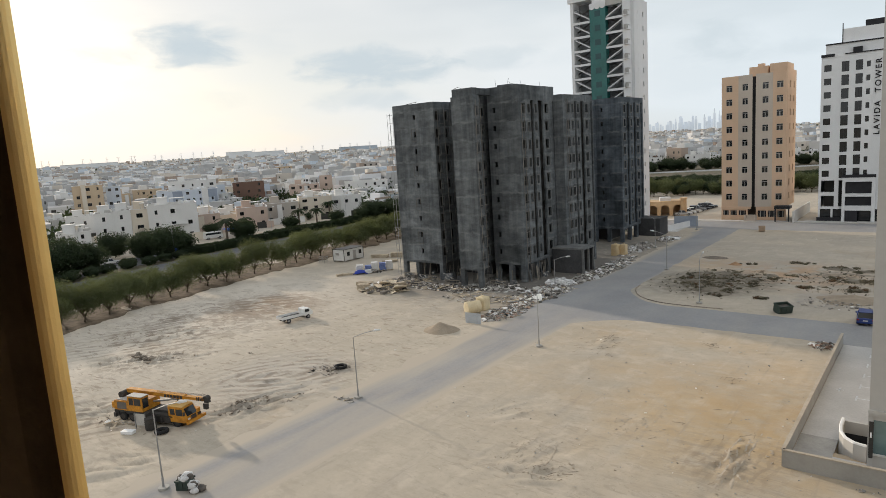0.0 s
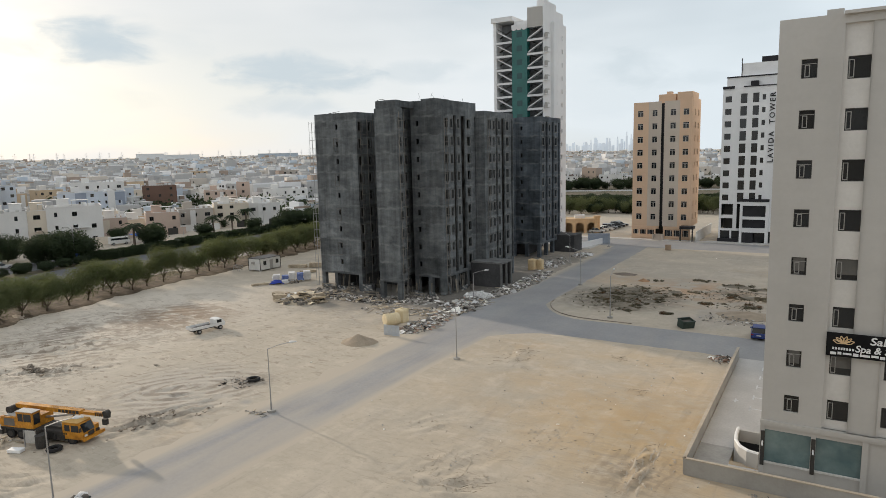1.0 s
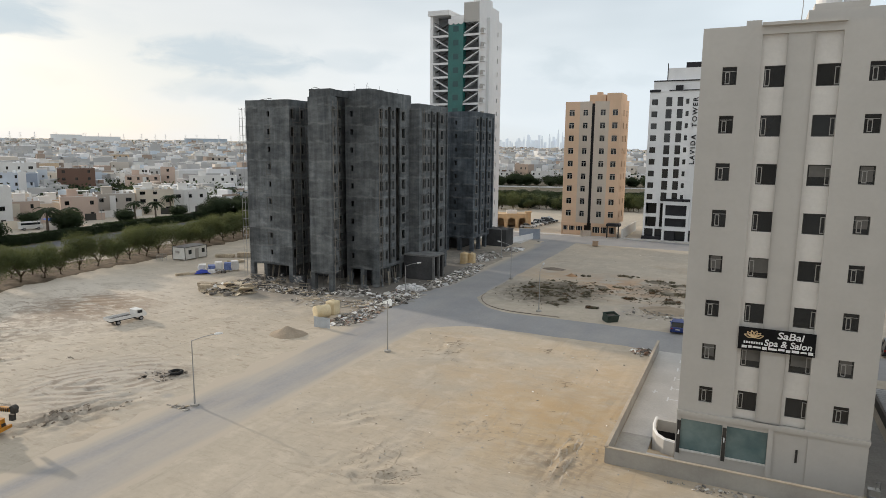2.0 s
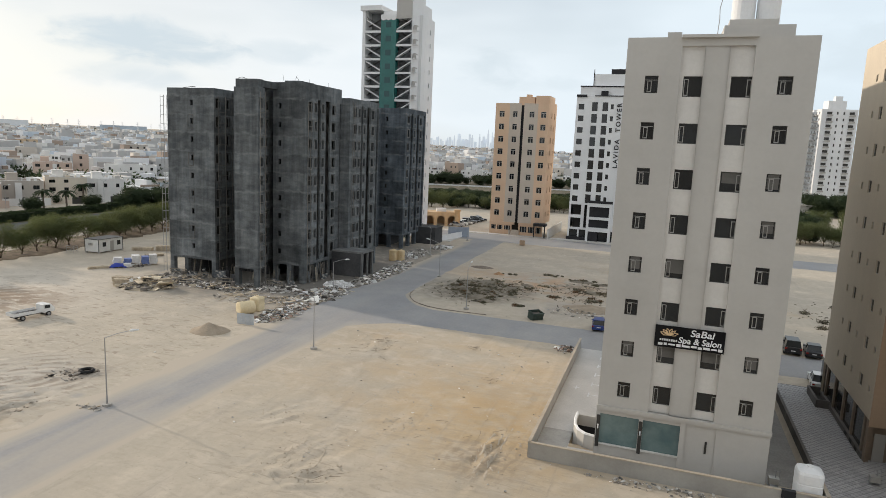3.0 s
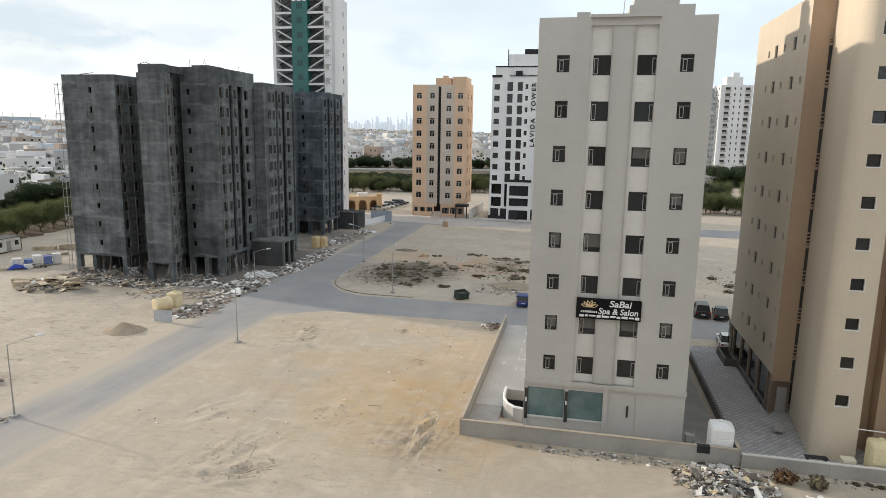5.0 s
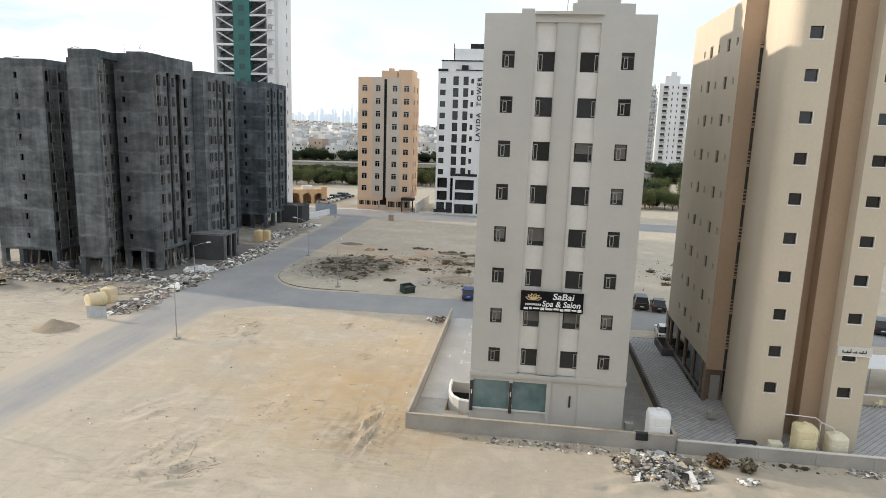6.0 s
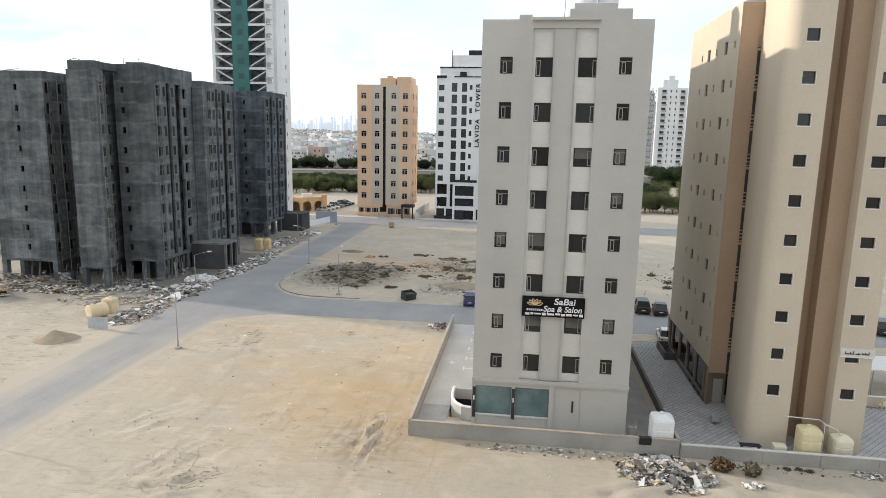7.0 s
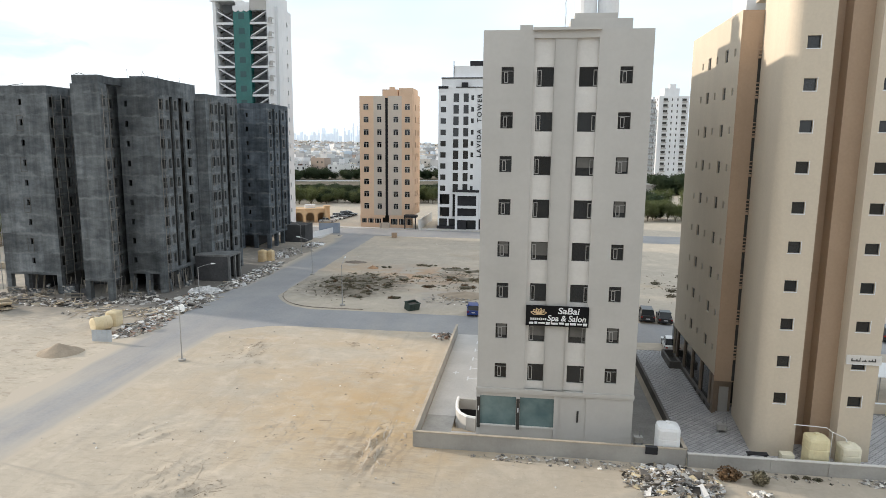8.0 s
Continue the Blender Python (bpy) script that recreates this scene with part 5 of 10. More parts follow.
# white tower block with black windows
def white_block():
    Y, TOP = 180.5, 39.3
    b = thing("apartment_building", (0, 0, 0), "white high-rise with black windows and vertical lettering", "apartment building")
    rows = [37.6 - 3.1 * k for k in range(9)]
    cols = [(-23.95, 1.5, 1.5, 0.5), (-20.4, 1.5, 2.35, 0.0), (-17.65, 1.4, 2.3, 0.0), (-15.85, 0.75, 1.3, 0.5), (-10.4, 1.4, 2.3, 0.0), (-7.5, 1.5, 2.35, 0)]
    s = Solid()
    holes = [(c - w / 2 + 25.3, c + w / 2 + 25.3, t - d - h, t - d) for t in rows for c, w, h, d in cols]
    low = [(0.55, 3.3, 7.1, 9.9), (0.55, 3.3, 3.6, 6.2), (4.2, 5.2, 3.6, 9.9)]
    s.wall((-25.3, Y), (-4.3, Y), 3.0, TOP, holes + low, 0.25)
    for t in rows:
        for c, w, h, d in cols:
            window(b, pose(c, Y + 0.12, t - d - h), w, h, "mid" if h > 2 else "plain", "black")
    s.wall((-25.3, Y + 18), (-25.3, Y), 3.0, TOP).wall((-4.3, Y), (-4.3, Y + 18), 3.0, TOP)
    s.box(-25.2, -4.4, Y + 0.3, Y + 17.9, TOP - 0.6, TOP - 0.4)
    s.box(-24.6, -5, Y + 1.2, Y + 16, TOP - 0.4, 42.0).box(-21.4, -8, Y + 2.5, Y + 14, 42.0, 45.2)
    s.box(-20.2, -13.6, Y - 1.4, Y - 0.002, 9.6, 10.6).box(-20.2, -19.6, Y - 1.4, Y - 0.002, 0, 9.6).box(-14.3, -13.6, Y - 1.4, Y - 0.002, 0, 9.6)
    s.box(-19.6, -14.3, Y - 1.4, Y - 0.002, 6.1, 6.8).box(-19.6, -14.3, Y - 1.4, Y - 0.002, 2.8, 3.9)
    s.box(-25.3, -24.9, Y - 0.1, Y + 0.4, 0, 3.0).box(-22.6, -22.2, Y - 0.1, Y + 0.4, 0, 3.0)
    part("wall", s, M["white"], b)
    pieces("black_cladding", [(-25.35, -22.6, Y - 0.25, Y - 0.005, TOP - 0.4, TOP + 0.25), (-20.5, -10, Y - 0.2, Y - 0.005, TOP - 0.15, TOP + 0.1), (-19, -17.2, Y + 0.3, Y + 1.1, TOP, TOP + 1.3),
                              (-24.7, -4.9, Y + 1.0, Y + 1.19, 41.7, 42.0), (-17, -12, Y + 3, Y + 5, 45.2, 46.6)], M["black"], b, "black parapet cladding")
    part("mast", Solid().box(-21.5, -21.3, Y + 2.3, Y + 2.5, 42.0, 46.5), M["black"], b)
    pieces("balcony_front", [(-20.3, -13.5, Y - 1.5, Y - 1.41, 10.6, 11.3), (-19.6, -14.3, Y - 0.5, Y - 0.4, 6.8, 9.6), (-19.6, -14.3, Y - 0.5, Y - 0.4, 3.9, 6.1), (-25.5, -20.4, Y - 0.6, Y - 0.3, 0, 1.0)], M["black"], b, "black glazed balcony front")
    part("door", Solid().box(-19.5, -17.0, Y - 1.2, Y - 1.0, 0, 2.8), M["black"], b)
    part("shop_window", Solid().box(-24.9, -4.5, Y + 0.4, Y + 0.5, 0, 3.0), M["glass"], b)
    part("inner_wall", Solid().box(-24.5, -5, Y + 2.5, Y + 16, 0, TOP - 1), M["dark"], b)
    # vertical lettering, read from below upwards
    c = bpy.data.curves.new("letters", "FONT")
    c.body, c.size, c.extrude, c.align_x, c.space_character = "LAVIDA  TOWER", 1.75, 0.06, "LEFT", 1.35
    c.offset = 0.03
    ob = new("lettering_curve", c)
    me = bpy.data.meshes.new_from_object(ob.evaluated_get(bpy.context.evaluated_depsgraph_get()))
    bpy.data.objects.remove(ob)
    me.materials.clear()
    me.materials.append(M["black"])
    wide = max(v.co.x for v in me.vertices)
    fit = 17.2 / wide
    part("lettering", me, None, b, at=Matrix.Translation((-13.35, Y - 0.1, 20.3)) @ Matrix(((0, -1, 0, 0), (0, 0, -1, 0), (1, 0, 0, 0), (0, 0, 0, 1))) @ Matrix.Diagonal((fit, 0.95, 1, 1)))


white_block()


# tall stair tower
def stair_tower():
    Y = 156.0
    b = thing("tower_building", (0, 0, 0), "tall white tower with open stairs and a teal glass centre", "tower")
    xl, xa, xb, xr = -77.9, -72.6, -68.4, -64.1
    tops = {"left": 58.8, "mid": 56.6, "right": 60.4}
    w = Solid()
    w.box(xl, xl + 0.8, Y, Y + 12, 0, 57.6).box(xl - 0.5, xa + 0.2, Y - 0.4, Y + 12, 57.6, 58.8)
    w.box(xr - 0.05, xr + 0.0, Y, Y + 14, 0, 58.0).box(xb, xr - 0.1, Y + 0.02, Y + 14, 55.5, 60.4).box(xb + 2.2, xr - 0.1, Y + 1, Y + 9, 60.4, 61.9).box(xb + 2.6, xr - 1.0, Y + 2, Y + 6, 61.9, 62.8)
    w.box(xr - 0.05, xr + 0.8, Y + 5, Y + 10, 0, 57.2)
    rows = [3.43 * k + 4 for k in range(15)]
    for z in rows:
        w.box(xl + 0.8, xa, Y - 0.1, Y + 0.1, z + 0.1, z + 0.65).box(xb, xr - 0.06, Y - 0.1, Y + 0.1, z + 0.1, z + 0.65)
    w.wall((xr + 0.01, Y), (xr + 0.01, Y + 5), 0, 58.4, [(u - 0.4, u + 0.4, z + 1.2, z + 2.4) for z in rows for u in (4.0,)], 0.2)
    w.wall((xr + 0.82, Y + 5), (xr + 0.82, Y + 14), 0, 57.2, [(u - 0.35, u + 0.35, z + 1.2, z + 2.4) for z in rows for u in (2.2, 6.0)], 0.2)
    w.box(xl, xr, Y + 12, Y + 14, 0, 56).box(xa + 0.3, xb - 0.3, Y + 0.6, Y + 2, 55.4, 57.4)
    part("wall", w, M["white"], b)
    part("backing", Solid().box(xl + 1.0, xr - 0.06, Y + 3.2, Y + 3.4, 0, 57.4).box(xr - 0.5, xr - 0.3, Y + 0.3, Y + 12, 0, 56), M["stair_grey"], b, "back wall of the stairs, its shade put into the grey")
    part("teal_panel", Solid().box(xa, xb, Y - 0.2, Y + 1.5, 0, 55.5), M["teal"], b, "teal glass shaft")
    for z in rows:
        part("shaft_window", Solid().box((xa + xb) / 2 - 0.75, (xa + xb) / 2 + 0.75, Y - 0.23, Y - 0.205, z + 1.3, z + 2.7), M["teal_dark"], b, "darker tinted pane in the shaft")
    scallop = Solid()
    for k in range(3):
        c = xa + (xb - xa) * (k + 0.5) / 3
        pts = [(c + 0.72 * math.cos(radians(a)), 55.6 + 0.55 * math.sin(radians(a))) for a in range(180, 361, 20)] + [(c + 0.72, 56.5), (c - 0.72, 56.5)]
        n = len(scallop.v)
        scallop.v += [(x, Y - 0.3, z) for x, z in pts]
        scallop.f.append(tuple(range(n, n + len(pts))))
    scallop.box(xa, xb, Y - 0.28, Y + 0.6, 55.55, 56.5)
    part("scalloped_trim", scallop, M["white"], b)
    for z in rows:
        for x0, x1 in ((xl + 1.0, xa), (xr - 0.1, xb)):
            st = Solid()
            a, c = Vector((x0, Y + 0.9, z + 3.3)), Vector((x1, Y + 0.9, z + 0.9))
            d = c - a
            m = Matrix.Translation(a) @ Vector((1, 0, 0)).rotation_difference(d.normalized()).to_matrix().to_4x4()
            st.box(0, d.length, -0.6, 0.6, -0.13, 0.13, m)
            part("stair_flight", st, M["white"], b)
            rail = Solid().tube([(x0, Y + 0.2, z + 4.0), (x1, Y + 0.2, z + 1.7)], 0.06, 5).tube([(x1, Y + 1.8, z + 4.1), (x0, Y + 1.8, z + 1.9)], 0.2, 5)
            part("handrail", rail, M["frame"], b)
        if z > 25:
            unit = part("balcony", Solid().box(xr + 0.0, xr + 1.1, Y + 0.5, Y + 2.2, z + 0.6, z + 0.75).box(xr + 1.05, xr + 1.1, Y + 0.5, Y + 2.2, z + 0.75, z + 1.5), M["white"], b)
            ac = Solid()
            for k in range(2):
                ac.box(xr + 0.2, xr + 0.9, Y + 0.55 + 0.8 * k, Y + 1.2 + 0.8 * k, z + 0.76, z + 1.9)
            part("cooling_unit", ac, M["frame_pale"], unit, "outdoor cooling units")
    part("upper_panel", Solid().box(xb + 0.02, xr - 0.12, Y - 0.04, Y, 55.6, 60.2), M["frame_pale"], b, "grey metal panel")


stair_tower()


# vegetation
M["leaf"] = mat("olive_leaves", (0.072, 0.095, 0.042), (0.125, 0.14, 0.066), 0.25, 3.0, 0.8, 0.0, 0.2, island=0.24, vary=0.2)
M["leaf_dark"] = mat("dark_green_leaves", (0.02, 0.034, 0.016), (0.036, 0.054, 0.024), 0.3, 3.0, 0.75, 0.0, 0.25, island=0.5, vary=0.15)


def let_light_through(m, colour, share):
    """Thin leaves pass part of the light on."""
    nodes, links = m.node_tree.nodes, m.node_tree.links
    bsdf = nodes["Principled BSDF"]
    thin = nodes.new("ShaderNodeBsdfTranslucent")
    thin.inputs["Color"].default_value = (*colour, 1)
    both = node(nodes, "ShaderNodeMixShader", Fac=share)
    links.new(bsdf.outputs["BSDF"], both.inputs[1])
    links.new(thin.outputs["BSDF"], both.inputs[2])
    links.new(both.outputs["Shader"], nodes["Material Output"].inputs["Surface"])


let_light_through(M["leaf"], (0.20, 0.225, 0.075), 0.34)
let_light_through(M["leaf_dark"], (0.08, 0.11, 0.04), 0.25)
M["bark"] = mat("grey_brown_bark", (0.13, 0.10, 0.075), (0.18, 0.14, 0.105), 2.0, 12.0, 0.95, 0.5, 0.25)
M["dry_leaf"] = mat("dry_brown_leaves", (0.11, 0.065, 0.035), (0.17, 0.11, 0.06), 1.0, 4.0, 0.9, 0.0, 0.3, island=0.5)


def leaves(solid, rng, centre, radii, count, size, shell=0.55):
    """Small leaf clumps, thrown through an uneven ball."""
    cx, cy, cz = centre
    for _ in range(count):
        d = Vector((rng.gauss(0, 1), rng.gauss(0, 1), rng.gauss(0, 1))).normalized()
        lump = 0.80 + 0.28 * noise.noise(d * 2.3 + Vector((cx, cy, cz)))
        q = (shell + (1 - shell) * rng.random() ** 0.6) * lump
        p = Vector((cx + d.x * radii[0] * q, cy + d.y * radii[1] * q, cz + d.z * radii[2] * q))
        a = Vector((rng.gauss(0, 1), rng.gauss(0, 1), rng.gauss(0, 0.7))).normalized()
        b = a.cross(d + Vector((0.3 * rng.random(), 0, 0.2))).normalized()
        s = size * (0.6 + 0.8 * rng.random())
        solid.quad(p - a * s - b * s * 0.2, p - b * s * 0.7, p + a * s, p + b * s * 0.6)


def tree_meshes(seed, height, spread, leaf, count, size, trunk_h=2.2, material="leaf", skirt=0):
    rng = random.Random(seed)
    trunk = Solid()
    lean = rng.uniform(-0.25, 0.25)
    fork = Vector((lean, rng.uniform(-0.2, 0.2), trunk_h))
    trunk.tube([(0, 0, -0.1), tuple(fork * 0.5), tuple(fork)], [0.17, 0.14, 0.12], 7)
    crown = Solid()
    mid = (height + trunk_h) / 2 + 0.1
    for k in range(6):
        a = k * 1.05 + rng.random()
        tip = Vector((math.cos(a) * spread * 0.33, math.sin(a) * spread * 0.33, mid + rng.uniform(-0.6, 1.2)))
        trunk.tube([tuple(fork), tuple((fork + tip) / 2 + Vector((0, 0, -0.2))), tuple(tip)], [0.09, 0.06, 0.03], 5)
        leaves(crown, rng, (tip.x, tip.y, tip.z - 0.2), (spread * 0.36, spread * 0.36, (height - trunk_h) * 0.40), count // 7, size, 0.35)
    leaves(crown, rng, (0, 0, mid + 0.3), (spread * 0.38, spread * 0.38, (height - trunk_h) * 0.5), count // 7, size, 0.5)
    if skirt:
        leaves(crown, rng, (0, 0, 2.3), (spread * 0.46, spread * 0.46, 2.4), skirt, size, 0.6)
    return trunk.mesh("trunk", M["bark"], True), crown.mesh("crown", M[material])


def plant(name, meshes, x, y, scale, label, group, turn=0.0, z=0.0, category="tree"):
    t = thing(name, (x, y, z), label, category, group, turn=turn)
    t.scale = (scale, scale, scale * (0.92 + 0.16 * ((x * 7.3) % 1)))
    part("trunk", meshes[0], None, t)
    part("crown", meshes[1], None, t)
    return t


def row_line(y):
    """x of the avenue's tree row at y."""
    return float(np.interp(y, [0, 36, 50, 63, 84, 104, 124, 200, 320], [-92, -104.8, -109.3, -112, -115.2, -117.6, -120, -127, -137]))


row_kinds = [tree_meshes(40 + k, 5.5 + 0.4 * k, 5.4, "leaf", 11500, 0.082, 0.85, "leaf", 700) for k in range(5)]
rng = random.Random(5)
y = 22.0
while y < 215:
    for back, jitter in ((0.0, 0.5), (4.6, 0.8)) if rng.random() < 0.65 else ((0.0, 0.5),):
        plant("street_tree", rng.choice(row_kinds), row_line(y) - back + rng.uniform(-jitter, jitter), y + back * 0.35 + rng.uniform(-0.5, 0.5), rng.uniform(0.88, 1.12),
              "olive-green street tree in a dense avenue row", "avenue trees", rng.uniform(0, 360))
    y += rng.uniform(3.7, 4.7)
bed = Solid()
for k in range(200):
    rim = []
    for y in (20.0 + k, 21.0 + k):
        x, ragged = row_line(y), 1.3 * noise.noise((y * 0.35, 0, 0)) + 0.6 * noise.noise((y * 1.1, 5, 0))
        rim.append(((x - 8.5, y, 0.06), (x + 2.2 + ragged, y, 0.07), (x + 3.6 + ragged, y, -0.16)))
    (a, b, c), (d, e, f) = rim
    bed.quad(a, b, e, d)
    bed.quad(b, c, f, e)
# brown soil, with the trees' shade put into its darker tones
tagged(part("pavement", bed, mat("shaded_soil", (0.09, 0.068, 0.046), (0.22, 0.168, 0.118), 0.5, 3.0, 0.95, 0.4, 0.3)), "brown soil strip under the avenue trees, darkened for their shade", "soil strip", kind="structure")


def avenue(name, off0, off1, z, material, label):
    ys = np.arange(-40, 380, 5.0)
    tagged(part(name, strip([(row_line(y) - off1, y) for y in ys], [(row_line(y) - off0, y) for y in ys], z), material), label, "road", kind="structure")


M["tarmac"] = mat("grey_tarmac", (0.10, 0.105, 0.115), (0.14, 0.143, 0.15), 0.1, 2.0, 0.9, 0.1, 0.1)
avenue("pavement", 9, 25, 0.048, mat("pale_dusty_verge", (0.30, 0.27, 0.23), (0.38, 0.345, 0.30), 0.4, 3.0, 0.95, 0.3, 0.2), "pale dusty verge behind the tree row")
avenue("road", 25, 37, 0.05, M["tarmac"], "grey tarmac avenue behind the trees")
M["verge"] = mat("planted_verge_soil", (0.07, 0.065, 0.042), (0.16, 0.135, 0.095), 0.4, 3.0, 0.95, 0.4, 0.3)
avenue("verge", 37, 42, 0.055, M["verge"], "dark planted verge between the avenue and the villas")
avenue("service_road", 42, 56, 0.045, M["tarmac"], "narrow service road before the villas")
hedge_kinds = []
for k in range(3):
    s = Solid()
    leaves(s, random.Random(70 + k), (0, 0, 1.4), (2.5, 2.4, 1.5), 3400, 0.13, 0.8)
    hedge_kinds.append((Solid().tube([(0, 0, 0), (0, 0, 1.0)], 0.14, 6).mesh("trunk", M["bark"]), s.mesh("crown", M["leaf_dark"])))
for k in range(14):
    y = 30 + 4.7 * k + rng.uniform(-0.5, 0.5)
    plant("clipped_bush", rng.choice(hedge_kinds), row_line(y) - 39.5 + rng.uniform(-0.8, 0.8), y, rng.uniform(0.85, 1.05), "dark clipped round bush on the avenue's median", "median bushes", rng.uniform(0, 360), category="bush")
hedge_runs = []
for k in range(3):
    s, r = Solid(), random.Random(170 + k)
    for _ in range(4200):
        side = r.random()
        p = Vector((r.uniform(-1.3, 1.3), r.uniform(-5, 5), 2.7 + r.gauss(0, 0.12))) if side < 0.45 else Vector((r.choice((-1.3, 1.3)) + r.gauss(0, 0.12), r.uniform(-5, 5), r.uniform(0.1, 2.7)))
        p += Vector((noise.noise(p * 0.8), noise.noise(p * 0.8 + Vector((9, 0, 0))), noise.noise(p * 0.6 + Vector((0, 9, 0))))) * 0.35
        a = Vector((r.gauss(0, 1), r.gauss(0, 1), r.gauss(0, 1))).normalized() * 0.16
        b = Vector((r.gauss(0, 1), r.gauss(0, 1), r.gauss(0, 1))).normalized() * 0.13
        s.quad(p - a, p - b, p + a, p + b)
    hedge_runs.append((Solid().box(-0.9, 0.9, -4.9, 4.9, 0, 2.2).mesh("trunk", M["leaf_dark"]), s.mesh("crown", M["leaf_dark"])))
for k in range(15):
    y = 92 + 9.4 * k
    plant("hedge", rng.choice(hedge_runs), row_line(y) - 39.5, y, 0.85, "clipped dark green hedge along the avenue", "avenue hedges", 4.5, category="hedge")
dark_kinds = [tree_meshes(90 + k, 8.8, 9.0, "leaf", 9000, 0.19, 0.4, "leaf_dark", 3000) for k in range(3)]
for x, y, sc_ in ((-158.2, 60, 1.25), (-154.5, 53, 1.15), (-160, 66, 0.95), (-177, 80.2, 0.85), (-165, 82, 0.9), (-160, 85.5, 1.15), (-160.5, 90, 0.8), (-165, 113, 0.85), (-164, 166, 0.85), (-166, 171, 0.8), (-160, 175, 0.8), (-172, 136, 0.6), (-168, 153, 0.6), (-172, 118, 0.6), (-164, 161, 0.6)):
    plant("shade_tree", rng.choice(dark_kinds), x, y, sc_, "dense dark green shade tree in front of the villas", "villa trees", rng.uniform(0, 360))
for k in range(12):
    y = 180 + 8.0 * k + rng.uniform(-1.5, 1.5)
    plant("shade_tree", rng.choice(dark_kinds), row_line(y) - 50 + rng.uniform(-3, 3), y, rng.uniform(0.5, 0.8),
          "dense dark green shade tree in front of the villas", "villa trees", rng.uniform(0, 360))


def palm_meshes(seed):
    r = random.Random(seed)
    trunk = Solid().tube([(0, 0, -0.1), (0.1, 0.05, 2.5), (0.05, 0.1, 5.5)], [0.3, 0.24, 0.2], 8)
    crown = Solid()
    for k in range(26):
        a, up = k * 2.4, r.uniform(-0.25, 1.0)
        d = Vector((math.cos(a), math.sin(a), 0))
        side = Vector((-d.y, d.x, 0))
        last = Vector((0.05, 0.1, 5.5))
        for j in range(1, 6):
            u = j / 5
            p = Vector((0.05, 0.1, 5.5)) + d * (2.6 * u) + Vector((0, 0, 1.9 * up * u - 2.0 * u * u))
            w = 0.34 * math.sin(math.pi * (0.15 + 0.8 * u))
            crown.quad(last - side * w + Vector((0, 0, -0.16)), last, p, p - side * w * 0.9 + Vector((0, 0, -0.16)))
            crown.quad(last, last + side * w + Vector((0, 0, -0.16)), p + side * w * 0.9 + Vector((0, 0, -0.16)), p)
            last = p
    return trunk.mesh("trunk", M["bark"]), crown.mesh("crown", M["leaf_dark"])


palms = [palm_meshes(3), palm_meshes(4)]
for x, y, s in ((-166, 107.8, 1.35), (-176, 143, 1.15), (-171.5, 147, 1.15), (-186, 166, 1.2), (-176, 121, 1.1), (-205, 118, 1.2), (-200, 210, 1.2), (-205, 216, 1.1), (-212, 98, 1.3), (-230, 150, 1.3), (-170, 190, 1.0)):
    plant("palm_tree", palms[int(x) % 2], x, y, s, "date palm with drooping dark fronds between the villas", "palms", x * 7)


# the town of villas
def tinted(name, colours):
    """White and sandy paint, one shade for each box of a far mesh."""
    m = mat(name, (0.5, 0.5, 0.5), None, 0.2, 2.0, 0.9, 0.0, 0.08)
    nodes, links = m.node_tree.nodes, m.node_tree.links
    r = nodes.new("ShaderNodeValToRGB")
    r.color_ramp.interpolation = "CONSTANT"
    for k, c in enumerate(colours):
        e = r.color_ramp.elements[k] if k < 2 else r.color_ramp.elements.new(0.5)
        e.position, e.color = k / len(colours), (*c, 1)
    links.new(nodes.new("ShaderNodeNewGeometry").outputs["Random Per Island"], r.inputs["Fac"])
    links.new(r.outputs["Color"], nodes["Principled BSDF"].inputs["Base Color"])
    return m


VILLA = {"white": (0.71, 0.705, 0.69), "cream": (0.68, 0.61, 0.51), "tan": (0.56, 0.44, 0.31), "blue": (0.56, 0.61, 0.68), "grey": (0.48, 0.47, 0.45),
         "brown": (0.17, 0.105, 0.08), "pink": (0.56, 0.44, 0.37), "taupe": (0.46, 0.42, 0.375)}
for key, c in VILLA.items():
    M["villa_" + key] = mat("villa_paint_" + key, tuple(v * 0.94 for v in c), c, 0.15, 4.0, 0.9, 0.05, 0.06, streak=0.05)


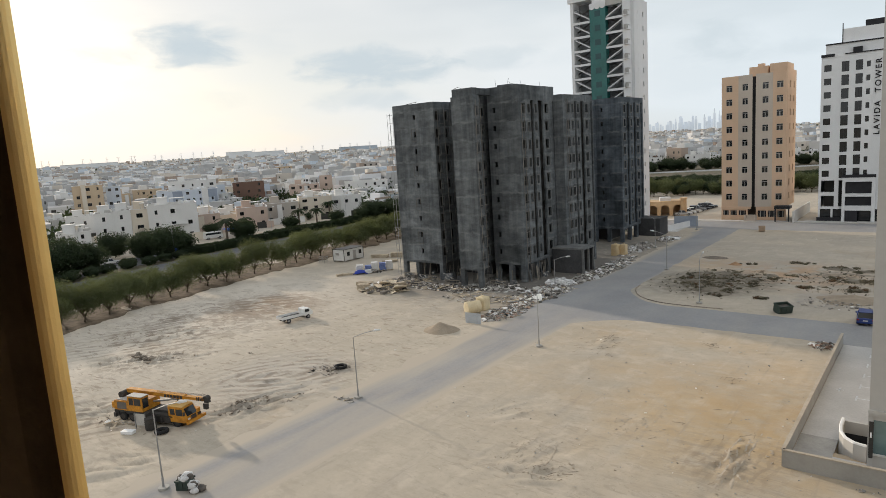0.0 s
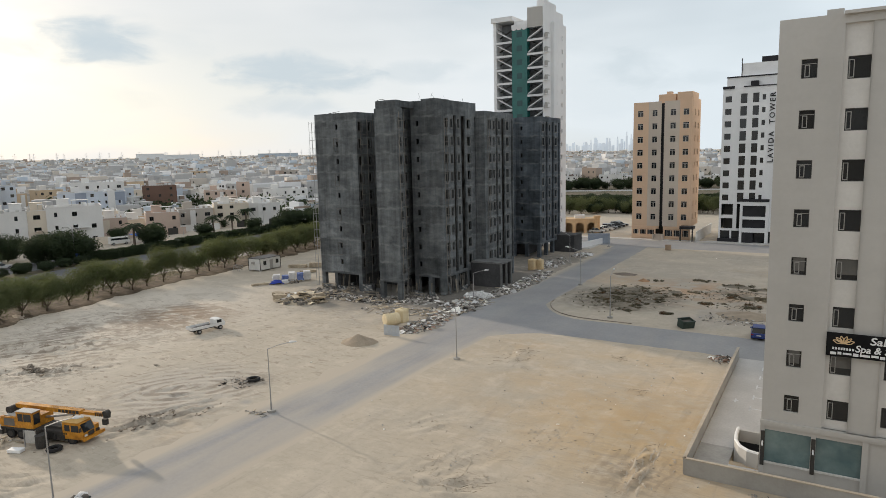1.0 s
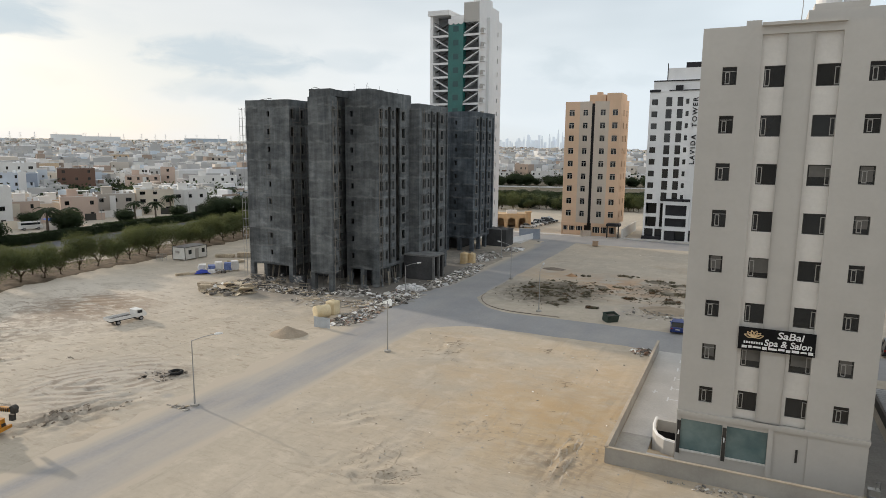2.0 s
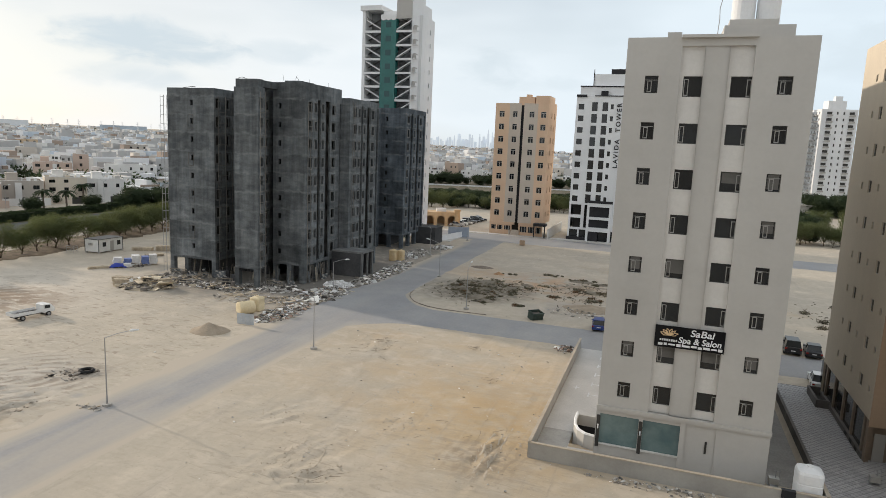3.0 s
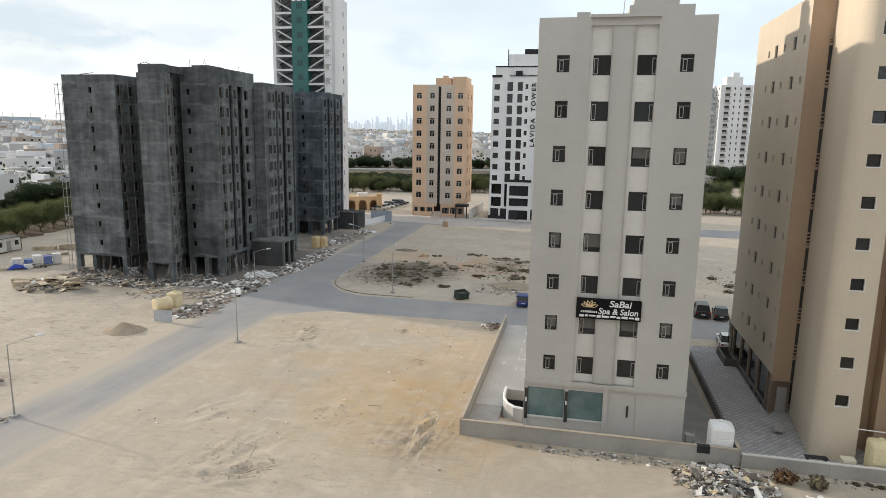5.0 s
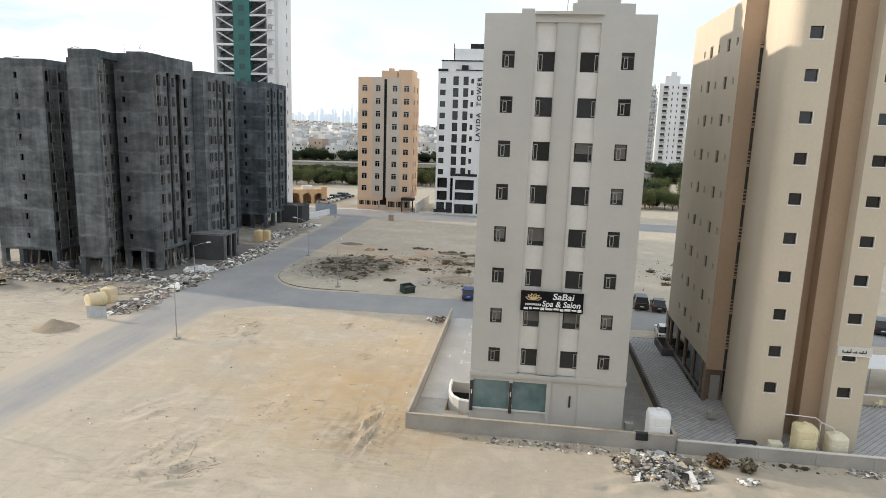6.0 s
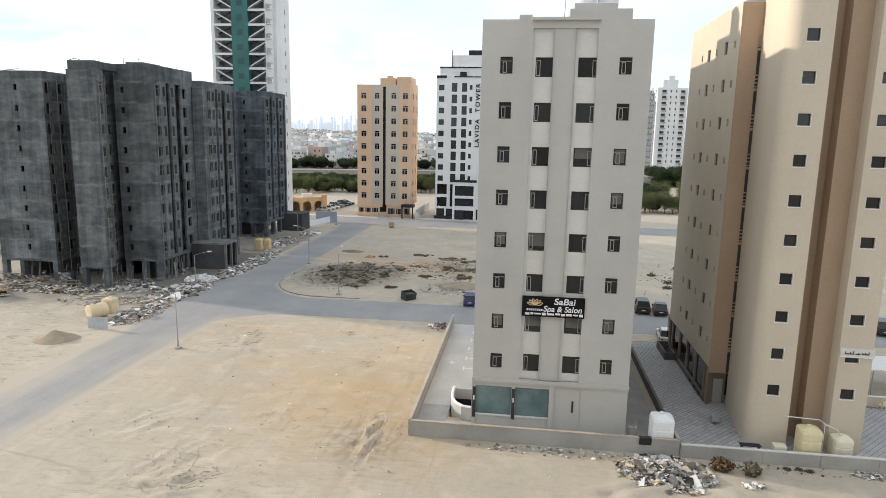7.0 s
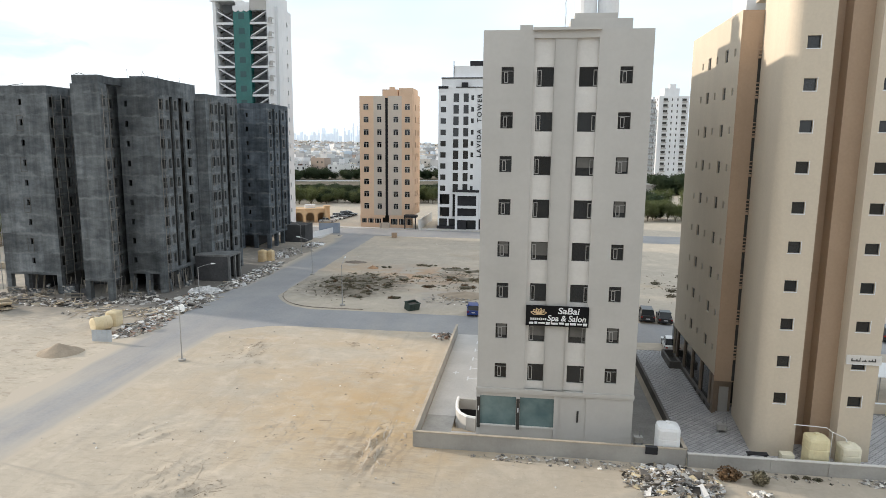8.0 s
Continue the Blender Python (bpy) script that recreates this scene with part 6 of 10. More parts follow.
def villa(x, y, w, d, h, colour, turn=12.0, seed=0, trim="white", cols=0, base=None, plain=False):
    """A flat-roofed villa: main body, a set-back upper part, parapet caps, windows, a projecting bay, roof clutter and a garden wall.
    cols: windows in each row of the front; plain: one storey line with no set-back part."""
    r = random.Random(seed)
    low = h if plain else h * r.choice((0.62, 0.68, 1.0))
    look_ = {"white": "white rendered", "cream": "cream rendered", "tan": "sandy brown", "blue": "pale blue", "grey": "grey-beige", "brown": "dark brown brick-clad", "pink": "pinkish rendered", "taupe": "taupe rendered"}[colour]
    v = thing("villa", (x, y, rise(x, y) if base is None else base), f"{'three' if h > 9.5 else 'two' if h > 6 else 'one'}-storey flat-roofed {look_} villa with {'a set-back upper floor' if low < h else 'a level parapet'}", "villa", "villas", turn=turn)
    cut = r.uniform(-0.15, 0.25) * w
    s = Solid()
    caps = Solid()

    def body(x0, x1, y0, y1, z1, target, z0=0.0):
        floors = max(1, round((z1 - z0) / 3.4))
        n = cols or max(2, int((x1 - x0) / 3.2))
        holes, holes_r = [], []
        widths = [r.choice((0.8, 1.1, 1.3, 1.3, 1.8)) for _ in range(n)]
        for f in range(floors):
            for k in range(n):
                if r.random() < (0.9 if cols else 0.66):
                    u = (x1 - x0) * (k + 0.5) / n
                    z = z0 + f * (z1 - z0) / floors + 1.1
                    holes.append((u - widths[k] / 2, u + widths[k] / 2, z, z + 1.3))
            for k in range(2):
                if r.random() < 0.6:
                    u = (y1 - y0) * (k + 0.5) / 2
                    z = z0 + f * (z1 - z0) / floors + 1.1
                    holes_r.append((u - 0.6, u + 0.6, z, z + 1.3))
        for p0, p1, hs in (((x0, y0), (x1, y0), holes), ((x1, y0), (x1, y1), ()), ((x1, y1), (x0, y1), ()), ((x0, y1), (x0, y0), holes_r)):
            target.wall(p0, p1, z0, z1, hs, 0.2)
            for u0, u1, a, c in hs:
                window(v, facing(p0, p1, (u0 + u1) / 2, a, 0.12), round(u1 - u0, 2), 1.3, "mid")
        target.box(x0 + 0.05, x1 - 0.05, y0 + 0.05, y1 - 0.05, z1 - 0.75, z1 - 0.6)
        for a, b, c, e in ((x0 - 0.08, x1 + 0.08, y0 - 0.08, y0 + 0.22), (x0 - 0.08, x1 + 0.08, y1 - 0.22, y1 + 0.08), (x0 - 0.08, x0 + 0.22, y0 + 0.22, y1 - 0.22), (x1 - 0.22, x1 + 0.08, y0 + 0.22, y1 - 0.22)):
            caps.box(a, b, c, e, z1 + 0.001, z1 + 0.14)

    # the houses look across the avenue: the local -y side is turned towards it
    if low == h:
        body(-w / 2, w / 2, 0, d, h, s)
    else:
        body(-w / 2, w / 2, 0, d, low, s)
        up = Solid()
        x0, x1 = (-w / 2 + 0.02, cut + w * 0.2) if r.random() < 0.5 else (cut - w * 0.2, w / 2 - 0.02)
        body(x0, x1, 1.0, d - 0.05, h, up, low - 0.58)
        part("upper_storey", up, M["villa_" + (trim if r.random() < 0.5 else colour)], v)
    part("wall", s, M["villa_" + colour], v)
    part("parapet_cap", caps, M["villa_white"], v, "bright white parapet cap")
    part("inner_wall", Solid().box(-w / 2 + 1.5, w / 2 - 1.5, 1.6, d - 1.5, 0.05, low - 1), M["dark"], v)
    if r.random() < 0.55:
        x0 = r.uniform(-w * 0.45, w * 0.3)
        part("bay", Solid().box(x0, x0 + r.uniform(1.6, 3.0), -0.7, -0.02, 0, low + r.uniform(-1.2, 0.7)), M["villa_" + r.choice((colour, "white", "cream"))], v, "projecting rendered bay")
    part("stair_head", Solid().box(-w * 0.3, -w * 0.3 + 3.2, d * 0.4, d * 0.4 + 3, h - 0.6, h + 2.1).box(-w * 0.3 - 0.15, -w * 0.3 + 3.35, d * 0.4 - 0.15, d * 0.4 + 3.15, h + 2.1, h + 2.25), M["villa_" + r.choice(("white", colour))], v)
    if r.random() < 0.4:
        x0, y0 = r.uniform(-w * 0.1, w * 0.1), r.uniform(0.6, d * 0.3)
        deck = part("roof_canopy", Solid().box(x0, x0 + w * 0.32, y0, y0 + 3.0, low + 1.7, low + 1.85), M["villa_white"], v, "thin white roof canopy")
        for px in (x0 + 0.2, x0 + w * 0.32 - 0.2):
            part("canopy_post", Solid().box(px - 0.07, px + 0.07, y0 + 0.1, y0 + 0.24, low - 0.6, low + 1.699), M["villa_grey"], deck)
    for k in range(r.choice((2, 3, 4))):
        x0, y0 = r.uniform(-w * 0.42, w * 0.35), r.uniform(1.2, d - 2)
        part("cooling_unit", Solid().box(x0, x0 + r.uniform(0.8, 1.8), y0, y0 + r.uniform(0.7, 1.4), low - 0.6, low + r.uniform(0.2, 0.9)), M[r.choice(("frame_pale", "white", "villa_grey"))], v)
    part("garden_wall", Solid().box(-w / 2 - 1.5, w * 0.1, -3.2, -3.0, 0, 2.3).box(w * 0.1 + 3.2, w / 2 + 1.5, -3.2, -3.0, 0, 2.3), M["villa_" + r.choice(("white", "cream", colour))], v)
    part("gate", Solid().box(w * 0.1, w * 0.1 + 3.2, -3.15, -3.05, 0, 2.2), M[r.choice(("frame", "brown", "villa_grey"))], v, "closed metal garden gate")
    if r.random() < 0.5:
        part("canopy", Solid().box(-w * 0.1, w * 0.25, -1.3, -0.01, low * 0.45, low * 0.45 + 0.18), M["villa_" + r.choice(("white", colour))], v)
    for k in range(r.choice((1, 2))):
        part("roof_tank", Solid().prism([(w * 0.2 + 1.7 * k + 0.65 * math.cos(a), d * 0.55 + 0.65 * math.sin(a)) for a in np.arange(0, 6.28, 0.7)], h - 0.62, h + 0.9), M["white"], v, "white roof water tank")
    return v


# x, y, width, depth, height, colour, turn, windows in a row: the houses along the avenue and those that rise behind them
VILLAS = [(-201, 80, 9, 9, 6.2, "white", 67, 2), (-203, 90, 5.2, 12, 10.6, "white", 64, 1), (-201, 94.5, 5.2, 12, 10.9, "white", 64, 1), (-199, 99.2, 4.8, 12, 10.9, "cream", 64, 1),
          (-194, 107.5, 14.6, 13, 11.6, "white", 62, 3), (-300, 128, 12, 13, 17.0, "tan", 66, 3), (-272, 159, 26, 13, 12.4, "blue", 61, 5), (-294, 175, 22, 12, 15.0, "white", 60, 5),
          (-274, 193, 15, 12, 13.0, "brown", 56, 3), (-194, 137, 10.5, 11, 7.4, "pink", 58, 3), (-194, 150, 12.4, 12, 7.6, "taupe", 56, 3), (-190, 163, 12.2, 12, 8.6, "cream", 54, 3),
          (-186, 175, 12, 12, 8.0, "white", 53, 3), (-254, 226, 6.4, 9, 13.2, "pink", 48, 1), (-257, 214, 15, 11, 9.6, "pink", 51, 4), (-226, 227, 21, 12, 9.8, "white", 47, 5),
          (-337, 342, 16, 13, 14.5, "taupe", 46, 4), (-440, 347, 13, 12, 13.5, "tan", 52, 3), (-302, 140, 6, 9, 15.5, "blue", 66, 2), (-200, 123, 8.4, 10, 6.6, "pink", 60, 2),
          (-214, 66, 14, 12, 6.4, "cream", 72, 3), (-236, 112, 15, 12, 6.5, "grey", 66, 3), (-225, 134, 11, 11, 7.2, "cream", 60, 3), (-240, 100, 12, 11, 8.0, "white", 68, 3)]
slate_homes = []
for k, (x, y, w, d, h, c, turn, n) in enumerate(VILLAS):
    house = villa(x, y, w, d, h, c, turn, k, cols=n, base=0.0 if math.hypot(x, y) < 320 else None, plain=True)
    if c == "blue" and w > 20:
        slate_homes.append(house)
slate = mat("villa_paint_slate", (0.26, 0.30, 0.37), (0.30, 0.34, 0.41), 0.15, 4.0, 0.9, 0.05, 0.06)
for house in slate_homes:
    for x0, x1 in ((-6.4, -2.2), (6.2, 12.6)):
        part("facade_panel", Solid().box(x0, x1, -0.16, -0.01, 8.6, 12.2).box(x0, x1, -0.16, -0.01, 0, 4.4).box(x0, x0 + 1.2, -0.16, -0.01, 4.4, 8.6).box(x1 - 1.2, x1, -0.16, -0.01, 4.4, 8.6), slate, house, "slate-blue rendered panel")

for k, (x, y, w, d, h, c, turn, n) in enumerate(VILLAS):
    if k % 2 == 0:
        plant("shade_tree", dark_kinds[k % 3], x + 4, y + w * 0.72, 0.4 + 0.05 * (k % 5), "dark garden tree between the villas", "garden trees", 37 * k, 0.0 if math.hypot(x, y) < 300 else rise(x, y))


def far_town():
    r = random.Random(11)
    boxes, dark, green = Solid(), Solid(), Solid()
    taken = [(v[0], v[1]) for v in VILLAS]
    made, near = 0, 0
    while made < 6800:
        az = radians(r.uniform(-22, 84))
        dist = 240 * math.exp(r.random() ** 1.15 * math.log(3900 / 240))
        x, y = -dist * math.sin(az), dist * math.cos(az)
        if x > -row_like(y) or (az < radians(36) and y < 520 + 0.36 * min(0, x)) or any(math.hypot(x - a, y - b) < 14 for a, b in taken):
            continue
        z = rise(x, y)
        w, d = r.uniform(7, 15), r.uniform(7, 14)
        h = r.choice((5.0, 6.8, 7.6, 8.4, 10.4, 10.8, 11.5)) if dist > 355 else r.choice((3.2, 3.8, 4.6))
        if dist > 700 and r.random() < 0.05:
            h += r.uniform(3, 7)
        turn = 70 + r.choice((0, 90)) + r.gauss(0, 14)
        if dist < 430:
            turn = 76 + r.gauss(0, 11)
        if dist < 470 and near < 70 and az > 0.5:
            villa(x, y, w, d, h, r.choice(("white", "white", "cream", "white", "grey", "cream", "white", "blue", "white", "grey", "white", "pink", "tan")), turn, made + 100, plain=dist < 355)
            taken.append((x, y))
            near += 1
            made += 1
            continue
        m = pose(x, y, z, 0, 0, turn)
        boxes.box(-w / 2, w / 2, -d / 2, d / 2, -4, h, m)
        if dist < 1900:
            x0 = r.uniform(-w / 2 + 0.2, 0)
            boxes.box(x0, x0 + w * r.uniform(0.25, 0.5), -d / 2 + 0.3, d * r.uniform(0, 0.4), h, h + r.choice((2.4, 3.0, 3.3)), m)
            boxes.box(-w / 2, w / 2, -d / 2, -d / 2 + 0.25, h, h + 0.8, m)
            if r.random() < 0.6:
                boxes.box(w * 0.25, w * 0.25 + 1.8, 0, 1.8, h, h + 1.8, m)
        if dist < 1500:
            for side in range(4):
                sw, sd = (w, d) if side % 2 == 0 else (d, w)
                mm = m @ pose(0, 0, 0, 0, 0, 90 * side)
                for f in range(int(h // 3.4)):
                    for k in range(int(sw // 3.4)):
                        if r.random() < 0.42:
                            u = -sw / 2 + sw * (k + 0.5) / int(sw // 3.4)
                            ww = r.choice((0.35, 0.5, 0.7, 1.0))
                            dark.box(u - ww, u + ww, -sd / 2 - 0.06, -sd / 2 + 0.1, f * 3.4 + 1.0, f * 3.4 + r.choice((2.0, 2.3, 2.5)), mm)
        if r.random() < 0.85:
            gx, gy = x + r.uniform(-14, 14), y + r.uniform(-14, 14)
            for _ in range(130 if dist < 600 else 60 if dist < 1200 else 22):
                p = Vector((gx + r.gauss(0, 2.6), gy + r.gauss(0, 2.6), rise(gx, gy) + abs(r.gauss(3.0, 1.8))))
                a = Vector((r.gauss(0, 1), r.gauss(0, 1), r.gauss(0, 1))).normalized() * (0.55 if dist < 600 else 0.9 if dist < 1200 else 1.8)
                b = Vector((r.gauss(0, 1), r.gauss(0, 1), r.gauss(0, 1))).normalized() * (0.9 if dist < 1200 else 1.8)
                green.quad(p - a, p - b, p + a, p + b)
        made += 1
    # pale, cool palette: some of the haze's blue is put into the paints
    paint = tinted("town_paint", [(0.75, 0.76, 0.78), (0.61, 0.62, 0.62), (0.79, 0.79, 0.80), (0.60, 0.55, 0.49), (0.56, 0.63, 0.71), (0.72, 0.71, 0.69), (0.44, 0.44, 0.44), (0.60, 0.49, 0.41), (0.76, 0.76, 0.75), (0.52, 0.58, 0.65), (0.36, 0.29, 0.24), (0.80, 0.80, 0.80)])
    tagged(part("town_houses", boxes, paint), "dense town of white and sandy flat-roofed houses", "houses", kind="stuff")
    tagged(part("town_windows", dark, M["frame"]), "dark windows of the distant houses", "windows", kind="stuff")
    tagged(part("town_trees", green, M["leaf_dark"]), "dark trees between the distant houses", "trees", kind="stuff")


def row_like(y):
    return -(row_line(max(0, min(320, y))) - 60) if y < 400 else -400


far_town()


# distance: large low halls, pylons, skyline, towers
def polar(az, dist):
    return -dist * math.sin(radians(az)), dist * math.cos(radians(az))


# distance haze is put into this paint for halls, roofs and pylons
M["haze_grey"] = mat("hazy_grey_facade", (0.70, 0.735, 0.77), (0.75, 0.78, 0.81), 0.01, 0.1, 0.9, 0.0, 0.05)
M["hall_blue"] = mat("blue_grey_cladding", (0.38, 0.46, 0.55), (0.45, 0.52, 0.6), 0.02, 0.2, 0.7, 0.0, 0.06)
for az, width, h, key in ((55.3, 95, 25, "haze_grey"), (53.0, 125, 20, "haze_grey"), (45.3, 150, 18, "hall_blue"), (66.5, 180, 14, "haze_grey"), (27, 120, 14, "haze_grey")):
    x, y = polar(az, 2600)
    hall = thing("warehouse", (x, y, rise(x, y)), "long pale hall on the horizon", "hall", "horizon halls", turn=az)
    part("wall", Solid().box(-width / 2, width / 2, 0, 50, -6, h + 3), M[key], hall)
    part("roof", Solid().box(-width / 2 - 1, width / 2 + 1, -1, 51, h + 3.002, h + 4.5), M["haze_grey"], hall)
pyl = Solid()
for x, y in ((-3.2, -3.2), (3.2, -3.2), (3.2, 3.2), (-3.2, 3.2)):
    pyl.tube([(x, y, 0), (x * 0.25, y * 0.25, 24), (x * 0.12, y * 0.12, 36)], [0.3, 0.25, 0.2], 4)
for z, w in ((22, 7), (28, 6), (33, 5)):
    pyl.tube([(-w, 0, z), (0, 0, z + 1.5), (w, 0, z)], 0.25, 4)
pyl_mesh = pyl.mesh("lattice", M["haze_grey"])
rng = random.Random(8)
for k in range(34):
    az = 40 + 31 * k / 34 + rng.uniform(-0.5, 0.5)
    x, y = polar(az, rng.uniform(2300, 3300))
    p = thing("pylon", (x, y, rise(x, y)), "thin steel power pylon on the horizon", "pylon", "pylons", turn=az + rng.uniform(-30, 30))
    part("lattice", pyl_mesh, None, p)
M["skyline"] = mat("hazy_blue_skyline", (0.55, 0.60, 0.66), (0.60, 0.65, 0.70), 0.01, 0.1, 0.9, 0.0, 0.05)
# its haze is put into the pale colour and a faint glow
haze_glow = M["skyline"].node_tree.nodes["Principled BSDF"]
haze_glow.inputs["Emission Color"].default_value, haze_glow.inputs["Emission Strength"].default_value = (0.50, 0.56, 0.61, 1), 0.42
sky_line = thing("city_skyline", (0, 0, 0), "hazy blue-grey high-rise skyline far off", "skyline", kind="structure")
rng = random.Random(2)
for k in range(58):
    az = rng.uniform(14.2, 21.5)
    tall = 26 + 52 * rng.random() ** 2.0 * (1.25 - abs(az - 17) / 5)
    x, y = polar(az, 4450 + rng.uniform(-120, 120))
    w = rng.uniform(8, 20)
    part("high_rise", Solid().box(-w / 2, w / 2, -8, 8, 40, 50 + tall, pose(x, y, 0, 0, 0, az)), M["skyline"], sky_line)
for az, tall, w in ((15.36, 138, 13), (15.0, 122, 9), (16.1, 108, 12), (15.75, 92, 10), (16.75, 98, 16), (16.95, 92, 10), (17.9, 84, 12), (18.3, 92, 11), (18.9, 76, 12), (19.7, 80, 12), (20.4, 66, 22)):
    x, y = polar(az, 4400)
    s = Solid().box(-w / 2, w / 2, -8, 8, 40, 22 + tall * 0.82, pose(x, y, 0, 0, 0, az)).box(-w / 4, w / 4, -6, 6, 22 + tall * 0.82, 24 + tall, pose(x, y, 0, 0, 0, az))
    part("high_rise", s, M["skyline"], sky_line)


def far_tower(x, y, w, d, h, turn, seed):
    """A white high-rise with rows of balconies and small windows."""
    t = thing("tower_building", (x, y, rise(x, y)), "white residential high-rise with stacked balconies", "tower", "far towers", turn=turn)
    s = Solid()
    rows = int((h - 8) // 3.4)
    cols = [w * 0.22, w * 0.44, w * 0.62, w * 0.84]
    holes = [(u - v, u + v, 8 + 3.4 * k + 0.9, 8 + 3.4 * k + 2.3) for k in range(rows) for u, v in zip(cols, (1.35, 0.4, 0.4, 1.35))] + [(w * 0.1, w * 0.45, 2, 6), (w * 0.55, w * 0.9, 2, 6)]
    s.wall((-w / 2, 0), (w / 2, 0), 0, h, holes, 0.4)
    side = [(u - 0.7, u + 0.7, 8 + 3.4 * k + 0.9, 8 + 3.4 * k + 2.3) for k in range(rows) for u in (d * 0.25, d * 0.55, d * 0.8)]
    s.wall((-w / 2, d), (-w / 2, 0), 0, h, side, 0.4).wall((w / 2, 0), (w / 2, d), 0, h)
    s.box(-w / 2 + 0.1, w / 2 - 0.1, 0.5, d, h - 1, h - 0.6).box(-w * 0.3, w * 0.2, 2, d * 0.6, h - 0.6, h + 4.5).box(-w * 0.1, w * 0.1, 3, d * 0.4, h + 4.5, h + 7)
    part("wall", s, M["white"], t)
    part("inner_wall", Solid().box(-w / 2 + 0.45, w / 2 - 0.45, 0.42, d - 0.3, 0, h - 1.1), M["frame"], t)
    bal = Solid()
    for k in range(rows):
        z = 8 + 3.4 * k
        for u in (w * 0.22, w * 0.84):
            bal.box(u - w / 2 - 1.5, u - w / 2 + 1.5, -1.0, -0.01, z, z + 0.25).box(u - w / 2 - 1.5, u - w / 2 + 1.5, -1.0, -0.9, z + 0.25, z + 0.85)
        bal.box(-w / 2 - 1.3, -w / 2 - 0.01, d * 0.3, d * 0.7, z, z + 0.9)
    tagged(part("balcony", bal, M["frame_pale"], t), kind="stuff")
    return t


far_tower(83.5, 402, 18, 15, 52.5, 10, 1)
far_tower(59.4, 408, 15, 15, 49.5, 10, 2)
bridge = thing("sky_bridge", (0, 0, 0), "white link bridge between the two far towers", "bridge")
part("deck", Solid().box(66.5, 75.5, 410, 416, 35.5 + rise(75, 410), 37.5 + rise(75, 410)).box(66.5, 75.5, 410, 416, 50.6 + rise(75, 410), 51.4 + rise(75, 410)), M["white"], bridge)
low_block = thing("annexe", (58, 330, rise(58, 330)), "low pale roofed market hall behind the trees", "hall", turn=6)
part("wall", Solid().box(-22, 26, 0, 30, -1, 4.5), M["frame_pale"], low_block)
part("roof", Solid().box(-23, 27, -1, 31, 4.502, 5.0), M["block"], low_block)

# tree belts and streets to the north
rng = random.Random(21)
for k in range(44):
    x, y = rng.uniform(18, 95), rng.uniform(218, 262)
    plant("street_tree", rng.choice(row_kinds if k % 3 == 0 else dark_kinds), x, y, rng.uniform(1.1, 1.6) if k % 3 == 0 else rng.uniform(0.7, 1.05), "tall olive-green tree in the belt beyond the lots", "belt trees", rng.uniform(0, 360), rise(x, y))
for k in range(26):
    x, y = rng.uniform(35, 110), rng.uniform(300, 395)
    plant("shade_tree", rng.choice(dark_kinds), x, y, rng.uniform(0.8, 1.3), "dark tree before the far towers", "far street trees", rng.uniform(0, 360), rise(x, y))
for k in range(92):
    x = -150 + 2.55 * k + rng.uniform(-1, 1)
    if k < 36 or 40 < k < 50 or k > 64:
        y = 276 + 0.36 * x + rng.uniform(-3, 9) if k < 60 else 212 + rng.uniform(0, 6)
        plant("street_tree", rng.choice(row_kinds), x, y, rng.uniform(0.75, 1.15), "olive-green tree in the belt beyond the lots", "belt trees", rng.uniform(0, 360), rise(x, y))
for k in range(130):
    x = rng.uniform(-150, 8)
    y = 284 + 0.36 * x + rng.uniform(-8, 42)
    plant("shade_tree", rng.choice(dark_kinds), x, y, rng.uniform(0.5, 0.78), "dark tree in the belt beyond the lots", "belt trees", rng.uniform(0, 360), rise(x, y))
for k in range(22):
    x = -165 + 9.6 * k
    y = 348 + 0.36 * x
    plant("hedge", rng.choice(hedge_runs), x, y, 1.0, "clipped dark hedge along the far street", "far hedges", 100, rise(x, y), category="hedge")
for k in range(70):
    x = -200 + 3.3 * k + rng.uniform(-2, 2)
    y = 446 + 0.36 * x + rng.uniform(-8, 14)
    plant("shade_tree", rng.choice(dark_kinds), x, y, rng.uniform(0.6, 0.95), "dark tree along the far street", "far street trees", rng.uniform(0, 360), rise(x, y))
far_verge = strip([(x, 500 + 0.36 * x) for x in np.arange(-260, 60, 10.0)], [(x, 300 + 0.36 * x) for x in np.arange(-260, 60, 10.0)], 0)
far_verge.v = [(x, y, rise(x, y) + 0.15) for x, y, z in far_verge.v]
tagged(part("verge", far_verge, M["verge"]), "dark planted ground along the far street", "verge", kind="structure")
far_street = strip([(x, 374 + 0.36 * x) for x in np.arange(-240, 40, 10.0)], [(x, 330 + 0.36 * x) for x in np.arange(-240, 40, 10.0)], 0)
far_street.v = [(x, y, rise(x, y) + 0.6) for x, y, z in far_street.v]
tagged(part("road", far_street, mat("pale_far_asphalt", (0.15, 0.16, 0.17), (0.20, 0.205, 0.21), 0.1, 2.0, 0.9, 0.1, 0.1)), "pale far dual carriageway beyond the lots", "road", kind="structure")
wall_n = Solid()
for x in np.arange(-240, 20, 9.4):
    a = (x, 426 + 0.36 * x)
    wall_n.box(0, 10.1, 0, 0.4, -0.5, 0.8, pose(*a, rise(*a), 0, 0, math.degrees(math.atan(0.36))))
tagged(part("boundary_wall", wall_n, M["white"]), "low white boundary wall along the far street", "wall", kind="structure")
rng = random.Random(52)
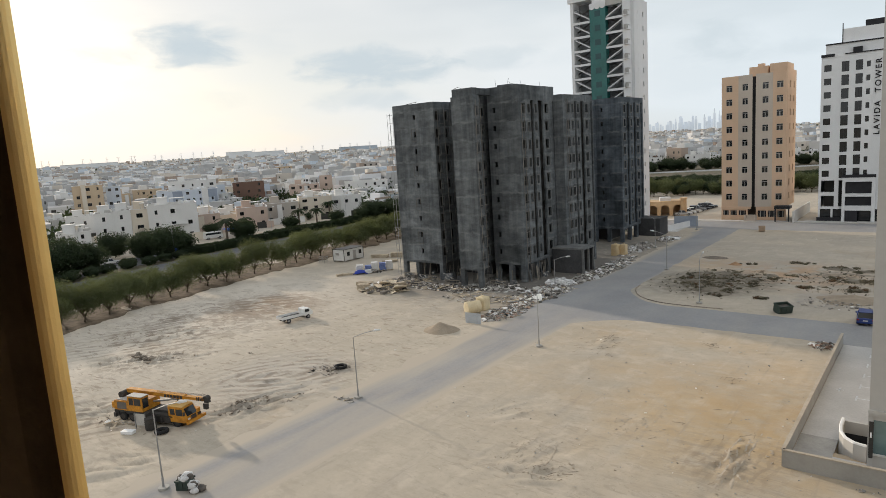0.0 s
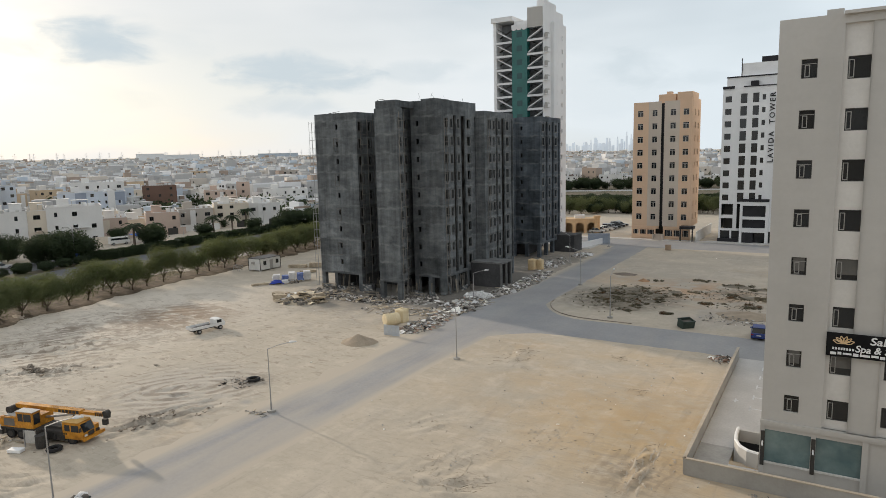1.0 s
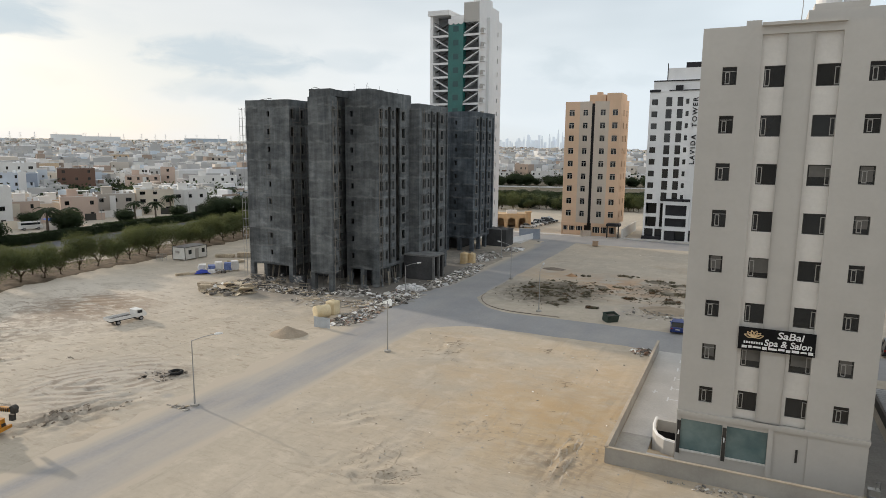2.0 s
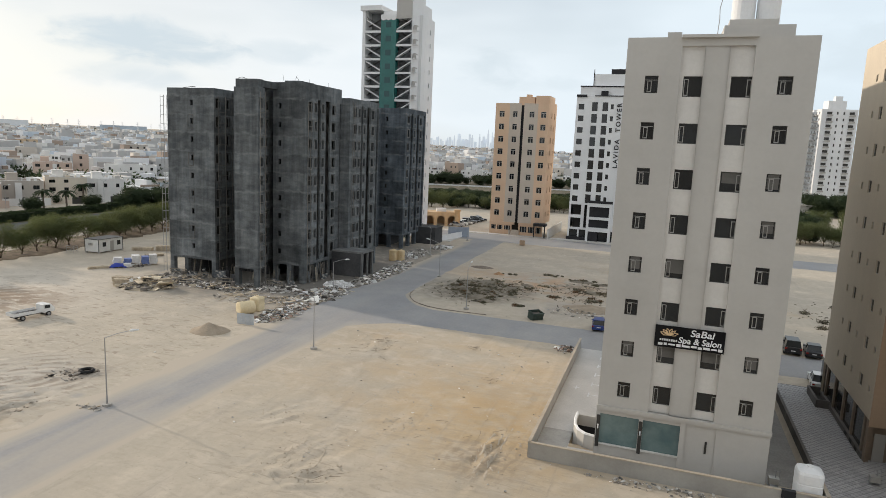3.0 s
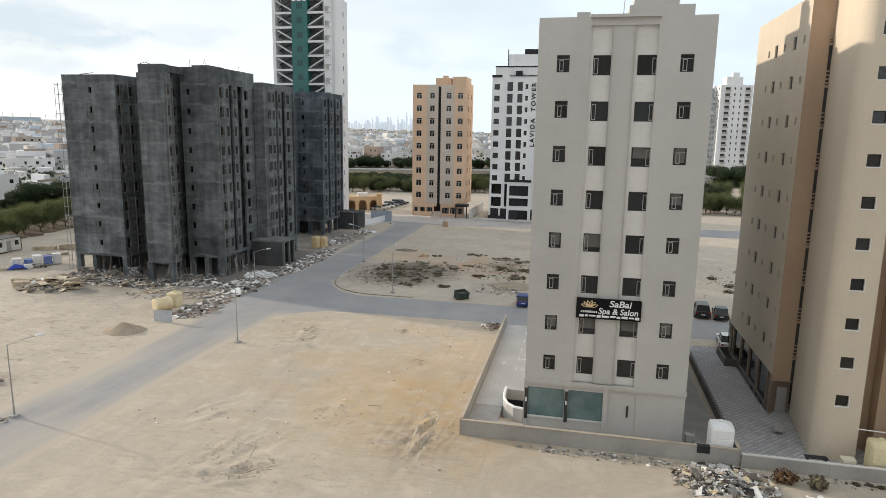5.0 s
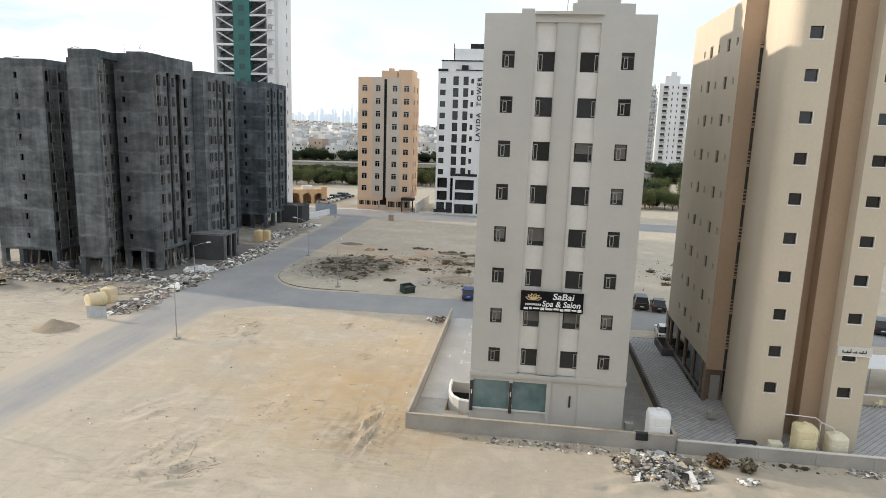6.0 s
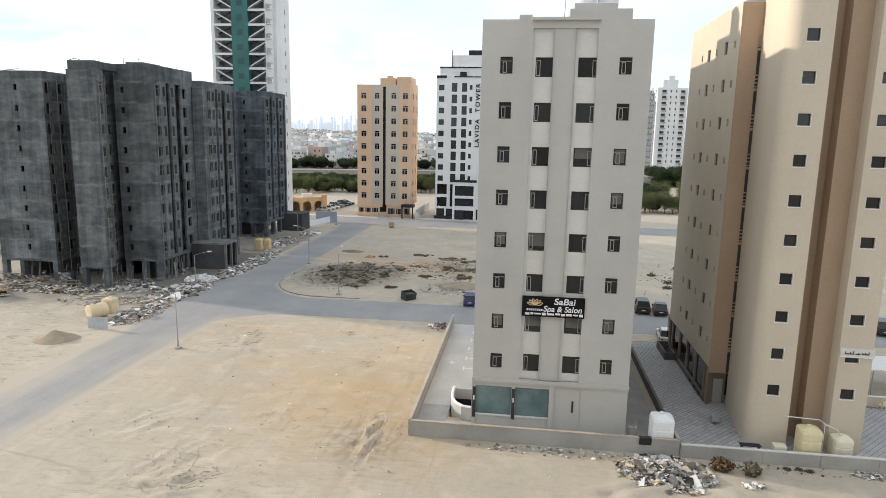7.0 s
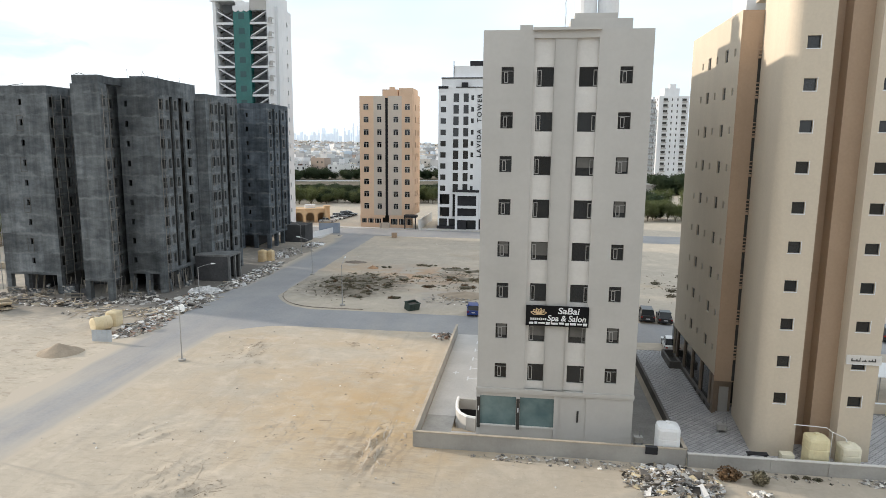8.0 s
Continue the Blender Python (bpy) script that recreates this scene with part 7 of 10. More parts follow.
for k in range(30):
    x = -262 + 10.4 * k + rng.uniform(-3, 3)
    y = 505 + 0.36 * x * (x < 0) + 26 * (k % 3) + rng.uniform(-5, 5)
    villa(x, y, rng.uniform(13, 22), rng.uniform(10, 15), rng.choice((5.2, 7.0, 7.6, 9.8)), rng.choice(("white", "white", "cream", "grey", "white")), 10 + rng.gauss(0, 9), 300 + k)
hall_n = thing("villa", (-176, 452, rise(-176, 452)), "long white villa with a dark band of upper windows", "villa", "villas", turn=8)
part("wall", Solid().box(-11, 11, 0, 12, -0.5, 4.2).box(-11, 11, 0.6, 12, 7.0, 9.6), M["villa_white"], hall_n)
part("window_band", Solid().box(-10.6, 10.6, 0.8, 11.5, 4.201, 6.999), M["villa_brown"], hall_n, "dark recessed upper storey")



# walls, courts and paving round the two near blocks
def boundary(name_label, pts, h, t, material, cap=None, posts=0.0):
    w = thing("boundary_wall", (0, 0, 0), name_label, "wall")
    s, c, p = Solid(), Solid(), Solid()
    for a, b in zip(pts, pts[1:]):
        d = Vector(b) - Vector(a)
        m = pose(a[0], a[1], 0, 0, 0, math.degrees(math.atan2(d.y, d.x)))
        s.box(0, d.length, -t / 2, t / 2, -0.3, h, m)
        if cap:
            c.box(-0.03, d.length + 0.03, -t / 2 - 0.04, t / 2 + 0.04, h + 0.001, h + 0.07, m)
        if posts:
            for k in range(int(d.length // posts)):
                part("pier", Solid().box(posts * (k + 0.5) - 0.2, posts * (k + 0.5) + 0.2, -t / 2 - 0.05, -t / 2 - 0.002, -0.3, h - 0.02, m), material, w)
    part("wall", s, material, w)
    if cap:
        part("coping", c, cap, w)
    return w


# the low sun's warm tint is put into this wall's coping
boundary("grey rendered plot wall with a pale coping", [(-8.35, 78), (-8.35, 47.1), (12.25, 47.1), (12.25, 49.6)], 1.25, 0.18, M["block"], mat("sun_warmed_coping", (0.40, 0.345, 0.275), (0.50, 0.44, 0.36), 0.6, 6.0, 0.9, 0.1, 0.1))
boundary("low grey blockwork wall with piers", [(12.4, 46.98), (45, 46.98)], 1.0, 0.2, M["block"], M["pale"], 4.0)
boundary("grey side wall of the rear court", [(45, 46.98), (45, 76)], 1.0, 0.2, M["block"])

M["paving"] = mat("pale_concrete_paving", (0.49, 0.48, 0.465), (0.57, 0.555, 0.54), 0.3, 6.0, 0.85, 0.15, 0.1)
court = Solid().box(-8.22, -5.75, 47.24, 78, -0.1, 0.05).box(-5.75, -3.5, 54.85, 78, -0.1, 0.05).box(-5.75, 8.7, 47.24, 50.2, -0.1, 0.05)
tagged(part("pavement", court, M["paving"]), "pale concrete court with painted parking bays", "paving", kind="structure")
tagged(part("pavement", Solid().box(-8.2, -5.76, 47.25, 53.2, 0.051, 0.058), mat("stained_court_concrete", (0.34, 0.33, 0.315), (0.42, 0.41, 0.39), 0.5, 5.0, 0.9, 0.15, 0.12)), "darker concrete slab in the court corner", "paving", kind="structure")
marks = Solid()
for k in range(5):
    y = 62.5 + 3.1 * k
    marks.box(-5.6, -3.9, y, y + 0.14, 0.052, 0.056)
    marks.box(-5.6, -5.46, y - 0.5, y + 0.64, 0.052, 0.056)
marks.box(-7.2, -6.6, 64.0, 64.16, 0.052, 0.056).box(-7.0, -6.86, 63.6, 64.6, 0.052, 0.056)
tagged(part("bay_markings", marks, M["white"]), "white painted parking bay lines", "marking", kind="structure")
ramp = thing("ramp_wall", (0, 0, 0), "curved rendered wall round the basement ramp", "wall")
s = Solid()
arc = [(-3.75, 50.5), (-4.5, 50.7), (-5.1, 51.3), (-5.5, 52.3), (-5.62, 53.5), (-5.62, 54.8)]
for a, b in zip(arc, arc[1:]):
    d = Vector(b) - Vector(a)
    s.box(-0.02, d.length + 0.02, -0.12, 0.12, -2.3, 1.15, pose(*a, 0, 0, 0, math.degrees(math.atan2(d.y, d.x))))
part("wall", s, M["beige"], ramp)
part("coping", Solid().tube([(x, y, 1.17) for x, y in arc], 0.13, 6), M["white"], ramp)
part("end_wall", Solid().box(-5.5, -3.7, 54.6, 54.8, 0.15, 1.1), M["beige"], ramp)
# added black panel in place of the ramp's unlit depth
part("shutter", Solid().box(-5.5, -3.7, 54.62, 54.78, -2.3, 0.148), M["black"], ramp, "black panel added to darken the ramp opening")

# tiled forecourt of the tan block, raised above the lane
M["tiles"] = mat("grey_paving_bed", (0.20, 0.198, 0.20), (0.25, 0.247, 0.247), 0.25, 5.0, 0.85, 0.1, 0.08)
M["tile"] = mat("grey_paving_tile", (0.37, 0.37, 0.38), (0.44, 0.437, 0.442), 0.6, 6.0, 0.75, 0.08, 0.08, vary=0.12)
fore = tagged(part("pavement", Solid().box(12.7, 45, 47.1, 59.5, -1.05, 0.05), M["tiles"]), "raised forecourt of grey diamond-laid tiles", "paving", kind="structure")
tagged(part("pavement", Solid().box(12.7, 16.83, 59.5, 75.2, -1.05, 0.05), M["tiles"]), "tiled path along the tan block", "paving", kind="structure")
TILE_SIDE = 0.38
tile_mesh = Solid().prism(rounded(TILE_SIDE - 0.06, TILE_SIDE - 0.06, 0.03, 1), 0, 0.022).mesh("tile", M["tile"])
spots = []
for i in range(-140, 240):
    for k in range(40, 290):
        x, y = (i - k) * TILE_SIDE * 0.7071 + 52, (i + k) * TILE_SIDE * 0.7071 - 30
        if 12.95 < x < 44.5 and 47.4 < y < (75 if x < 16.6 else 59.2):
            spots.append((x, y))
near_tiles = [p for p in spots if 12.9 < p[0] < 18.4 and p[1] < 58.6][:300]
for x, y in near_tiles:
    part("tile", tile_mesh, None, fore, at=pose(x, y, 0.051, 0, 0, 45))
rest, taken_tiles = Solid(), set(near_tiles)
for x, y in spots:
    if (x, y) not in taken_tiles:
        rest.prism([(x - 0.225, y), (x, y - 0.225), (x + 0.225, y), (x, y + 0.225)], 0.051, 0.073)
tagged(part("tile_rest", rest, M["tile"], fore), kind="stuff")
lane = Solid().box(8.7, 12.66, 50.25, 76.2, -1.06, -0.985)
tagged(part("lane", lane, mat("worn_lane_concrete", (0.27, 0.26, 0.25), (0.34, 0.33, 0.315), 0.4, 5.0, 0.9, 0.2, 0.15)), "sunken grey service lane between the blocks", "lane", kind="structure")
M["brown_dark"] = mat("dark_brown_render", (0.12, 0.112, 0.105), (0.16, 0.148, 0.137), 0.5, 5.0, 0.9, 0.1, 0.1)
edge = thing("retaining_wall", (0, 0, 0), "dark brown retaining edge of the forecourt", "wall")
part("wall", Solid().box(12.5, 12.72, 49.8, 75.2, -1.0, 0.35), M["brown_dark"], edge)
planter = thing("planter", (0, 0, 0), "long brown rendered planter wall on the forecourt", "parapet")
pl = Solid().box(15.6, 15.8, 69.0, 73.3, 0.05, 0.85).box(15.8, 16.8, 69.0, 69.2, 0.05, 0.85).box(15.8, 16.8, 73.1, 73.3, 0.05, 0.85)
part("wall", pl, M["brown_dark"], planter)
# flat dark plate: shade inside the planter is put in as colour
part("well", Solid().box(15.8, 16.8, 69.2, 73.1, 0.076, 0.09), M["dark"], planter, "flat dark plate standing in for the planter's depth")
kick = thing("plinth", (0, 0, 0), "brown plinth below the shop glazing", "plinth")
part("wall", Solid().box(16.78, 17.04, 57.92, 73, 0.06, 0.5), M["brown_dark"], kick)
for k in range(3):
    part("vent", Solid().box(16.74, 16.778, 59.2 + 1.6 * k, 59.8 + 1.6 * k, 0.12, 0.42), M["dark"], kick)


# tanks
M["tank_cream"] = mat("sun_bleached_cream_plastic", (0.64, 0.53, 0.34), (0.70, 0.60, 0.41), 0.8, 5.0, 0.65, 0.05, 0.1, streak=0.12)
M["tank_orange"] = mat("weathered_orange_plastic", (0.58, 0.43, 0.24), (0.66, 0.53, 0.34), 0.8, 5.0, 0.7, 0.05, 0.1, streak=0.15)
M["tank_yellow"] = mat("yellowed_plastic", (0.70, 0.62, 0.38), (0.75, 0.68, 0.45), 0.8, 5.0, 0.6, 0.05, 0.08, streak=0.1)
M["tank_pale"] = mat("pale_yellow_plastic", (0.72, 0.68, 0.53), (0.76, 0.72, 0.58), 0.8, 5.0, 0.6, 0.05, 0.08, streak=0.1)
M["tank_white"] = mat("white_plastic", (0.80, 0.82, 0.84), (0.84, 0.85, 0.86), 0.8, 5.0, 0.5, 0.05, 0.05)


def tank(x, y, z, r, h, key, label, square=False):
    t = thing("water_tank", (x, y, z), label, "water tank", "water tanks")
    s = Solid()
    n = 24
    prof = [(0.0, 0.94), (0.06, 1.0), (0.3, 1.0), (0.32, 0.97), (0.34, 1.0), (0.6, 1.0), (0.62, 0.97), (0.64, 1.0), (0.86, 1.0), (0.93, 0.92), (0.97, 0.55), (1.0, 0.28)]
    for u, k in prof:
        for a in range(n):
            q = 2 * math.pi * a / n
            cx, cy = math.cos(q), math.sin(q)
            if square:
                g = (abs(cx) ** 5 + abs(cy) ** 5) ** -0.2
                cx, cy = cx * g * 0.93, cy * g * 0.93
            s.v.append((r * k * cx, r * k * cy, h * u))
    for i in range(len(prof) - 1):
        for a in range(n):
            b = (a + 1) % n
            s.f.append((i * n + a, i * n + b, (i + 1) * n + b, (i + 1) * n + a))
    s.f.append(tuple(reversed(range(n))))
    s.f.append(tuple((len(prof) - 1) * n + a for a in range(n)))
    part("tank_body", s, M[key], t, smooth=False)
    part("lid", Solid().tube([(0, 0, h), (0, 0, h + 0.1)], r * 0.24, 12), M[key], t)
    return t


tank(11.12, 48.25, 0.05, 0.92, 2.75, "tank_white", "white plastic water tank behind the plot wall", True)
tank(21.85, 48.4, 0.06, 0.84, 2.5, "tank_yellow", "yellowed plastic water tank beside the tan bay", True)
tank(24.15, 48.4, 0.06, 0.75, 1.95, "tank_pale", "pale yellow plastic water tank beside the tan bay", True)
pipes = thing("pipework", (0, 0, 0), "thin white water pipes between the tanks", "pipe")
pp = Solid().tube([(20.4, 48.9, 3.0), (22.7, 48.9, 2.9), (23.0, 48.6, 2.7), (23.9, 48.5, 2.35), (24.0, 48.4, 2.05)], 0.035, 6)
part("pipe", pp, M["white"], pipes)
part("riser", Solid().tube([(23.0, 48.6, 0.06), (23.0, 48.6, 2.7)], 0.03, 6), M["white"], pipes)
boxy = thing("pump_box", (19.6, 47.75, 0.06), "small pale pump housing beside the wall", "box")
part("housing", Solid().prism(rounded(0.9, 0.7, 0.08), 0, 1.15), M["tank_pale"], boxy)
bench = thing("bench", (17.6, 47.9, 0.06), "dark low slatted bench beside the wall", "bench")
for k in range(3):
    part("slat", Solid().box(-0.75, 0.75, -0.25 + 0.18 * k, -0.1 + 0.18 * k, 0.86, 0.92), M["black"], bench)
for x in (-0.6, 0.6):
    part("leg", Solid().box(x - 0.04, x + 0.04, -0.22, 0.2, 0, 0.858), M["frame"], bench)
for x, y, z in ((9.3, 50.0, 0.05), (16.6, 53.4, 0.06)):
    ac = thing("pump", (x, y, z), "small grey pump set standing beside the wall", "pump", "pumps")
    part("housing", Solid().prism(rounded(0.7, 0.5, 0.06), 0.25, 0.7), M["frame_pale"], ac)
    part("stand", Solid().box(-0.35, 0.35, -0.25, 0.25, 0, 0.06).box(-0.3, -0.24, -0.2, 0.2, 0.06, 0.25).box(0.24, 0.3, -0.2, 0.2, 0.06, 0.25), M["steel"], ac)
    part("pipe", Solid().tube([(0.1, 0, 0.7), (0.1, 0, 1.2), (0.35, 0, 1.25), (0.35, 0.0, 0.06)], 0.03, 6), M["steel"], ac)
mat_thing = thing("rubber_mat", (9.75, 47.1, 1.32), "black rubber mat hung over the plot wall", "mat")
part("sheet", Solid().box(-0.45, 0.45, -0.19, -0.165, -0.55, 0.02).box(-0.45, 0.45, -0.165, 0.165, 0.003, 0.02), M["black"], mat_thing)
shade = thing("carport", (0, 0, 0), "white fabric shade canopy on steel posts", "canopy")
part("canopy", Solid().box(32.8, 41.0, 62.2, 66.6, 2.55, 2.63), M["white"], shade)
for x, y in ((33.2, 62.5), (40.6, 62.5), (33.2, 66.3), (40.6, 66.3)):
    part("post", Solid().tube([(x, y, 0.05), (x, y, 2.55)], 0.05, 8), M["steel"], shade)
boundary("low rendered wall with a white coping beside the tiles", [(30.6, 59.6), (44.8, 59.6)], 0.95, 0.16, M["tan"], M["white"])
chair = thing("plastic_chair", (32.4, 58.9, 0.06), "pale yellow plastic garden chair on the tiles", "chair", turn=200)
part("seat", Solid().prism(rounded(0.46, 0.46, 0.08), 0.42, 0.46), M["tank_yellow"], chair)
part("backrest", Solid().box(-0.22, 0.22, 0.2, 0.25, 0.46, 0.9), M["tank_yellow"], chair)
for x in (-0.19, 0.19):
    for y in (-0.19, 0.19):
        part("leg", Solid().tube([(x, y, 0.42), (x * 1.15, y * 1.15, 0)], 0.025, 6), M["tank_yellow"], chair)


# street lamps
def street_lamp(x, y, h, turn, arm=2.1, double=False):
    l = thing("street_lamp", (x, y, 0), "grey steel street lamp with a bent arm", "street lamp", "street lamps", turn=turn)
    part("pole", Solid().tube([(0, 0, 0), (0, 0, 0.9), (0, 0, 0.95), (0, 0, h)], [0.085, 0.085, 0.062, 0.04], 10), M["steel"], l)
    part("base", Solid().prism([(0.40 * math.cos(a), 0.40 * math.sin(a)) for a in np.arange(0, 6.2, 0.63)], -0.15, 0.2), M["block"], l)
    for s in ((1, -1) if double else (1,)):
        part("arm", Solid().tube([(0, 0, h - 0.05), (s * arm * 0.5, 0, h + 0.35), (s * arm, 0, h + 0.62)], 0.035, 8), M["steel"], l)
        head = Solid().tube([(s * arm, 0, h + 0.6), (s * (arm + 0.2), 0, h + 0.66), (s * (arm + 0.75), 0, h + 0.72)], [0.06, 0.13, 0.06], 8)
        part("lamp_head", head, M["white"], l, "pale lamp head")
    return l


for x, y, h, turn in ((-44.77, 21.34, 6.2, 25), (-44.6, 41.3, 6.2, 25), (-36.9, 63.2, 6.1, 180), (-38.5, 111.0, 6.2, 180), (-26.7, 89.9, 6.1, 95), (-50.0, 91.6, 4.6, 0), (-48.5, 133, 6.1, 160), (-48.3, 160.7, 6.1, 0)):
    street_lamp(x, y, h, turn)
for y in (52, 86, 120, 154, 188):
    street_lamp(row_line(y) - 41.5, y, 9.0, 0, 1.3, True)
for k in range(6):
    x = -150 + 27 * k
    street_lamp(x, 352 + 0.36 * x, 9.0, 110, 1.3, True)
plate = thing("traffic_sign", (row_line(86) - 41.1, 86.4, 0), "blue square traffic sign on a pole", "sign")
part("pole", Solid().tube([(0, 0, 0), (0, 0, 2.6)], 0.05, 6), M["steel"], plate)
part("plate", Solid().box(0.06, 0.1, -0.5, 0.5, 1.7, 2.7), mat("sign_blue", (0.06, 0.12, 0.42), None, 1, 4, 0.5, 0, 0.05), plate, "blue sign plate")


# vehicles
M["tyre"] = mat("black_rubber", (0.022, 0.022, 0.023), None, 2, 20, 0.9, 0.1, 0.15)
M["rim"] = mat("wheel_metal", (0.35, 0.35, 0.36), None, 2, 20, 0.4, 0.0, 0.1, metal=0.8)
M["car_glass"] = mat("car_glass", (0.02, 0.024, 0.028), None, 1, 5, 0.08, 0, 0.05, spec=0.5)
M["lamp_red"] = mat("tail_lamp_red", (0.35, 0.02, 0.015), None, 2, 9, 0.3, 0, 0.05)
M["lamp_clear"] = mat("headlamp_clear", (0.6, 0.6, 0.58), None, 2, 9, 0.2, 0, 0.05)
M["chassis"] = mat("oily_dark_steel", (0.035, 0.034, 0.033), (0.06, 0.055, 0.05), 2, 9, 0.7, 0.2, 0.2)
for key, c in (("blue", (0.02, 0.05, 0.22)), ("black", (0.018, 0.019, 0.021)), ("white", (0.74, 0.74, 0.73)), ("grey", (0.20, 0.21, 0.22)), ("silver", (0.5, 0.5, 0.5))):
    M["car_" + key] = mat("car_paint_" + key, tuple(v * 0.9 for v in c), c, 0.6, 8, 0.3, 0, 0.06, spec=0.5)


def wheel(parent, x, y, r, w, metal="rim"):
    wh = part("wheel", Solid().tube([(0, -w / 2, 0), (0, -w / 2 + 0.03, 0), (0, w / 2 - 0.03, 0), (0, w / 2, 0)], [r * 0.9, r, r, r * 0.9], 18), M["tyre"], parent, at=pose(x, y, r))
    out = -1 if y < 0 else 1
    part("rim", Solid().tube([(0, out * (w / 2 - 0.02), 0), (0, out * (w / 2 + 0.012), 0)], [r * 0.62, r * 0.56], 14), M[metal], wh)


def car(x, y, turn, paint, kind="sedan", z=0.0, label=None):
    """A parked car, nose along local +x."""
    l, w, h = {"sedan": (4.7, 1.8, 1.45), "suv": (4.9, 1.92, 1.8), "hatch": (4.2, 1.75, 1.5)}[kind]
    v = thing("car", (x, y, z), label or f"parked {paint} {'sport utility car' if kind == 'suv' else 'saloon car' if kind == 'sedan' else 'hatchback'} with dusty glass", "car", "parked cars", turn=turn)
    belt = h * 0.58
    side = [(-l / 2, 0.42), (-l / 2 + 0.05, 0.28), (l / 2 - 0.05, 0.28), (l / 2, 0.45), (l / 2 - 0.03, belt * 0.78), (l / 2 - 0.25, belt * 0.88), (l * 0.17, belt), (-l / 2 + (0.55 if kind == "sedan" else 0.1), belt + 0.02), (-l / 2 + 0.04, belt * 0.96)]

    def loft(outline, w0, w1, z_cut):
        s, n = Solid(), len(outline)
        for k, sgn in ((0, -1), (1, 1)):
            for px, pz in outline:
                ww = w0 if pz < z_cut else w1
                s.v.append((px, sgn * ww / 2, pz))
        s.f.append(tuple(reversed(range(n))) if False else tuple(range(n)))
        s.f.append(tuple(n + i for i in reversed(range(n))))
        s.f += [((i + 1) % n, i, n + i, n + (i + 1) % n) for i in range(n)]
        return s

    part("body", loft(side, w, w * 0.97, belt * 0.9), M["car_" + paint], v)
    back = -l / 2 + (1.0 if kind == "sedan" else 0.25)
    roof = [(back - 0.45 if kind == "sedan" else back - 0.12, belt), (l * 0.19, belt), (l * 0.03, h), (back + 0.15, h)]
    part("cabin_glass", loft(roof, w * 0.93, w * 0.76, belt + 0.1), M["car_glass"], v, "dark tinted glasshouse")
    part("roof", Solid().prism([(px, py) for px, py in ((back + 0.1, -w * 0.385), (l * 0.04, -w * 0.385), (l * 0.04, w * 0.385), (back + 0.1, w * 0.385))], h - 0.01, h + 0.035), M["car_" + paint], v)
    for sgn in (-1, 1):
        part("pillar", Solid().tube([(-l * 0.12, sgn * w * 0.467, belt), (-l * 0.13, sgn * w * 0.385, h)], 0.05, 5), M["car_" + paint], v)
        part("tail_lamp", Solid().box(-l / 2 - 0.02, -l / 2 + 0.1, sgn * w * 0.43 - 0.14, sgn * w * 0.43 + 0.1, belt * 0.74, belt * 0.92), M["lamp_red"], v, "red tail lamp")
        part("headlamp", Solid().box(l / 2 - 0.2, l / 2 + 0.01, sgn * w * 0.38 - 0.16, sgn * w * 0.38 + 0.14, belt * 0.64, belt * 0.78), M["lamp_clear"], v, "clear headlamp")
        part("mirror", Solid().box(l * 0.12, l * 0.2, sgn * w * 0.5 - 0.02, sgn * w * 0.5 + 0.12 * sgn + 0.02, belt, belt + 0.14), M["car_" + paint], v)
        for wx in (-l * 0.3, l * 0.31):
            wheel(v, wx, sgn * (w / 2 - 0.1), 0.33 if kind != "suv" else 0.37, 0.22)
    part("number_plate", Solid().box(-l / 2 - 0.03, -l / 2 + 0.02, -0.26, 0.26, 0.55, 0.66), M["white"], v)
    part("bumper", Solid().box(-l / 2 - 0.05, -l / 2 + 0.12, -w * 0.47, w * 0.47, 0.3, 0.48), M["car_" + paint], v)
    return v


car(-7.2, 88.6, 95, "blue", "hatch", 0.03)
car(16.6, 89.6, 88, "black", "suv", 0.03)
car(19.0, 89.0, 84, "black", "sedan", 0.03)
car(17.3, 76.5, 85, "white", "sedan", 0.03)
car(45.1, 85.0, 80, "black", "suv", 0.03)
for k, (c, kd) in enumerate((("silver", "sedan"), ("white", "hatch"), ("white", "sedan"), ("grey", "suv"), ("black", "sedan"), ("black", "suv"), ("black", "sedan"))):
    car(-60.4 + 0.28 * k, 189 + 3.3 * k, 12, c, kd)
car(-166.5, 74, 75, "white", "sedan", 0.05)
car(-166.0, 114.7, 165, "white", "suv", 0.05)
van = thing("minibus", (-182.5, 113.5, 0), "parked white minibus by the villa", "minibus", turn=75)
part("body", Solid().box(-2.8, 2.8, -1.0, 1.0, 0.45, 1.4).box(-2.8, 2.3, -0.95, 0.95, 1.402, 2.35), M["car_white"], van)
part("window", Solid().box(-2.5, 2.2, -0.97, -0.951, 1.5, 2.1).box(2.301, 2.32, -0.8, 0.8, 1.45, 2.2), M["car_glass"], van)
for wx in (-1.8, 1.8):
    for wy in (-0.9, 0.9):
        wheel(van, wx, wy, 0.4, 0.25)
awning = thing("awning", (-181.0, 121, 0), "blue fabric car awning on posts", "awning", turn=75)
part("canopy", Solid().box(-4, 4, -2, 2, 2.6, 2.68).box(-4, 4, -2.6, -2.0, 2.3, 2.62), mat("blue_awning", (0.02, 0.12, 0.5), (0.03, 0.16, 0.58), 0.5, 4, 0.8, 0.1, 0.1), awning)
for ax in (-3.8, 3.8):
    for ay in (-1.9, 1.9):
        part("post", Solid().tube([(ax, ay, 0), (ax, ay, 2.6)], 0.06, 6), M["steel"], awning)


M["faded_orange"] = mat("faded_orange_paint", (0.50, 0.30, 0.09), (0.56, 0.36, 0.13), 1.0, 6, 0.7, 0.1, 0.15)
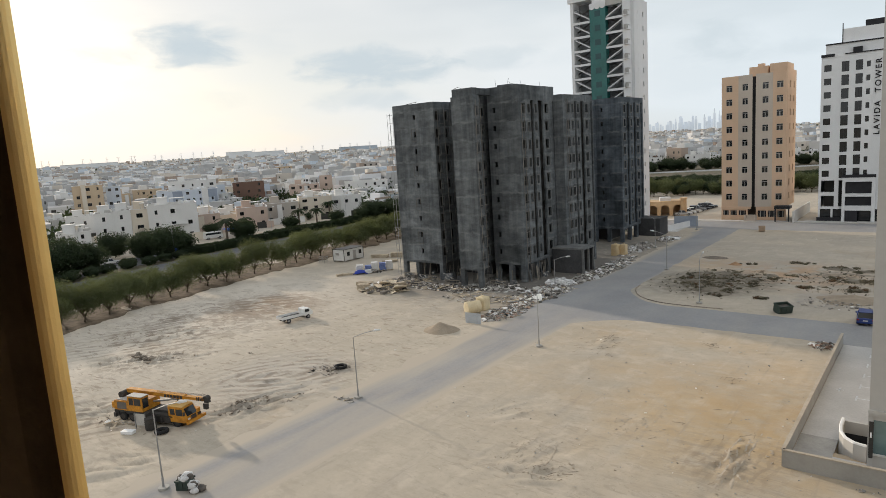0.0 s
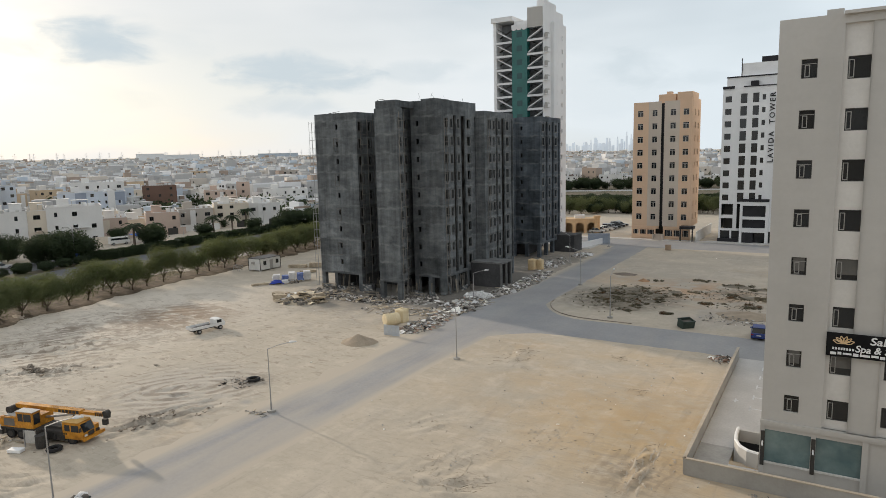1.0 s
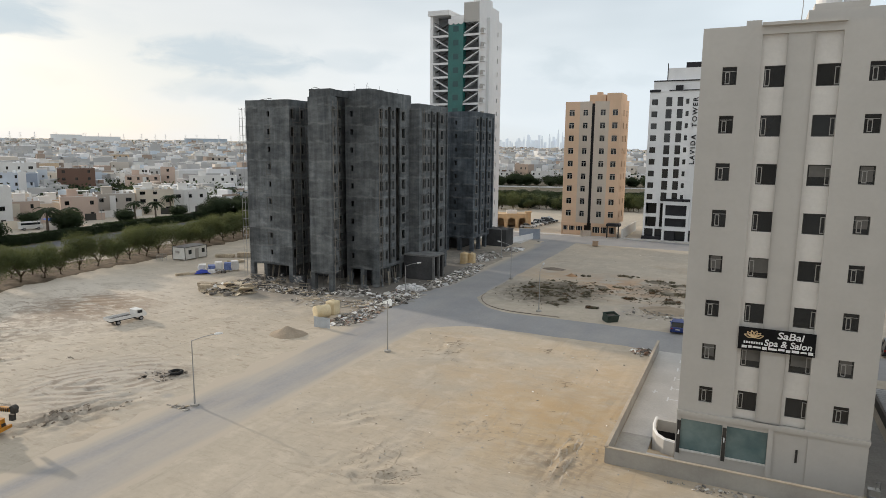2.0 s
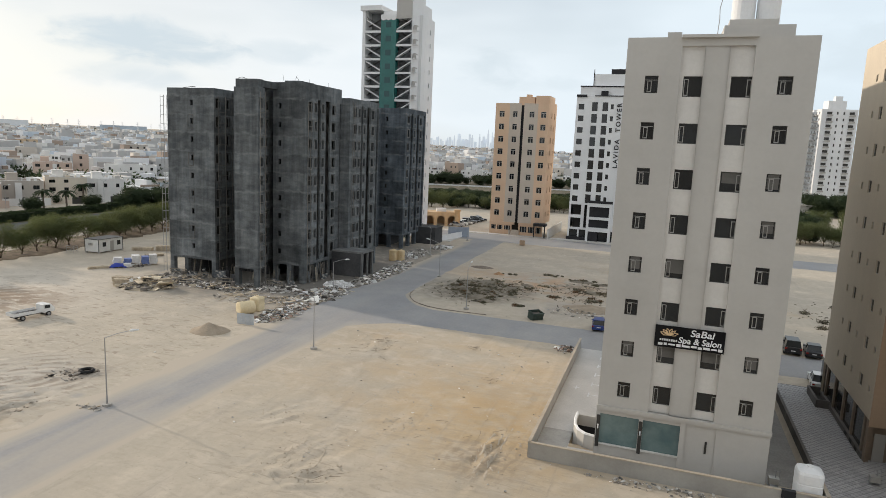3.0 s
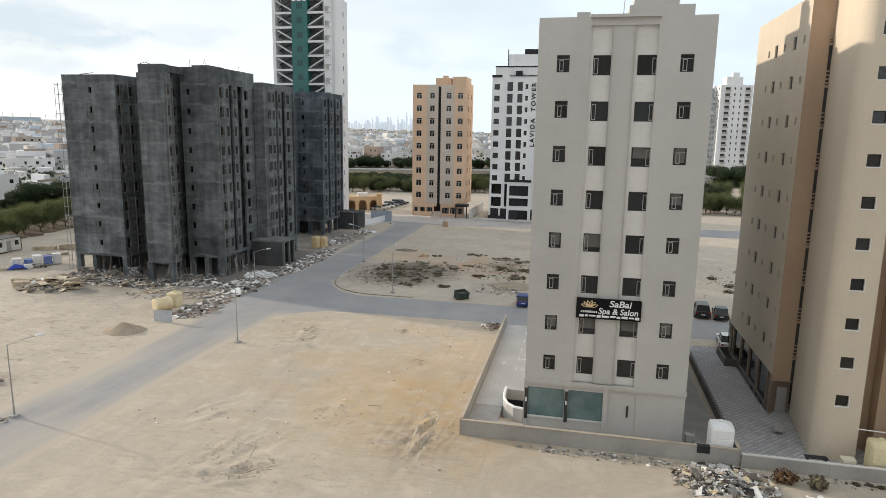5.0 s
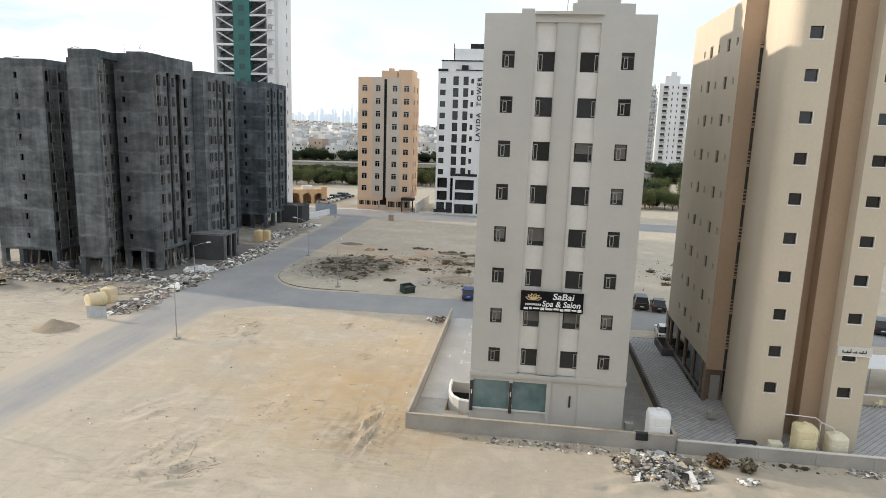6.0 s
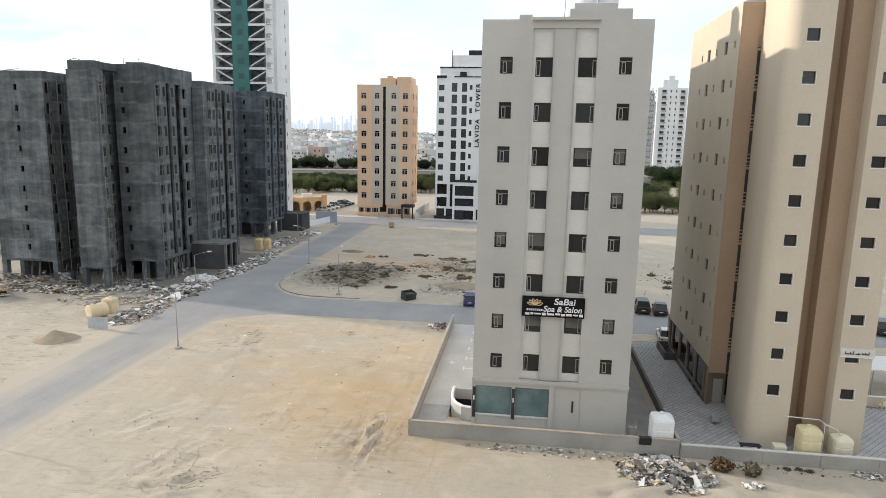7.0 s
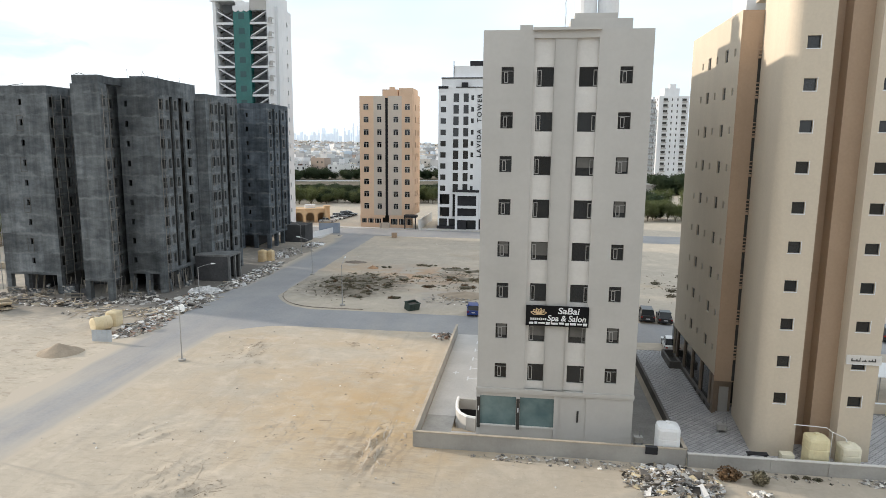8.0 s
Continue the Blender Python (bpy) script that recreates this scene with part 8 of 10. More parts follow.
M["plaster_grey"] = mat("dusty_grey_paint", (0.42, 0.41, 0.39), (0.50, 0.49, 0.47), 1.0, 6, 0.8, 0.1, 0.15)


def crane_truck():
    v = thing("crane_truck", (-57.7, 28.1, 0.0), "yellow mobile crane truck with a folded lattice-tipped jib", "crane truck", turn=16)
    v.scale = (0.9, 0.9, 0.84)
    yel = mat("crane_yellow", (0.36, 0.15, 0.016), (0.60, 0.27, 0.028), 1.1, 5, 0.6, 0.1, 0.3, streak=0.45)
    part("skirt", Solid().box(-5.0, -4.4, -1.2, 1.2, 0.5, 1.2).box(-2.0, 2.7, -1.22, -0.6, 0.42, 1.04).box(-2.0, 2.7, 0.6, 1.22, 0.42, 1.04), M["chassis"], v, "black side boxes under the deck")
    part("chassis", Solid().box(-5.0, 4.6, -1.05, 1.05, 0.75, 1.05).box(-4.9, 3.0, -1.2, 1.2, 1.05, 1.25), M["chassis"], v)
    cab = [(2.5, 0.62), (4.55, 0.62), (4.85, 0.8), (4.85, 1.35), (4.45, 2.25), (4.3, 2.35), (2.6, 2.35), (2.5, 2.25)]
    s, n = Solid(), len(cab)
    s.v = [(x, -1.2, z) for x, z in cab] + [(x, 0.3, z) for x, z in cab]
    s.f = [tuple(range(n)), tuple(n + i for i in reversed(range(n)))] + [((i + 1) % n, i, n + i, n + (i + 1) % n) for i in range(n)]
    cb = part("cab", s, yel, v, "yellow driver's cab")
    part("roof", Solid().box(2.5, 4.35, -1.22, 0.32, 2.352, 2.42), M["faded_orange"], cb, "faded orange roof")
    part("side_window", Solid().box(2.75, 3.35, -1.215, -1.2, 1.45, 2.1).box(3.5, 4.35, -1.215, -1.2, 1.4, 2.1), M["car_glass"], cb)
    wv = Solid().quad((4.87, -1.1, 1.4), (4.87, 0.2, 1.4), (4.5, 0.2, 2.2), (4.5, -1.1, 2.2))
    part("windscreen", wv, M["car_glass"], cb)
    part("bumper", Solid().box(4.75, 5.05, -1.25, 1.25, 0.55, 0.85), yel, v)
    part("engine_hood", Solid().prism(rounded(2.0, 0.8, 0.1), 1.05, 1.5, pose(3.5, 0.75, 0)), yel, v)
    body = Solid().box(-4.9, -1.0, -1.2, 1.2, 1.26, 2.35)
    body.box(-5.3, -4.9, -1.15, 1.15, 1.4, 2.1)
    part("superstructure", body, yel, v, "yellow slewing body")
    part("body_top", Solid().box(-4.7, -3.0, -1.0, 1.0, 2.352, 2.42), M["plaster_grey"], v, "dusty grey engine cover")
    op = part("operator_cab", Solid().box(-2.9, -0.9, -1.25, -0.35, 1.3, 3.0), yel, v)
    part("window", Solid().box(-2.7, -2.1, -1.262, -1.251, 2.0, 2.8).box(-2.0, -1.1, -1.262, -1.251, 2.0, 2.8).box(-0.899, -0.885, -1.15, -0.45, 1.7, 2.8), M["car_glass"], op)
    part("hatch", Solid().box(-2.95, -0.88, -1.27, -0.3, 3.002, 3.06), M["plaster_grey"], op, "dusty grey cab roof")
    jib = Solid().box(-4.4, 3.4, -0.02, 0.56, 2.58, 3.0, pose(0, 0.1, 0.15, 0, 1.0, 0))
    jib.box(3.4, 6.0, 0.05, 0.5, 2.63, 2.93, pose(0, 0.1, 0.15, 0, 1.0, 0))
    jb = part("jib", jib, yel, v, "yellow telescopic jib")
    bars = Solid()
    for k in range(6):
        bars.box(0.9 + 0.42 * k, 1.2 + 0.42 * k, 0.03, 0.045, 2.75, 3.05)
    part("writing_bars", bars, M["chassis"], jb)
    part("jib_head", Solid().tube([(6.2, 0.15, 2.95), (6.2, 0.65, 2.95)], 0.32, 12).box(6.0, 6.5, 0.2, 0.6, 2.5, 2.8), M["chassis"], v, "dark sheave head")
    part("hook_block", Solid().prism(rounded(0.5, 0.4, 0.1), 1.75, 2.35, pose(6.0, 0.4, 0)), M["chassis"], v)
    part("winch", Solid().tube([(-4.6, -0.5, 2.7), (-4.6, 0.6, 2.7)], 0.38, 14), M["chassis"], v)
    part("exhaust", Solid().tube([(1.8, 0.9, 1.2), (1.8, 0.9, 2.6)], 0.08, 8), M["chassis"], v)
    part("deck", Solid().box(-0.8, 2.4, -1.2, -0.1, 1.252, 1.33), M["chassis"], v)
    part("deck_cover", Solid().prism(rounded(2.2, 0.9, 0.1), 1.34, 1.62, pose(0.9, -0.3, 0)), M["frame"], v, "dark deck cover")
    part("tool_box", Solid().box(-0.6, 1.4, -1.24, -0.9, 0.5, 1.2), M["chassis"], v)
    part("fuel_tank", Solid().tube([(0.2, 1.1, 0.75), (1.5, 1.1, 0.75)], 0.33, 12), M["chassis"], v)
    part("counterweight", Solid().prism(rounded(0.7, 2.2, 0.15), 1.35, 2.0, pose(-5.15, 0, 0)), M["chassis"], v)
    for k in range(4):
        part("stripe", Solid().box(5.15 + 0.22 * k, 5.26 + 0.22 * k, 0.085, 0.1, 2.68, 3.12), M["chassis"], jb, "black warning stripe")
    part("ram", Solid().tube([(-1.2, 0.35, 1.9), (2.6, 0.35, 2.6)], 0.12, 10), M["steel"], v, "steel lifting ram")
    for k in range(7):
        part("rope", Solid().tube([(-4.5, 0.1 + 0.08 * k, 3.05), (6.1, 0.2 + 0.05 * k, 3.32)], 0.012, 4), M["chassis"], jb) if k % 3 == 0 else None
    part("mirror", Solid().box(4.75, 4.82, -1.55, -1.3, 1.6, 2.0), M["chassis"], cb)
    part("headlamp", Solid().box(4.86, 4.9, -1.05, -0.75, 0.95, 1.15), M["lamp_clear"], cb)
    part("grille", Solid().box(4.852, 4.89, -0.6, 0.1, 0.9, 1.3), M["chassis"], cb)
    # thin dark plate for the shading on the slewing body's side
    part("rust_panel", Solid().box(-4.5, -3.2, -1.212, -1.201, 1.4, 2.2), M["brown_dark"], v, "dark side panel, the body's shading put into its colour")
    for wx in (-3.9, -2.6, 3.4):
        for wy in (-1.0, 1.0):
            wheel(v, wx, wy, 0.52, 0.34, "chassis")
    for wx in (-4.8, 1.6):
        for wy in (-1.15, 1.15):
            part("outrigger", Solid().box(wx - 0.15, wx + 0.15, wy - 0.25, wy + 0.25, 0.45, 0.95), M["chassis"], v)


crane_truck()
frame_box = thing("switch_cabinet", (-57.2, 26.0, 0), "grey open steel cabinet on legs beside the crane", "cabinet", turn=20)
part("back_panel", Solid().box(-0.5, 0.5, 0.0, 0.05, 0.35, 1.45), M["plaster_grey"], frame_box)
for x in (-0.6, 0.55):
    part("leg", Solid().box(x, x + 0.06, -0.05, 0.05, 0, 1.5), M["steel"], frame_box)
part("side_panel", Solid().box(0.56, 0.62, 0.06, 0.7, 0.2, 1.4), M["chassis"], frame_box)
drum = thing("oil_drum", (-56.4, 26.5, 0), "black oil drum beside the crane", "drum")
part("drum_body", Solid().tube([(0, 0, 0), (0, 0, 0.02), (0, 0, 0.5), (0, 0, 0.53), (0, 0, 0.56), (0, 0, 1.1), (0, 0, 1.12)], [0.44, 0.48, 0.48, 0.5, 0.48, 0.48, 0.44], 18), M["chassis"], drum)
slab = thing("foam_block", (-57.4, 24.9, 0), "white foam block lying on the sand", "block", turn=25)
part("block", Solid().prism(rounded(1.2, 0.6, 0.05), 0, 0.26), M["tank_white"], slab)


def flatbed():
    v = thing("pickup_truck", (-75.0, 58.4, 0.0), "small white dropside truck standing on the sand", "truck", turn=81)
    v.scale = (0.88, 0.88, 0.84)
    wh = M["car_white"]
    part("chassis", Solid().box(-2.7, 2.5, -0.45, 0.45, 0.5, 0.7), M["chassis"], v)
    cab = [(1.15, 0.6), (2.75, 0.6), (2.9, 0.95), (2.8, 1.25), (2.3, 1.83), (1.35, 1.88), (1.15, 1.78)]
    s, n = Solid(), len(cab)
    s.v = [(x, -0.88, z) for x, z in cab] + [(x, 0.88, z) for x, z in cab]
    s.f = [tuple(range(n)), tuple(n + i for i in reversed(range(n)))] + [((i + 1) % n, i, n + i, n + (i + 1) % n) for i in range(n)]
    cb = part("cab", s, wh, v)
    part("side_window", Solid().box(1.4, 2.2, -0.895, -0.881, 1.22, 1.72), M["car_glass"], cb)
    part("side_window", Solid().box(1.4, 2.2, 0.881, 0.895, 1.22, 1.72), M["car_glass"], cb)
    part("windscreen", Solid().quad((2.80, -0.8, 1.27), (2.80, 0.8, 1.27), (2.34, 0.75, 1.81), (2.34, -0.75, 1.81)), M["car_glass"], cb)
    bed = part("bed", Solid().box(-2.9, 1.1, -0.98, 0.98, 0.8, 0.9), M["frame_pale"], v)
    for y0, y1 in ((-1.02, -0.98), (0.98, 1.02)):
        part("side_board", Solid().box(-2.9, 1.1, y0, y1, 0.78, 1.25), wh, bed)
    part("tail_board", Solid().box(-2.95, -2.9, -1.02, 1.02, 0.78, 1.25), wh, bed)
    part("load", Solid().box(-2.6, -0.4, -0.5, -0.1, 0.901, 1.1).box(-1.8, 0.8, 0.1, 0.5, 0.901, 1.05), M["frame"], v, "dark pipes and boards on the bed")
    for wx in (-1.7, 1.95):
        for wy in (-0.82, 0.82):
            wheel(v, wx, wy, 0.37, 0.24)


flatbed()


# things on the lots
M["wood"] = mat("raw_timber", (0.30, 0.25, 0.185), (0.50, 0.43, 0.33), 1.0, 9.0, 0.9, 0.3, 0.25, island=0.35, local=True)
M["rubble"] = mat("broken_rubble", (0.22, 0.207, 0.19), (0.40, 0.375, 0.345), 1.5, 6.0, 0.95, 0.4, 0.2, island=0.55)
M["trash"] = mat("mixed_refuse", (0.42, 0.41, 0.39), (0.60, 0.585, 0.55), 0.8, 5.0, 0.9, 0.2, 0.2, island=0.8)
M["trash_dark"] = mat("dark_refuse", (0.06, 0.058, 0.056), (0.16, 0.142, 0.123), 0.8, 5.0, 0.9, 0.2, 0.2, island=0.7)
M["ply"] = mat("old_plywood", (0.50, 0.42, 0.31), (0.62, 0.54, 0.42), 0.8, 5.0, 0.9, 0.2, 0.2, island=0.4)
M["brick"] = mat("broken_red_brick", (0.28, 0.185, 0.14), (0.37, 0.265, 0.21), 0.8, 5.0, 0.9, 0.2, 0.2, island=0.5)
M["loose_sand"] = mat("heaped_sand", (0.30, 0.245, 0.185), (0.36, 0.30, 0.23), 0.8, 5.0, 0.97, 0.4, 0.15)
M["plaster_bags"] = mat("white_plaster_waste", (0.56, 0.56, 0.56), (0.70, 0.70, 0.70), 0.8, 5.0, 0.9, 0.3, 0.15, island=0.2)
M["skip_green"] = mat("dark_green_steel", (0.035, 0.055, 0.048), (0.06, 0.08, 0.07), 0.8, 7.0, 0.6, 0.15, 0.2)
M["cabin_white"] = mat("white_cabin_panel", (0.64, 0.64, 0.62), (0.72, 0.72, 0.70), 0.6, 6.0, 0.7, 0.1, 0.08, streak=0.1)


def lump(rng, size, flat=0.5):
    """The corners of an uneven block."""
    a, b, c = size * rng.uniform(0.5, 1.4), size * rng.uniform(0.4, 1.0), size * flat * rng.uniform(0.4, 1.1)
    return [(x * a * rng.uniform(0.7, 1.1), y * b * rng.uniform(0.7, 1.1), z * c) for z in (-0.5, 0.5) for x, y in ((-0.5, -0.5), (0.5, -0.5), (0.5, 0.5), (-0.5, 0.5))]


def toss(solid, rng, x, y, z, size, flat=0.5):
    m = pose(x, y, z, rng.uniform(-25, 25), rng.uniform(-25, 25), rng.uniform(0, 360))
    n = len(solid.v)
    solid.v += [tuple(m @ Vector(p)) for p in lump(rng, size, flat)]
    solid.f += [tuple(n + i for i in q) for q in ((3, 2, 1, 0), (4, 5, 6, 7), (0, 1, 5, 4), (1, 2, 6, 5), (2, 3, 7, 6), (3, 0, 4, 7))]


def heap(name, x, y, rx, ry, h, mixes, label, category, seed, turn=0.0):
    """A heap of broken pieces: one mesh for each sort."""
    r = random.Random(seed)
    t = thing(name, (x, y, 0), label, category, turn=turn)
    for key, count, size, flat, pname in mixes:
        s = Solid()
        for _ in range(count):
            a, q = r.uniform(0, 2 * math.pi), r.random() ** 0.6
            px, py = rx * q * math.cos(a), ry * q * math.sin(a)
            top = h * max(0.0, 1 - q) * (0.7 + 0.5 * noise.noise((px, py, seed)))
            z = max(0.02, top * r.uniform(0.4, 1.0)) + 0.02
            if key == "wood":
                long, wide = r.uniform(0.5, 1.9) * size, r.uniform(0.05, 0.12)
                s.box(-long, long, -wide, wide, -0.02, 0.03, pose(px, py, z, r.uniform(-8, 8), r.uniform(-9, 9), r.gauss(35, 45)))
                continue
            toss(s, r, px, py, z, size * (0.35 + 1.8 * r.random() ** 4), flat)
        tagged(part(pname, s, M[key], t), kind="stuff")
    return t


heap("rubble_heap", -91.0, 90.6, 3.4, 2.2, 0.5, [("plaster_bags", 40, 0.5, 0.25, "spilt_bag"), ("trash_dark", 60, 0.5, 0.3, "dark_scrap"), ("wood", 14, 0.9, 0.1, "board_scrap"), ("trash", 30, 0.5, 0.2, "rubbish")], "spilt bags and scrap round the cement stacks", "rubble heap", 61, 48)
heap("rubble_heap", 10.8, 44.3, 3.5, 2.6, 0.8, [("trash", 420, 0.17, 0.2, "rubbish"), ("plaster_bags", 300, 0.2, 0.22, "white_scrap"), ("rubble", 320, 0.15, 0.45, "rubble"), ("trash_dark", 420, 0.2, 0.2, "dark_scrap"), ("wood", 60, 0.3, 0.12, "board_scrap"), ("plaster_bags", 70, 0.62, 0.08, "torn_sheet"), ("trash", 60, 0.6, 0.08, "broken_panel"), ("trash_dark", 60, 0.6, 0.1, "dark_cloth"), ("tank_cream", 40, 0.35, 0.2, "yellowed_foam")], "heap of broken boards and rubbish by the plot wall", "rubble heap", 31)
heap("rubble_heap", 4.0, 46.1, 8.0, 0.7, 0.25, [("trash", 170, 0.16, 0.3, "rubbish"), ("rubble", 140, 0.16, 0.5, "rubble")], "thin line of rubbish along the plot wall", "rubble heap", 32)
heap("rubble_heap", 16.5, 43.5, 0.9, 0.5, 0.3, [("trash", 60, 0.22, 0.3, "rubbish")], "small heap of pale rubbish on the sand", "rubble heap", 33)
heap("rubble_heap", 25.4, 46.2, 1.3, 0.6, 0.35, [("trash", 70, 0.22, 0.3, "rubbish"), ("rubble", 50, 0.2, 0.5, "rubble")], "small heap of rubbish at the low wall", "rubble heap", 34)
heap("rubble_heap", 18.5, 46.2, 7.5, 0.6, 0.12, [("trash", 110, 0.12, 0.3, "rubbish"), ("trash_dark", 40, 0.12, 0.3, "dark_scrap")], "scattered rubbish along the low wall", "rubble heap", 35)
heap("rubble_heap", -48.8, 75.0, 2.4, 5.5, 0.45, [("rubble", 300, 0.32, 0.35, "rubble"), ("brick", 150, 0.30, 0.4, "brick_rubble"), ("trash", 120, 0.34, 0.2, "rubbish"), ("plaster_bags", 40, 0.45, 0.25, "plaster_waste"), ("trash_dark", 170, 0.4, 0.25, "dark_scrap"), ("wood", 16, 0.8, 0.1, "board_scrap"), ("plaster_bags", 46, 0.8, 0.1, "pale_slab")], "bank of brick rubble and boards by the street", "rubble heap", 36)
heap("rubble_heap", -50.0, 87.0, 3.6, 8.0, 0.4, [("rubble", 520, 0.33, 0.35, "rubble"), ("trash", 110, 0.38, 0.2, "rubbish"), ("trash_dark", 240, 0.42, 0.25, "dark_scrap"), ("brick", 70, 0.32, 0.4, "brick_rubble"), ("wood", 24, 0.8, 0.1, "board_scrap"), ("plaster_bags", 80, 0.75, 0.1, "pale_slab"), ("trash", 70, 0.9, 0.1, "grey_slab")], "spread of grey building rubble beside the street", "rubble heap", 37)
heap("rubble_heap", -48.6, 108.0, 2.4, 14.0, 0.4, [("rubble", 620, 0.36, 0.35, "rubble"), ("trash", 120, 0.4, 0.2, "rubbish"), ("trash_dark", 260, 0.42, 0.25, "dark_scrap"), ("wood", 20, 0.8, 0.1, "board_scrap"), ("plaster_bags", 90, 0.8, 0.1, "pale_slab"), ("trash", 80, 0.9, 0.1, "grey_slab")], "long spread of grey rubble along the raw block", "rubble heap", 38)
heap("rubble_heap", -50.7, 95.0, 2.5, 1.8, 1.25, [("plaster_bags", 330, 0.55, 0.35, "plaster_waste")], "white heap of plaster waste in front of the raw block", "rubble heap", 39)
heap("rubble_heap", -59.0, 87.8, 5.5, 3.2, 0.5, [("rubble", 300, 0.45, 0.4, "rubble"), ("trash", 130, 0.5, 0.2, "rubbish"), ("trash_dark", 120, 0.5, 0.25, "dark_scrap")], "grey rubble spread at the foot of the raw block", "rubble heap", 40)
heap("rubble_heap", -51.5, 82.0, 3.5, 3.0, 0.3, [("rubble", 150, 0.3, 0.3, "rubble"), ("wood", 45, 0.8, 0.12, "board_scrap"), ("trash", 40, 0.35, 0.2, "rubbish")], "loose boards and rubble on the sand", "rubble heap", 41)
heap("rubble_heap", -76.8, 79.0, 4.6, 3.2, 2.2, [("wood", 110, 0.8, 0.15, "board_scrap"), ("ply", 90, 1.5, 0.06, "plywood_sheet"), ("trash_dark", 24, 1.1, 0.3, "dark_sheet"), ("rubble", 140, 0.45, 0.4, "rubble"), ("trash", 90, 0.45, 0.25, "rubbish"), ("trash_dark", 130, 0.55, 0.3, "dark_scrap")], "heap of old shuttering boards and scrap", "timber heap", 42)
heap("rubble_heap", -77.0, 86.5, 4.5, 2.4, 0.5, [("rubble", 220, 0.5, 0.4, "rubble"), ("wood", 80, 1.0, 0.12, "board_scrap"), ("trash_dark", 90, 0.5, 0.3, "dark_scrap")], "grey scrap and rubble before the open ground storey", "rubble heap", 43)
heap("rubble_heap", -67.5, 84.2, 7.5, 2.4, 0.25, [("rubble", 320, 0.3, 0.35, "rubble"), ("trash", 120, 0.34, 0.2, "rubbish"), ("trash_dark", 190, 0.45, 0.25, "dark_scrap"), ("wood", 24, 0.9, 0.1, "board_scrap"), ("plaster_bags", 60, 0.5, 0.15, "pale_slab"), ("ply", 16, 1.2, 0.06, "plywood_sheet")], "scattered rubble and boards before the raw block", "rubble heap", 51)
heap("rubble_heap", -58.0, 80.5, 6.0, 3.6, 0.1, [("rubble", 150, 0.25, 0.35, "rubble"), ("trash", 70, 0.3, 0.2, "rubbish"), ("wood", 26, 0.8, 0.1, "board_scrap"), ("plaster_bags", 30, 0.3, 0.25, "plaster_waste")], "thinly strewn rubble on the sand", "rubble heap", 52)
heap("rubble_heap", -52.0, 130.0, 3.0, 9.0, 0.4, [("rubble", 260, 0.5, 0.4, "rubble"), ("plaster_bags", 70, 0.6, 0.3, "plaster_waste")], "pale rubble before the second raw block", "rubble heap", 44)
heap("rubble_heap", -49.8, 145.0, 2.2, 4.0, 0.5, [("plaster_bags", 120, 0.6, 0.35, "plaster_waste"), ("rubble", 120, 0.5, 0.4, "rubble")], "white plaster waste beside the hut", "rubble heap", 45)
heap("rubble_heap", -9.9, 76.6, 1.2, 1.6, 0.25, [("brick", 60, 0.35, 0.4, "brick_rubble"), ("trash", 60, 0.35, 0.3, "rubbish"), ("trash_dark", 30, 0.5, 0.3, "dark_scrap")], "bricks and rubbish at the end of the plot wall", "rubble heap", 46)
heap("rubble_heap", -11.0, 96.0, 4.5, 3.0, 0.5, [("rubble", 200, 0.2, 0.35, "rubble"), ("trash", 60, 0.25, 0.25, "rubbish")], "low grey spoil and rubbish on the empty lot", "rubble heap", 47)
heap("rubble_heap", -60.5, 25.2, 2.2, 1.2, 0.25, [("wood", 5, 0.8, 0.12, "board_scrap"), ("trash", 10, 0.4, 0.3, "rubbish")], "a few boards on the sand beside the crane", "timber heap", 48)
heap("rubble_heap", -53.9, 45.6, 2.6, 2.0, 0.25, [("trash_dark", 14, 0.3, 0.2, "dark_scrap"), ("rubble", 40, 0.25, 0.3, "rubble")], "dark scrap round an old tyre", "rubble heap", 49)
heap("rubble_heap", -45.5, 40.2, 1.6, 0.4, 0.15, [("rubble", 16, 0.3, 0.35, "rubble"), ("wood", 2, 0.7, 0.1, "board_scrap")], "broken kerb stones at the lamp's foot", "rubble heap", 50)


def mound(x, y, rx, ry, h, label, seed, key="loose_sand"):
    t = thing("sand_mound", (x, y, 0), label, "mound")
    s, n, rings = Solid(), 28, 9
    s.v.append((0, 0, h))
    for i in range(1, rings + 1):
        q = i / rings
        for k in range(n):
            a = 2 * math.pi * k / n
            d = 1 + 0.22 * noise.noise((math.cos(a) * 1.5, math.sin(a) * 1.5, seed))
            z = h * (1 - q) ** 1.15 + 0.10 * h * noise.noise((3 * q * math.cos(a), 3 * q * math.sin(a), seed + 5)) * (1 - q) * 3
            s.v.append((rx * q * d * math.cos(a), ry * q * d * math.sin(a), z if i < rings else -0.08))
    s.f += [(0, 1 + k, 1 + (k + 1) % n) for k in range(n)]
    for i in range(rings - 1):
        for k in range(n):
            a, b = 1 + i * n + k, 1 + i * n + (k + 1) % n
            s.f.append((a, a + n, b + n, b))
    part("sand", s, M[key], t, smooth=True)


mound(-51.9, 63.8, 2.7, 2.2, 1.05, "brown heap of building sand", 3)
mound(-9.5, 99.0, 4.5, 3.0, 0.7, "low spoil heap on the empty lot", 6)

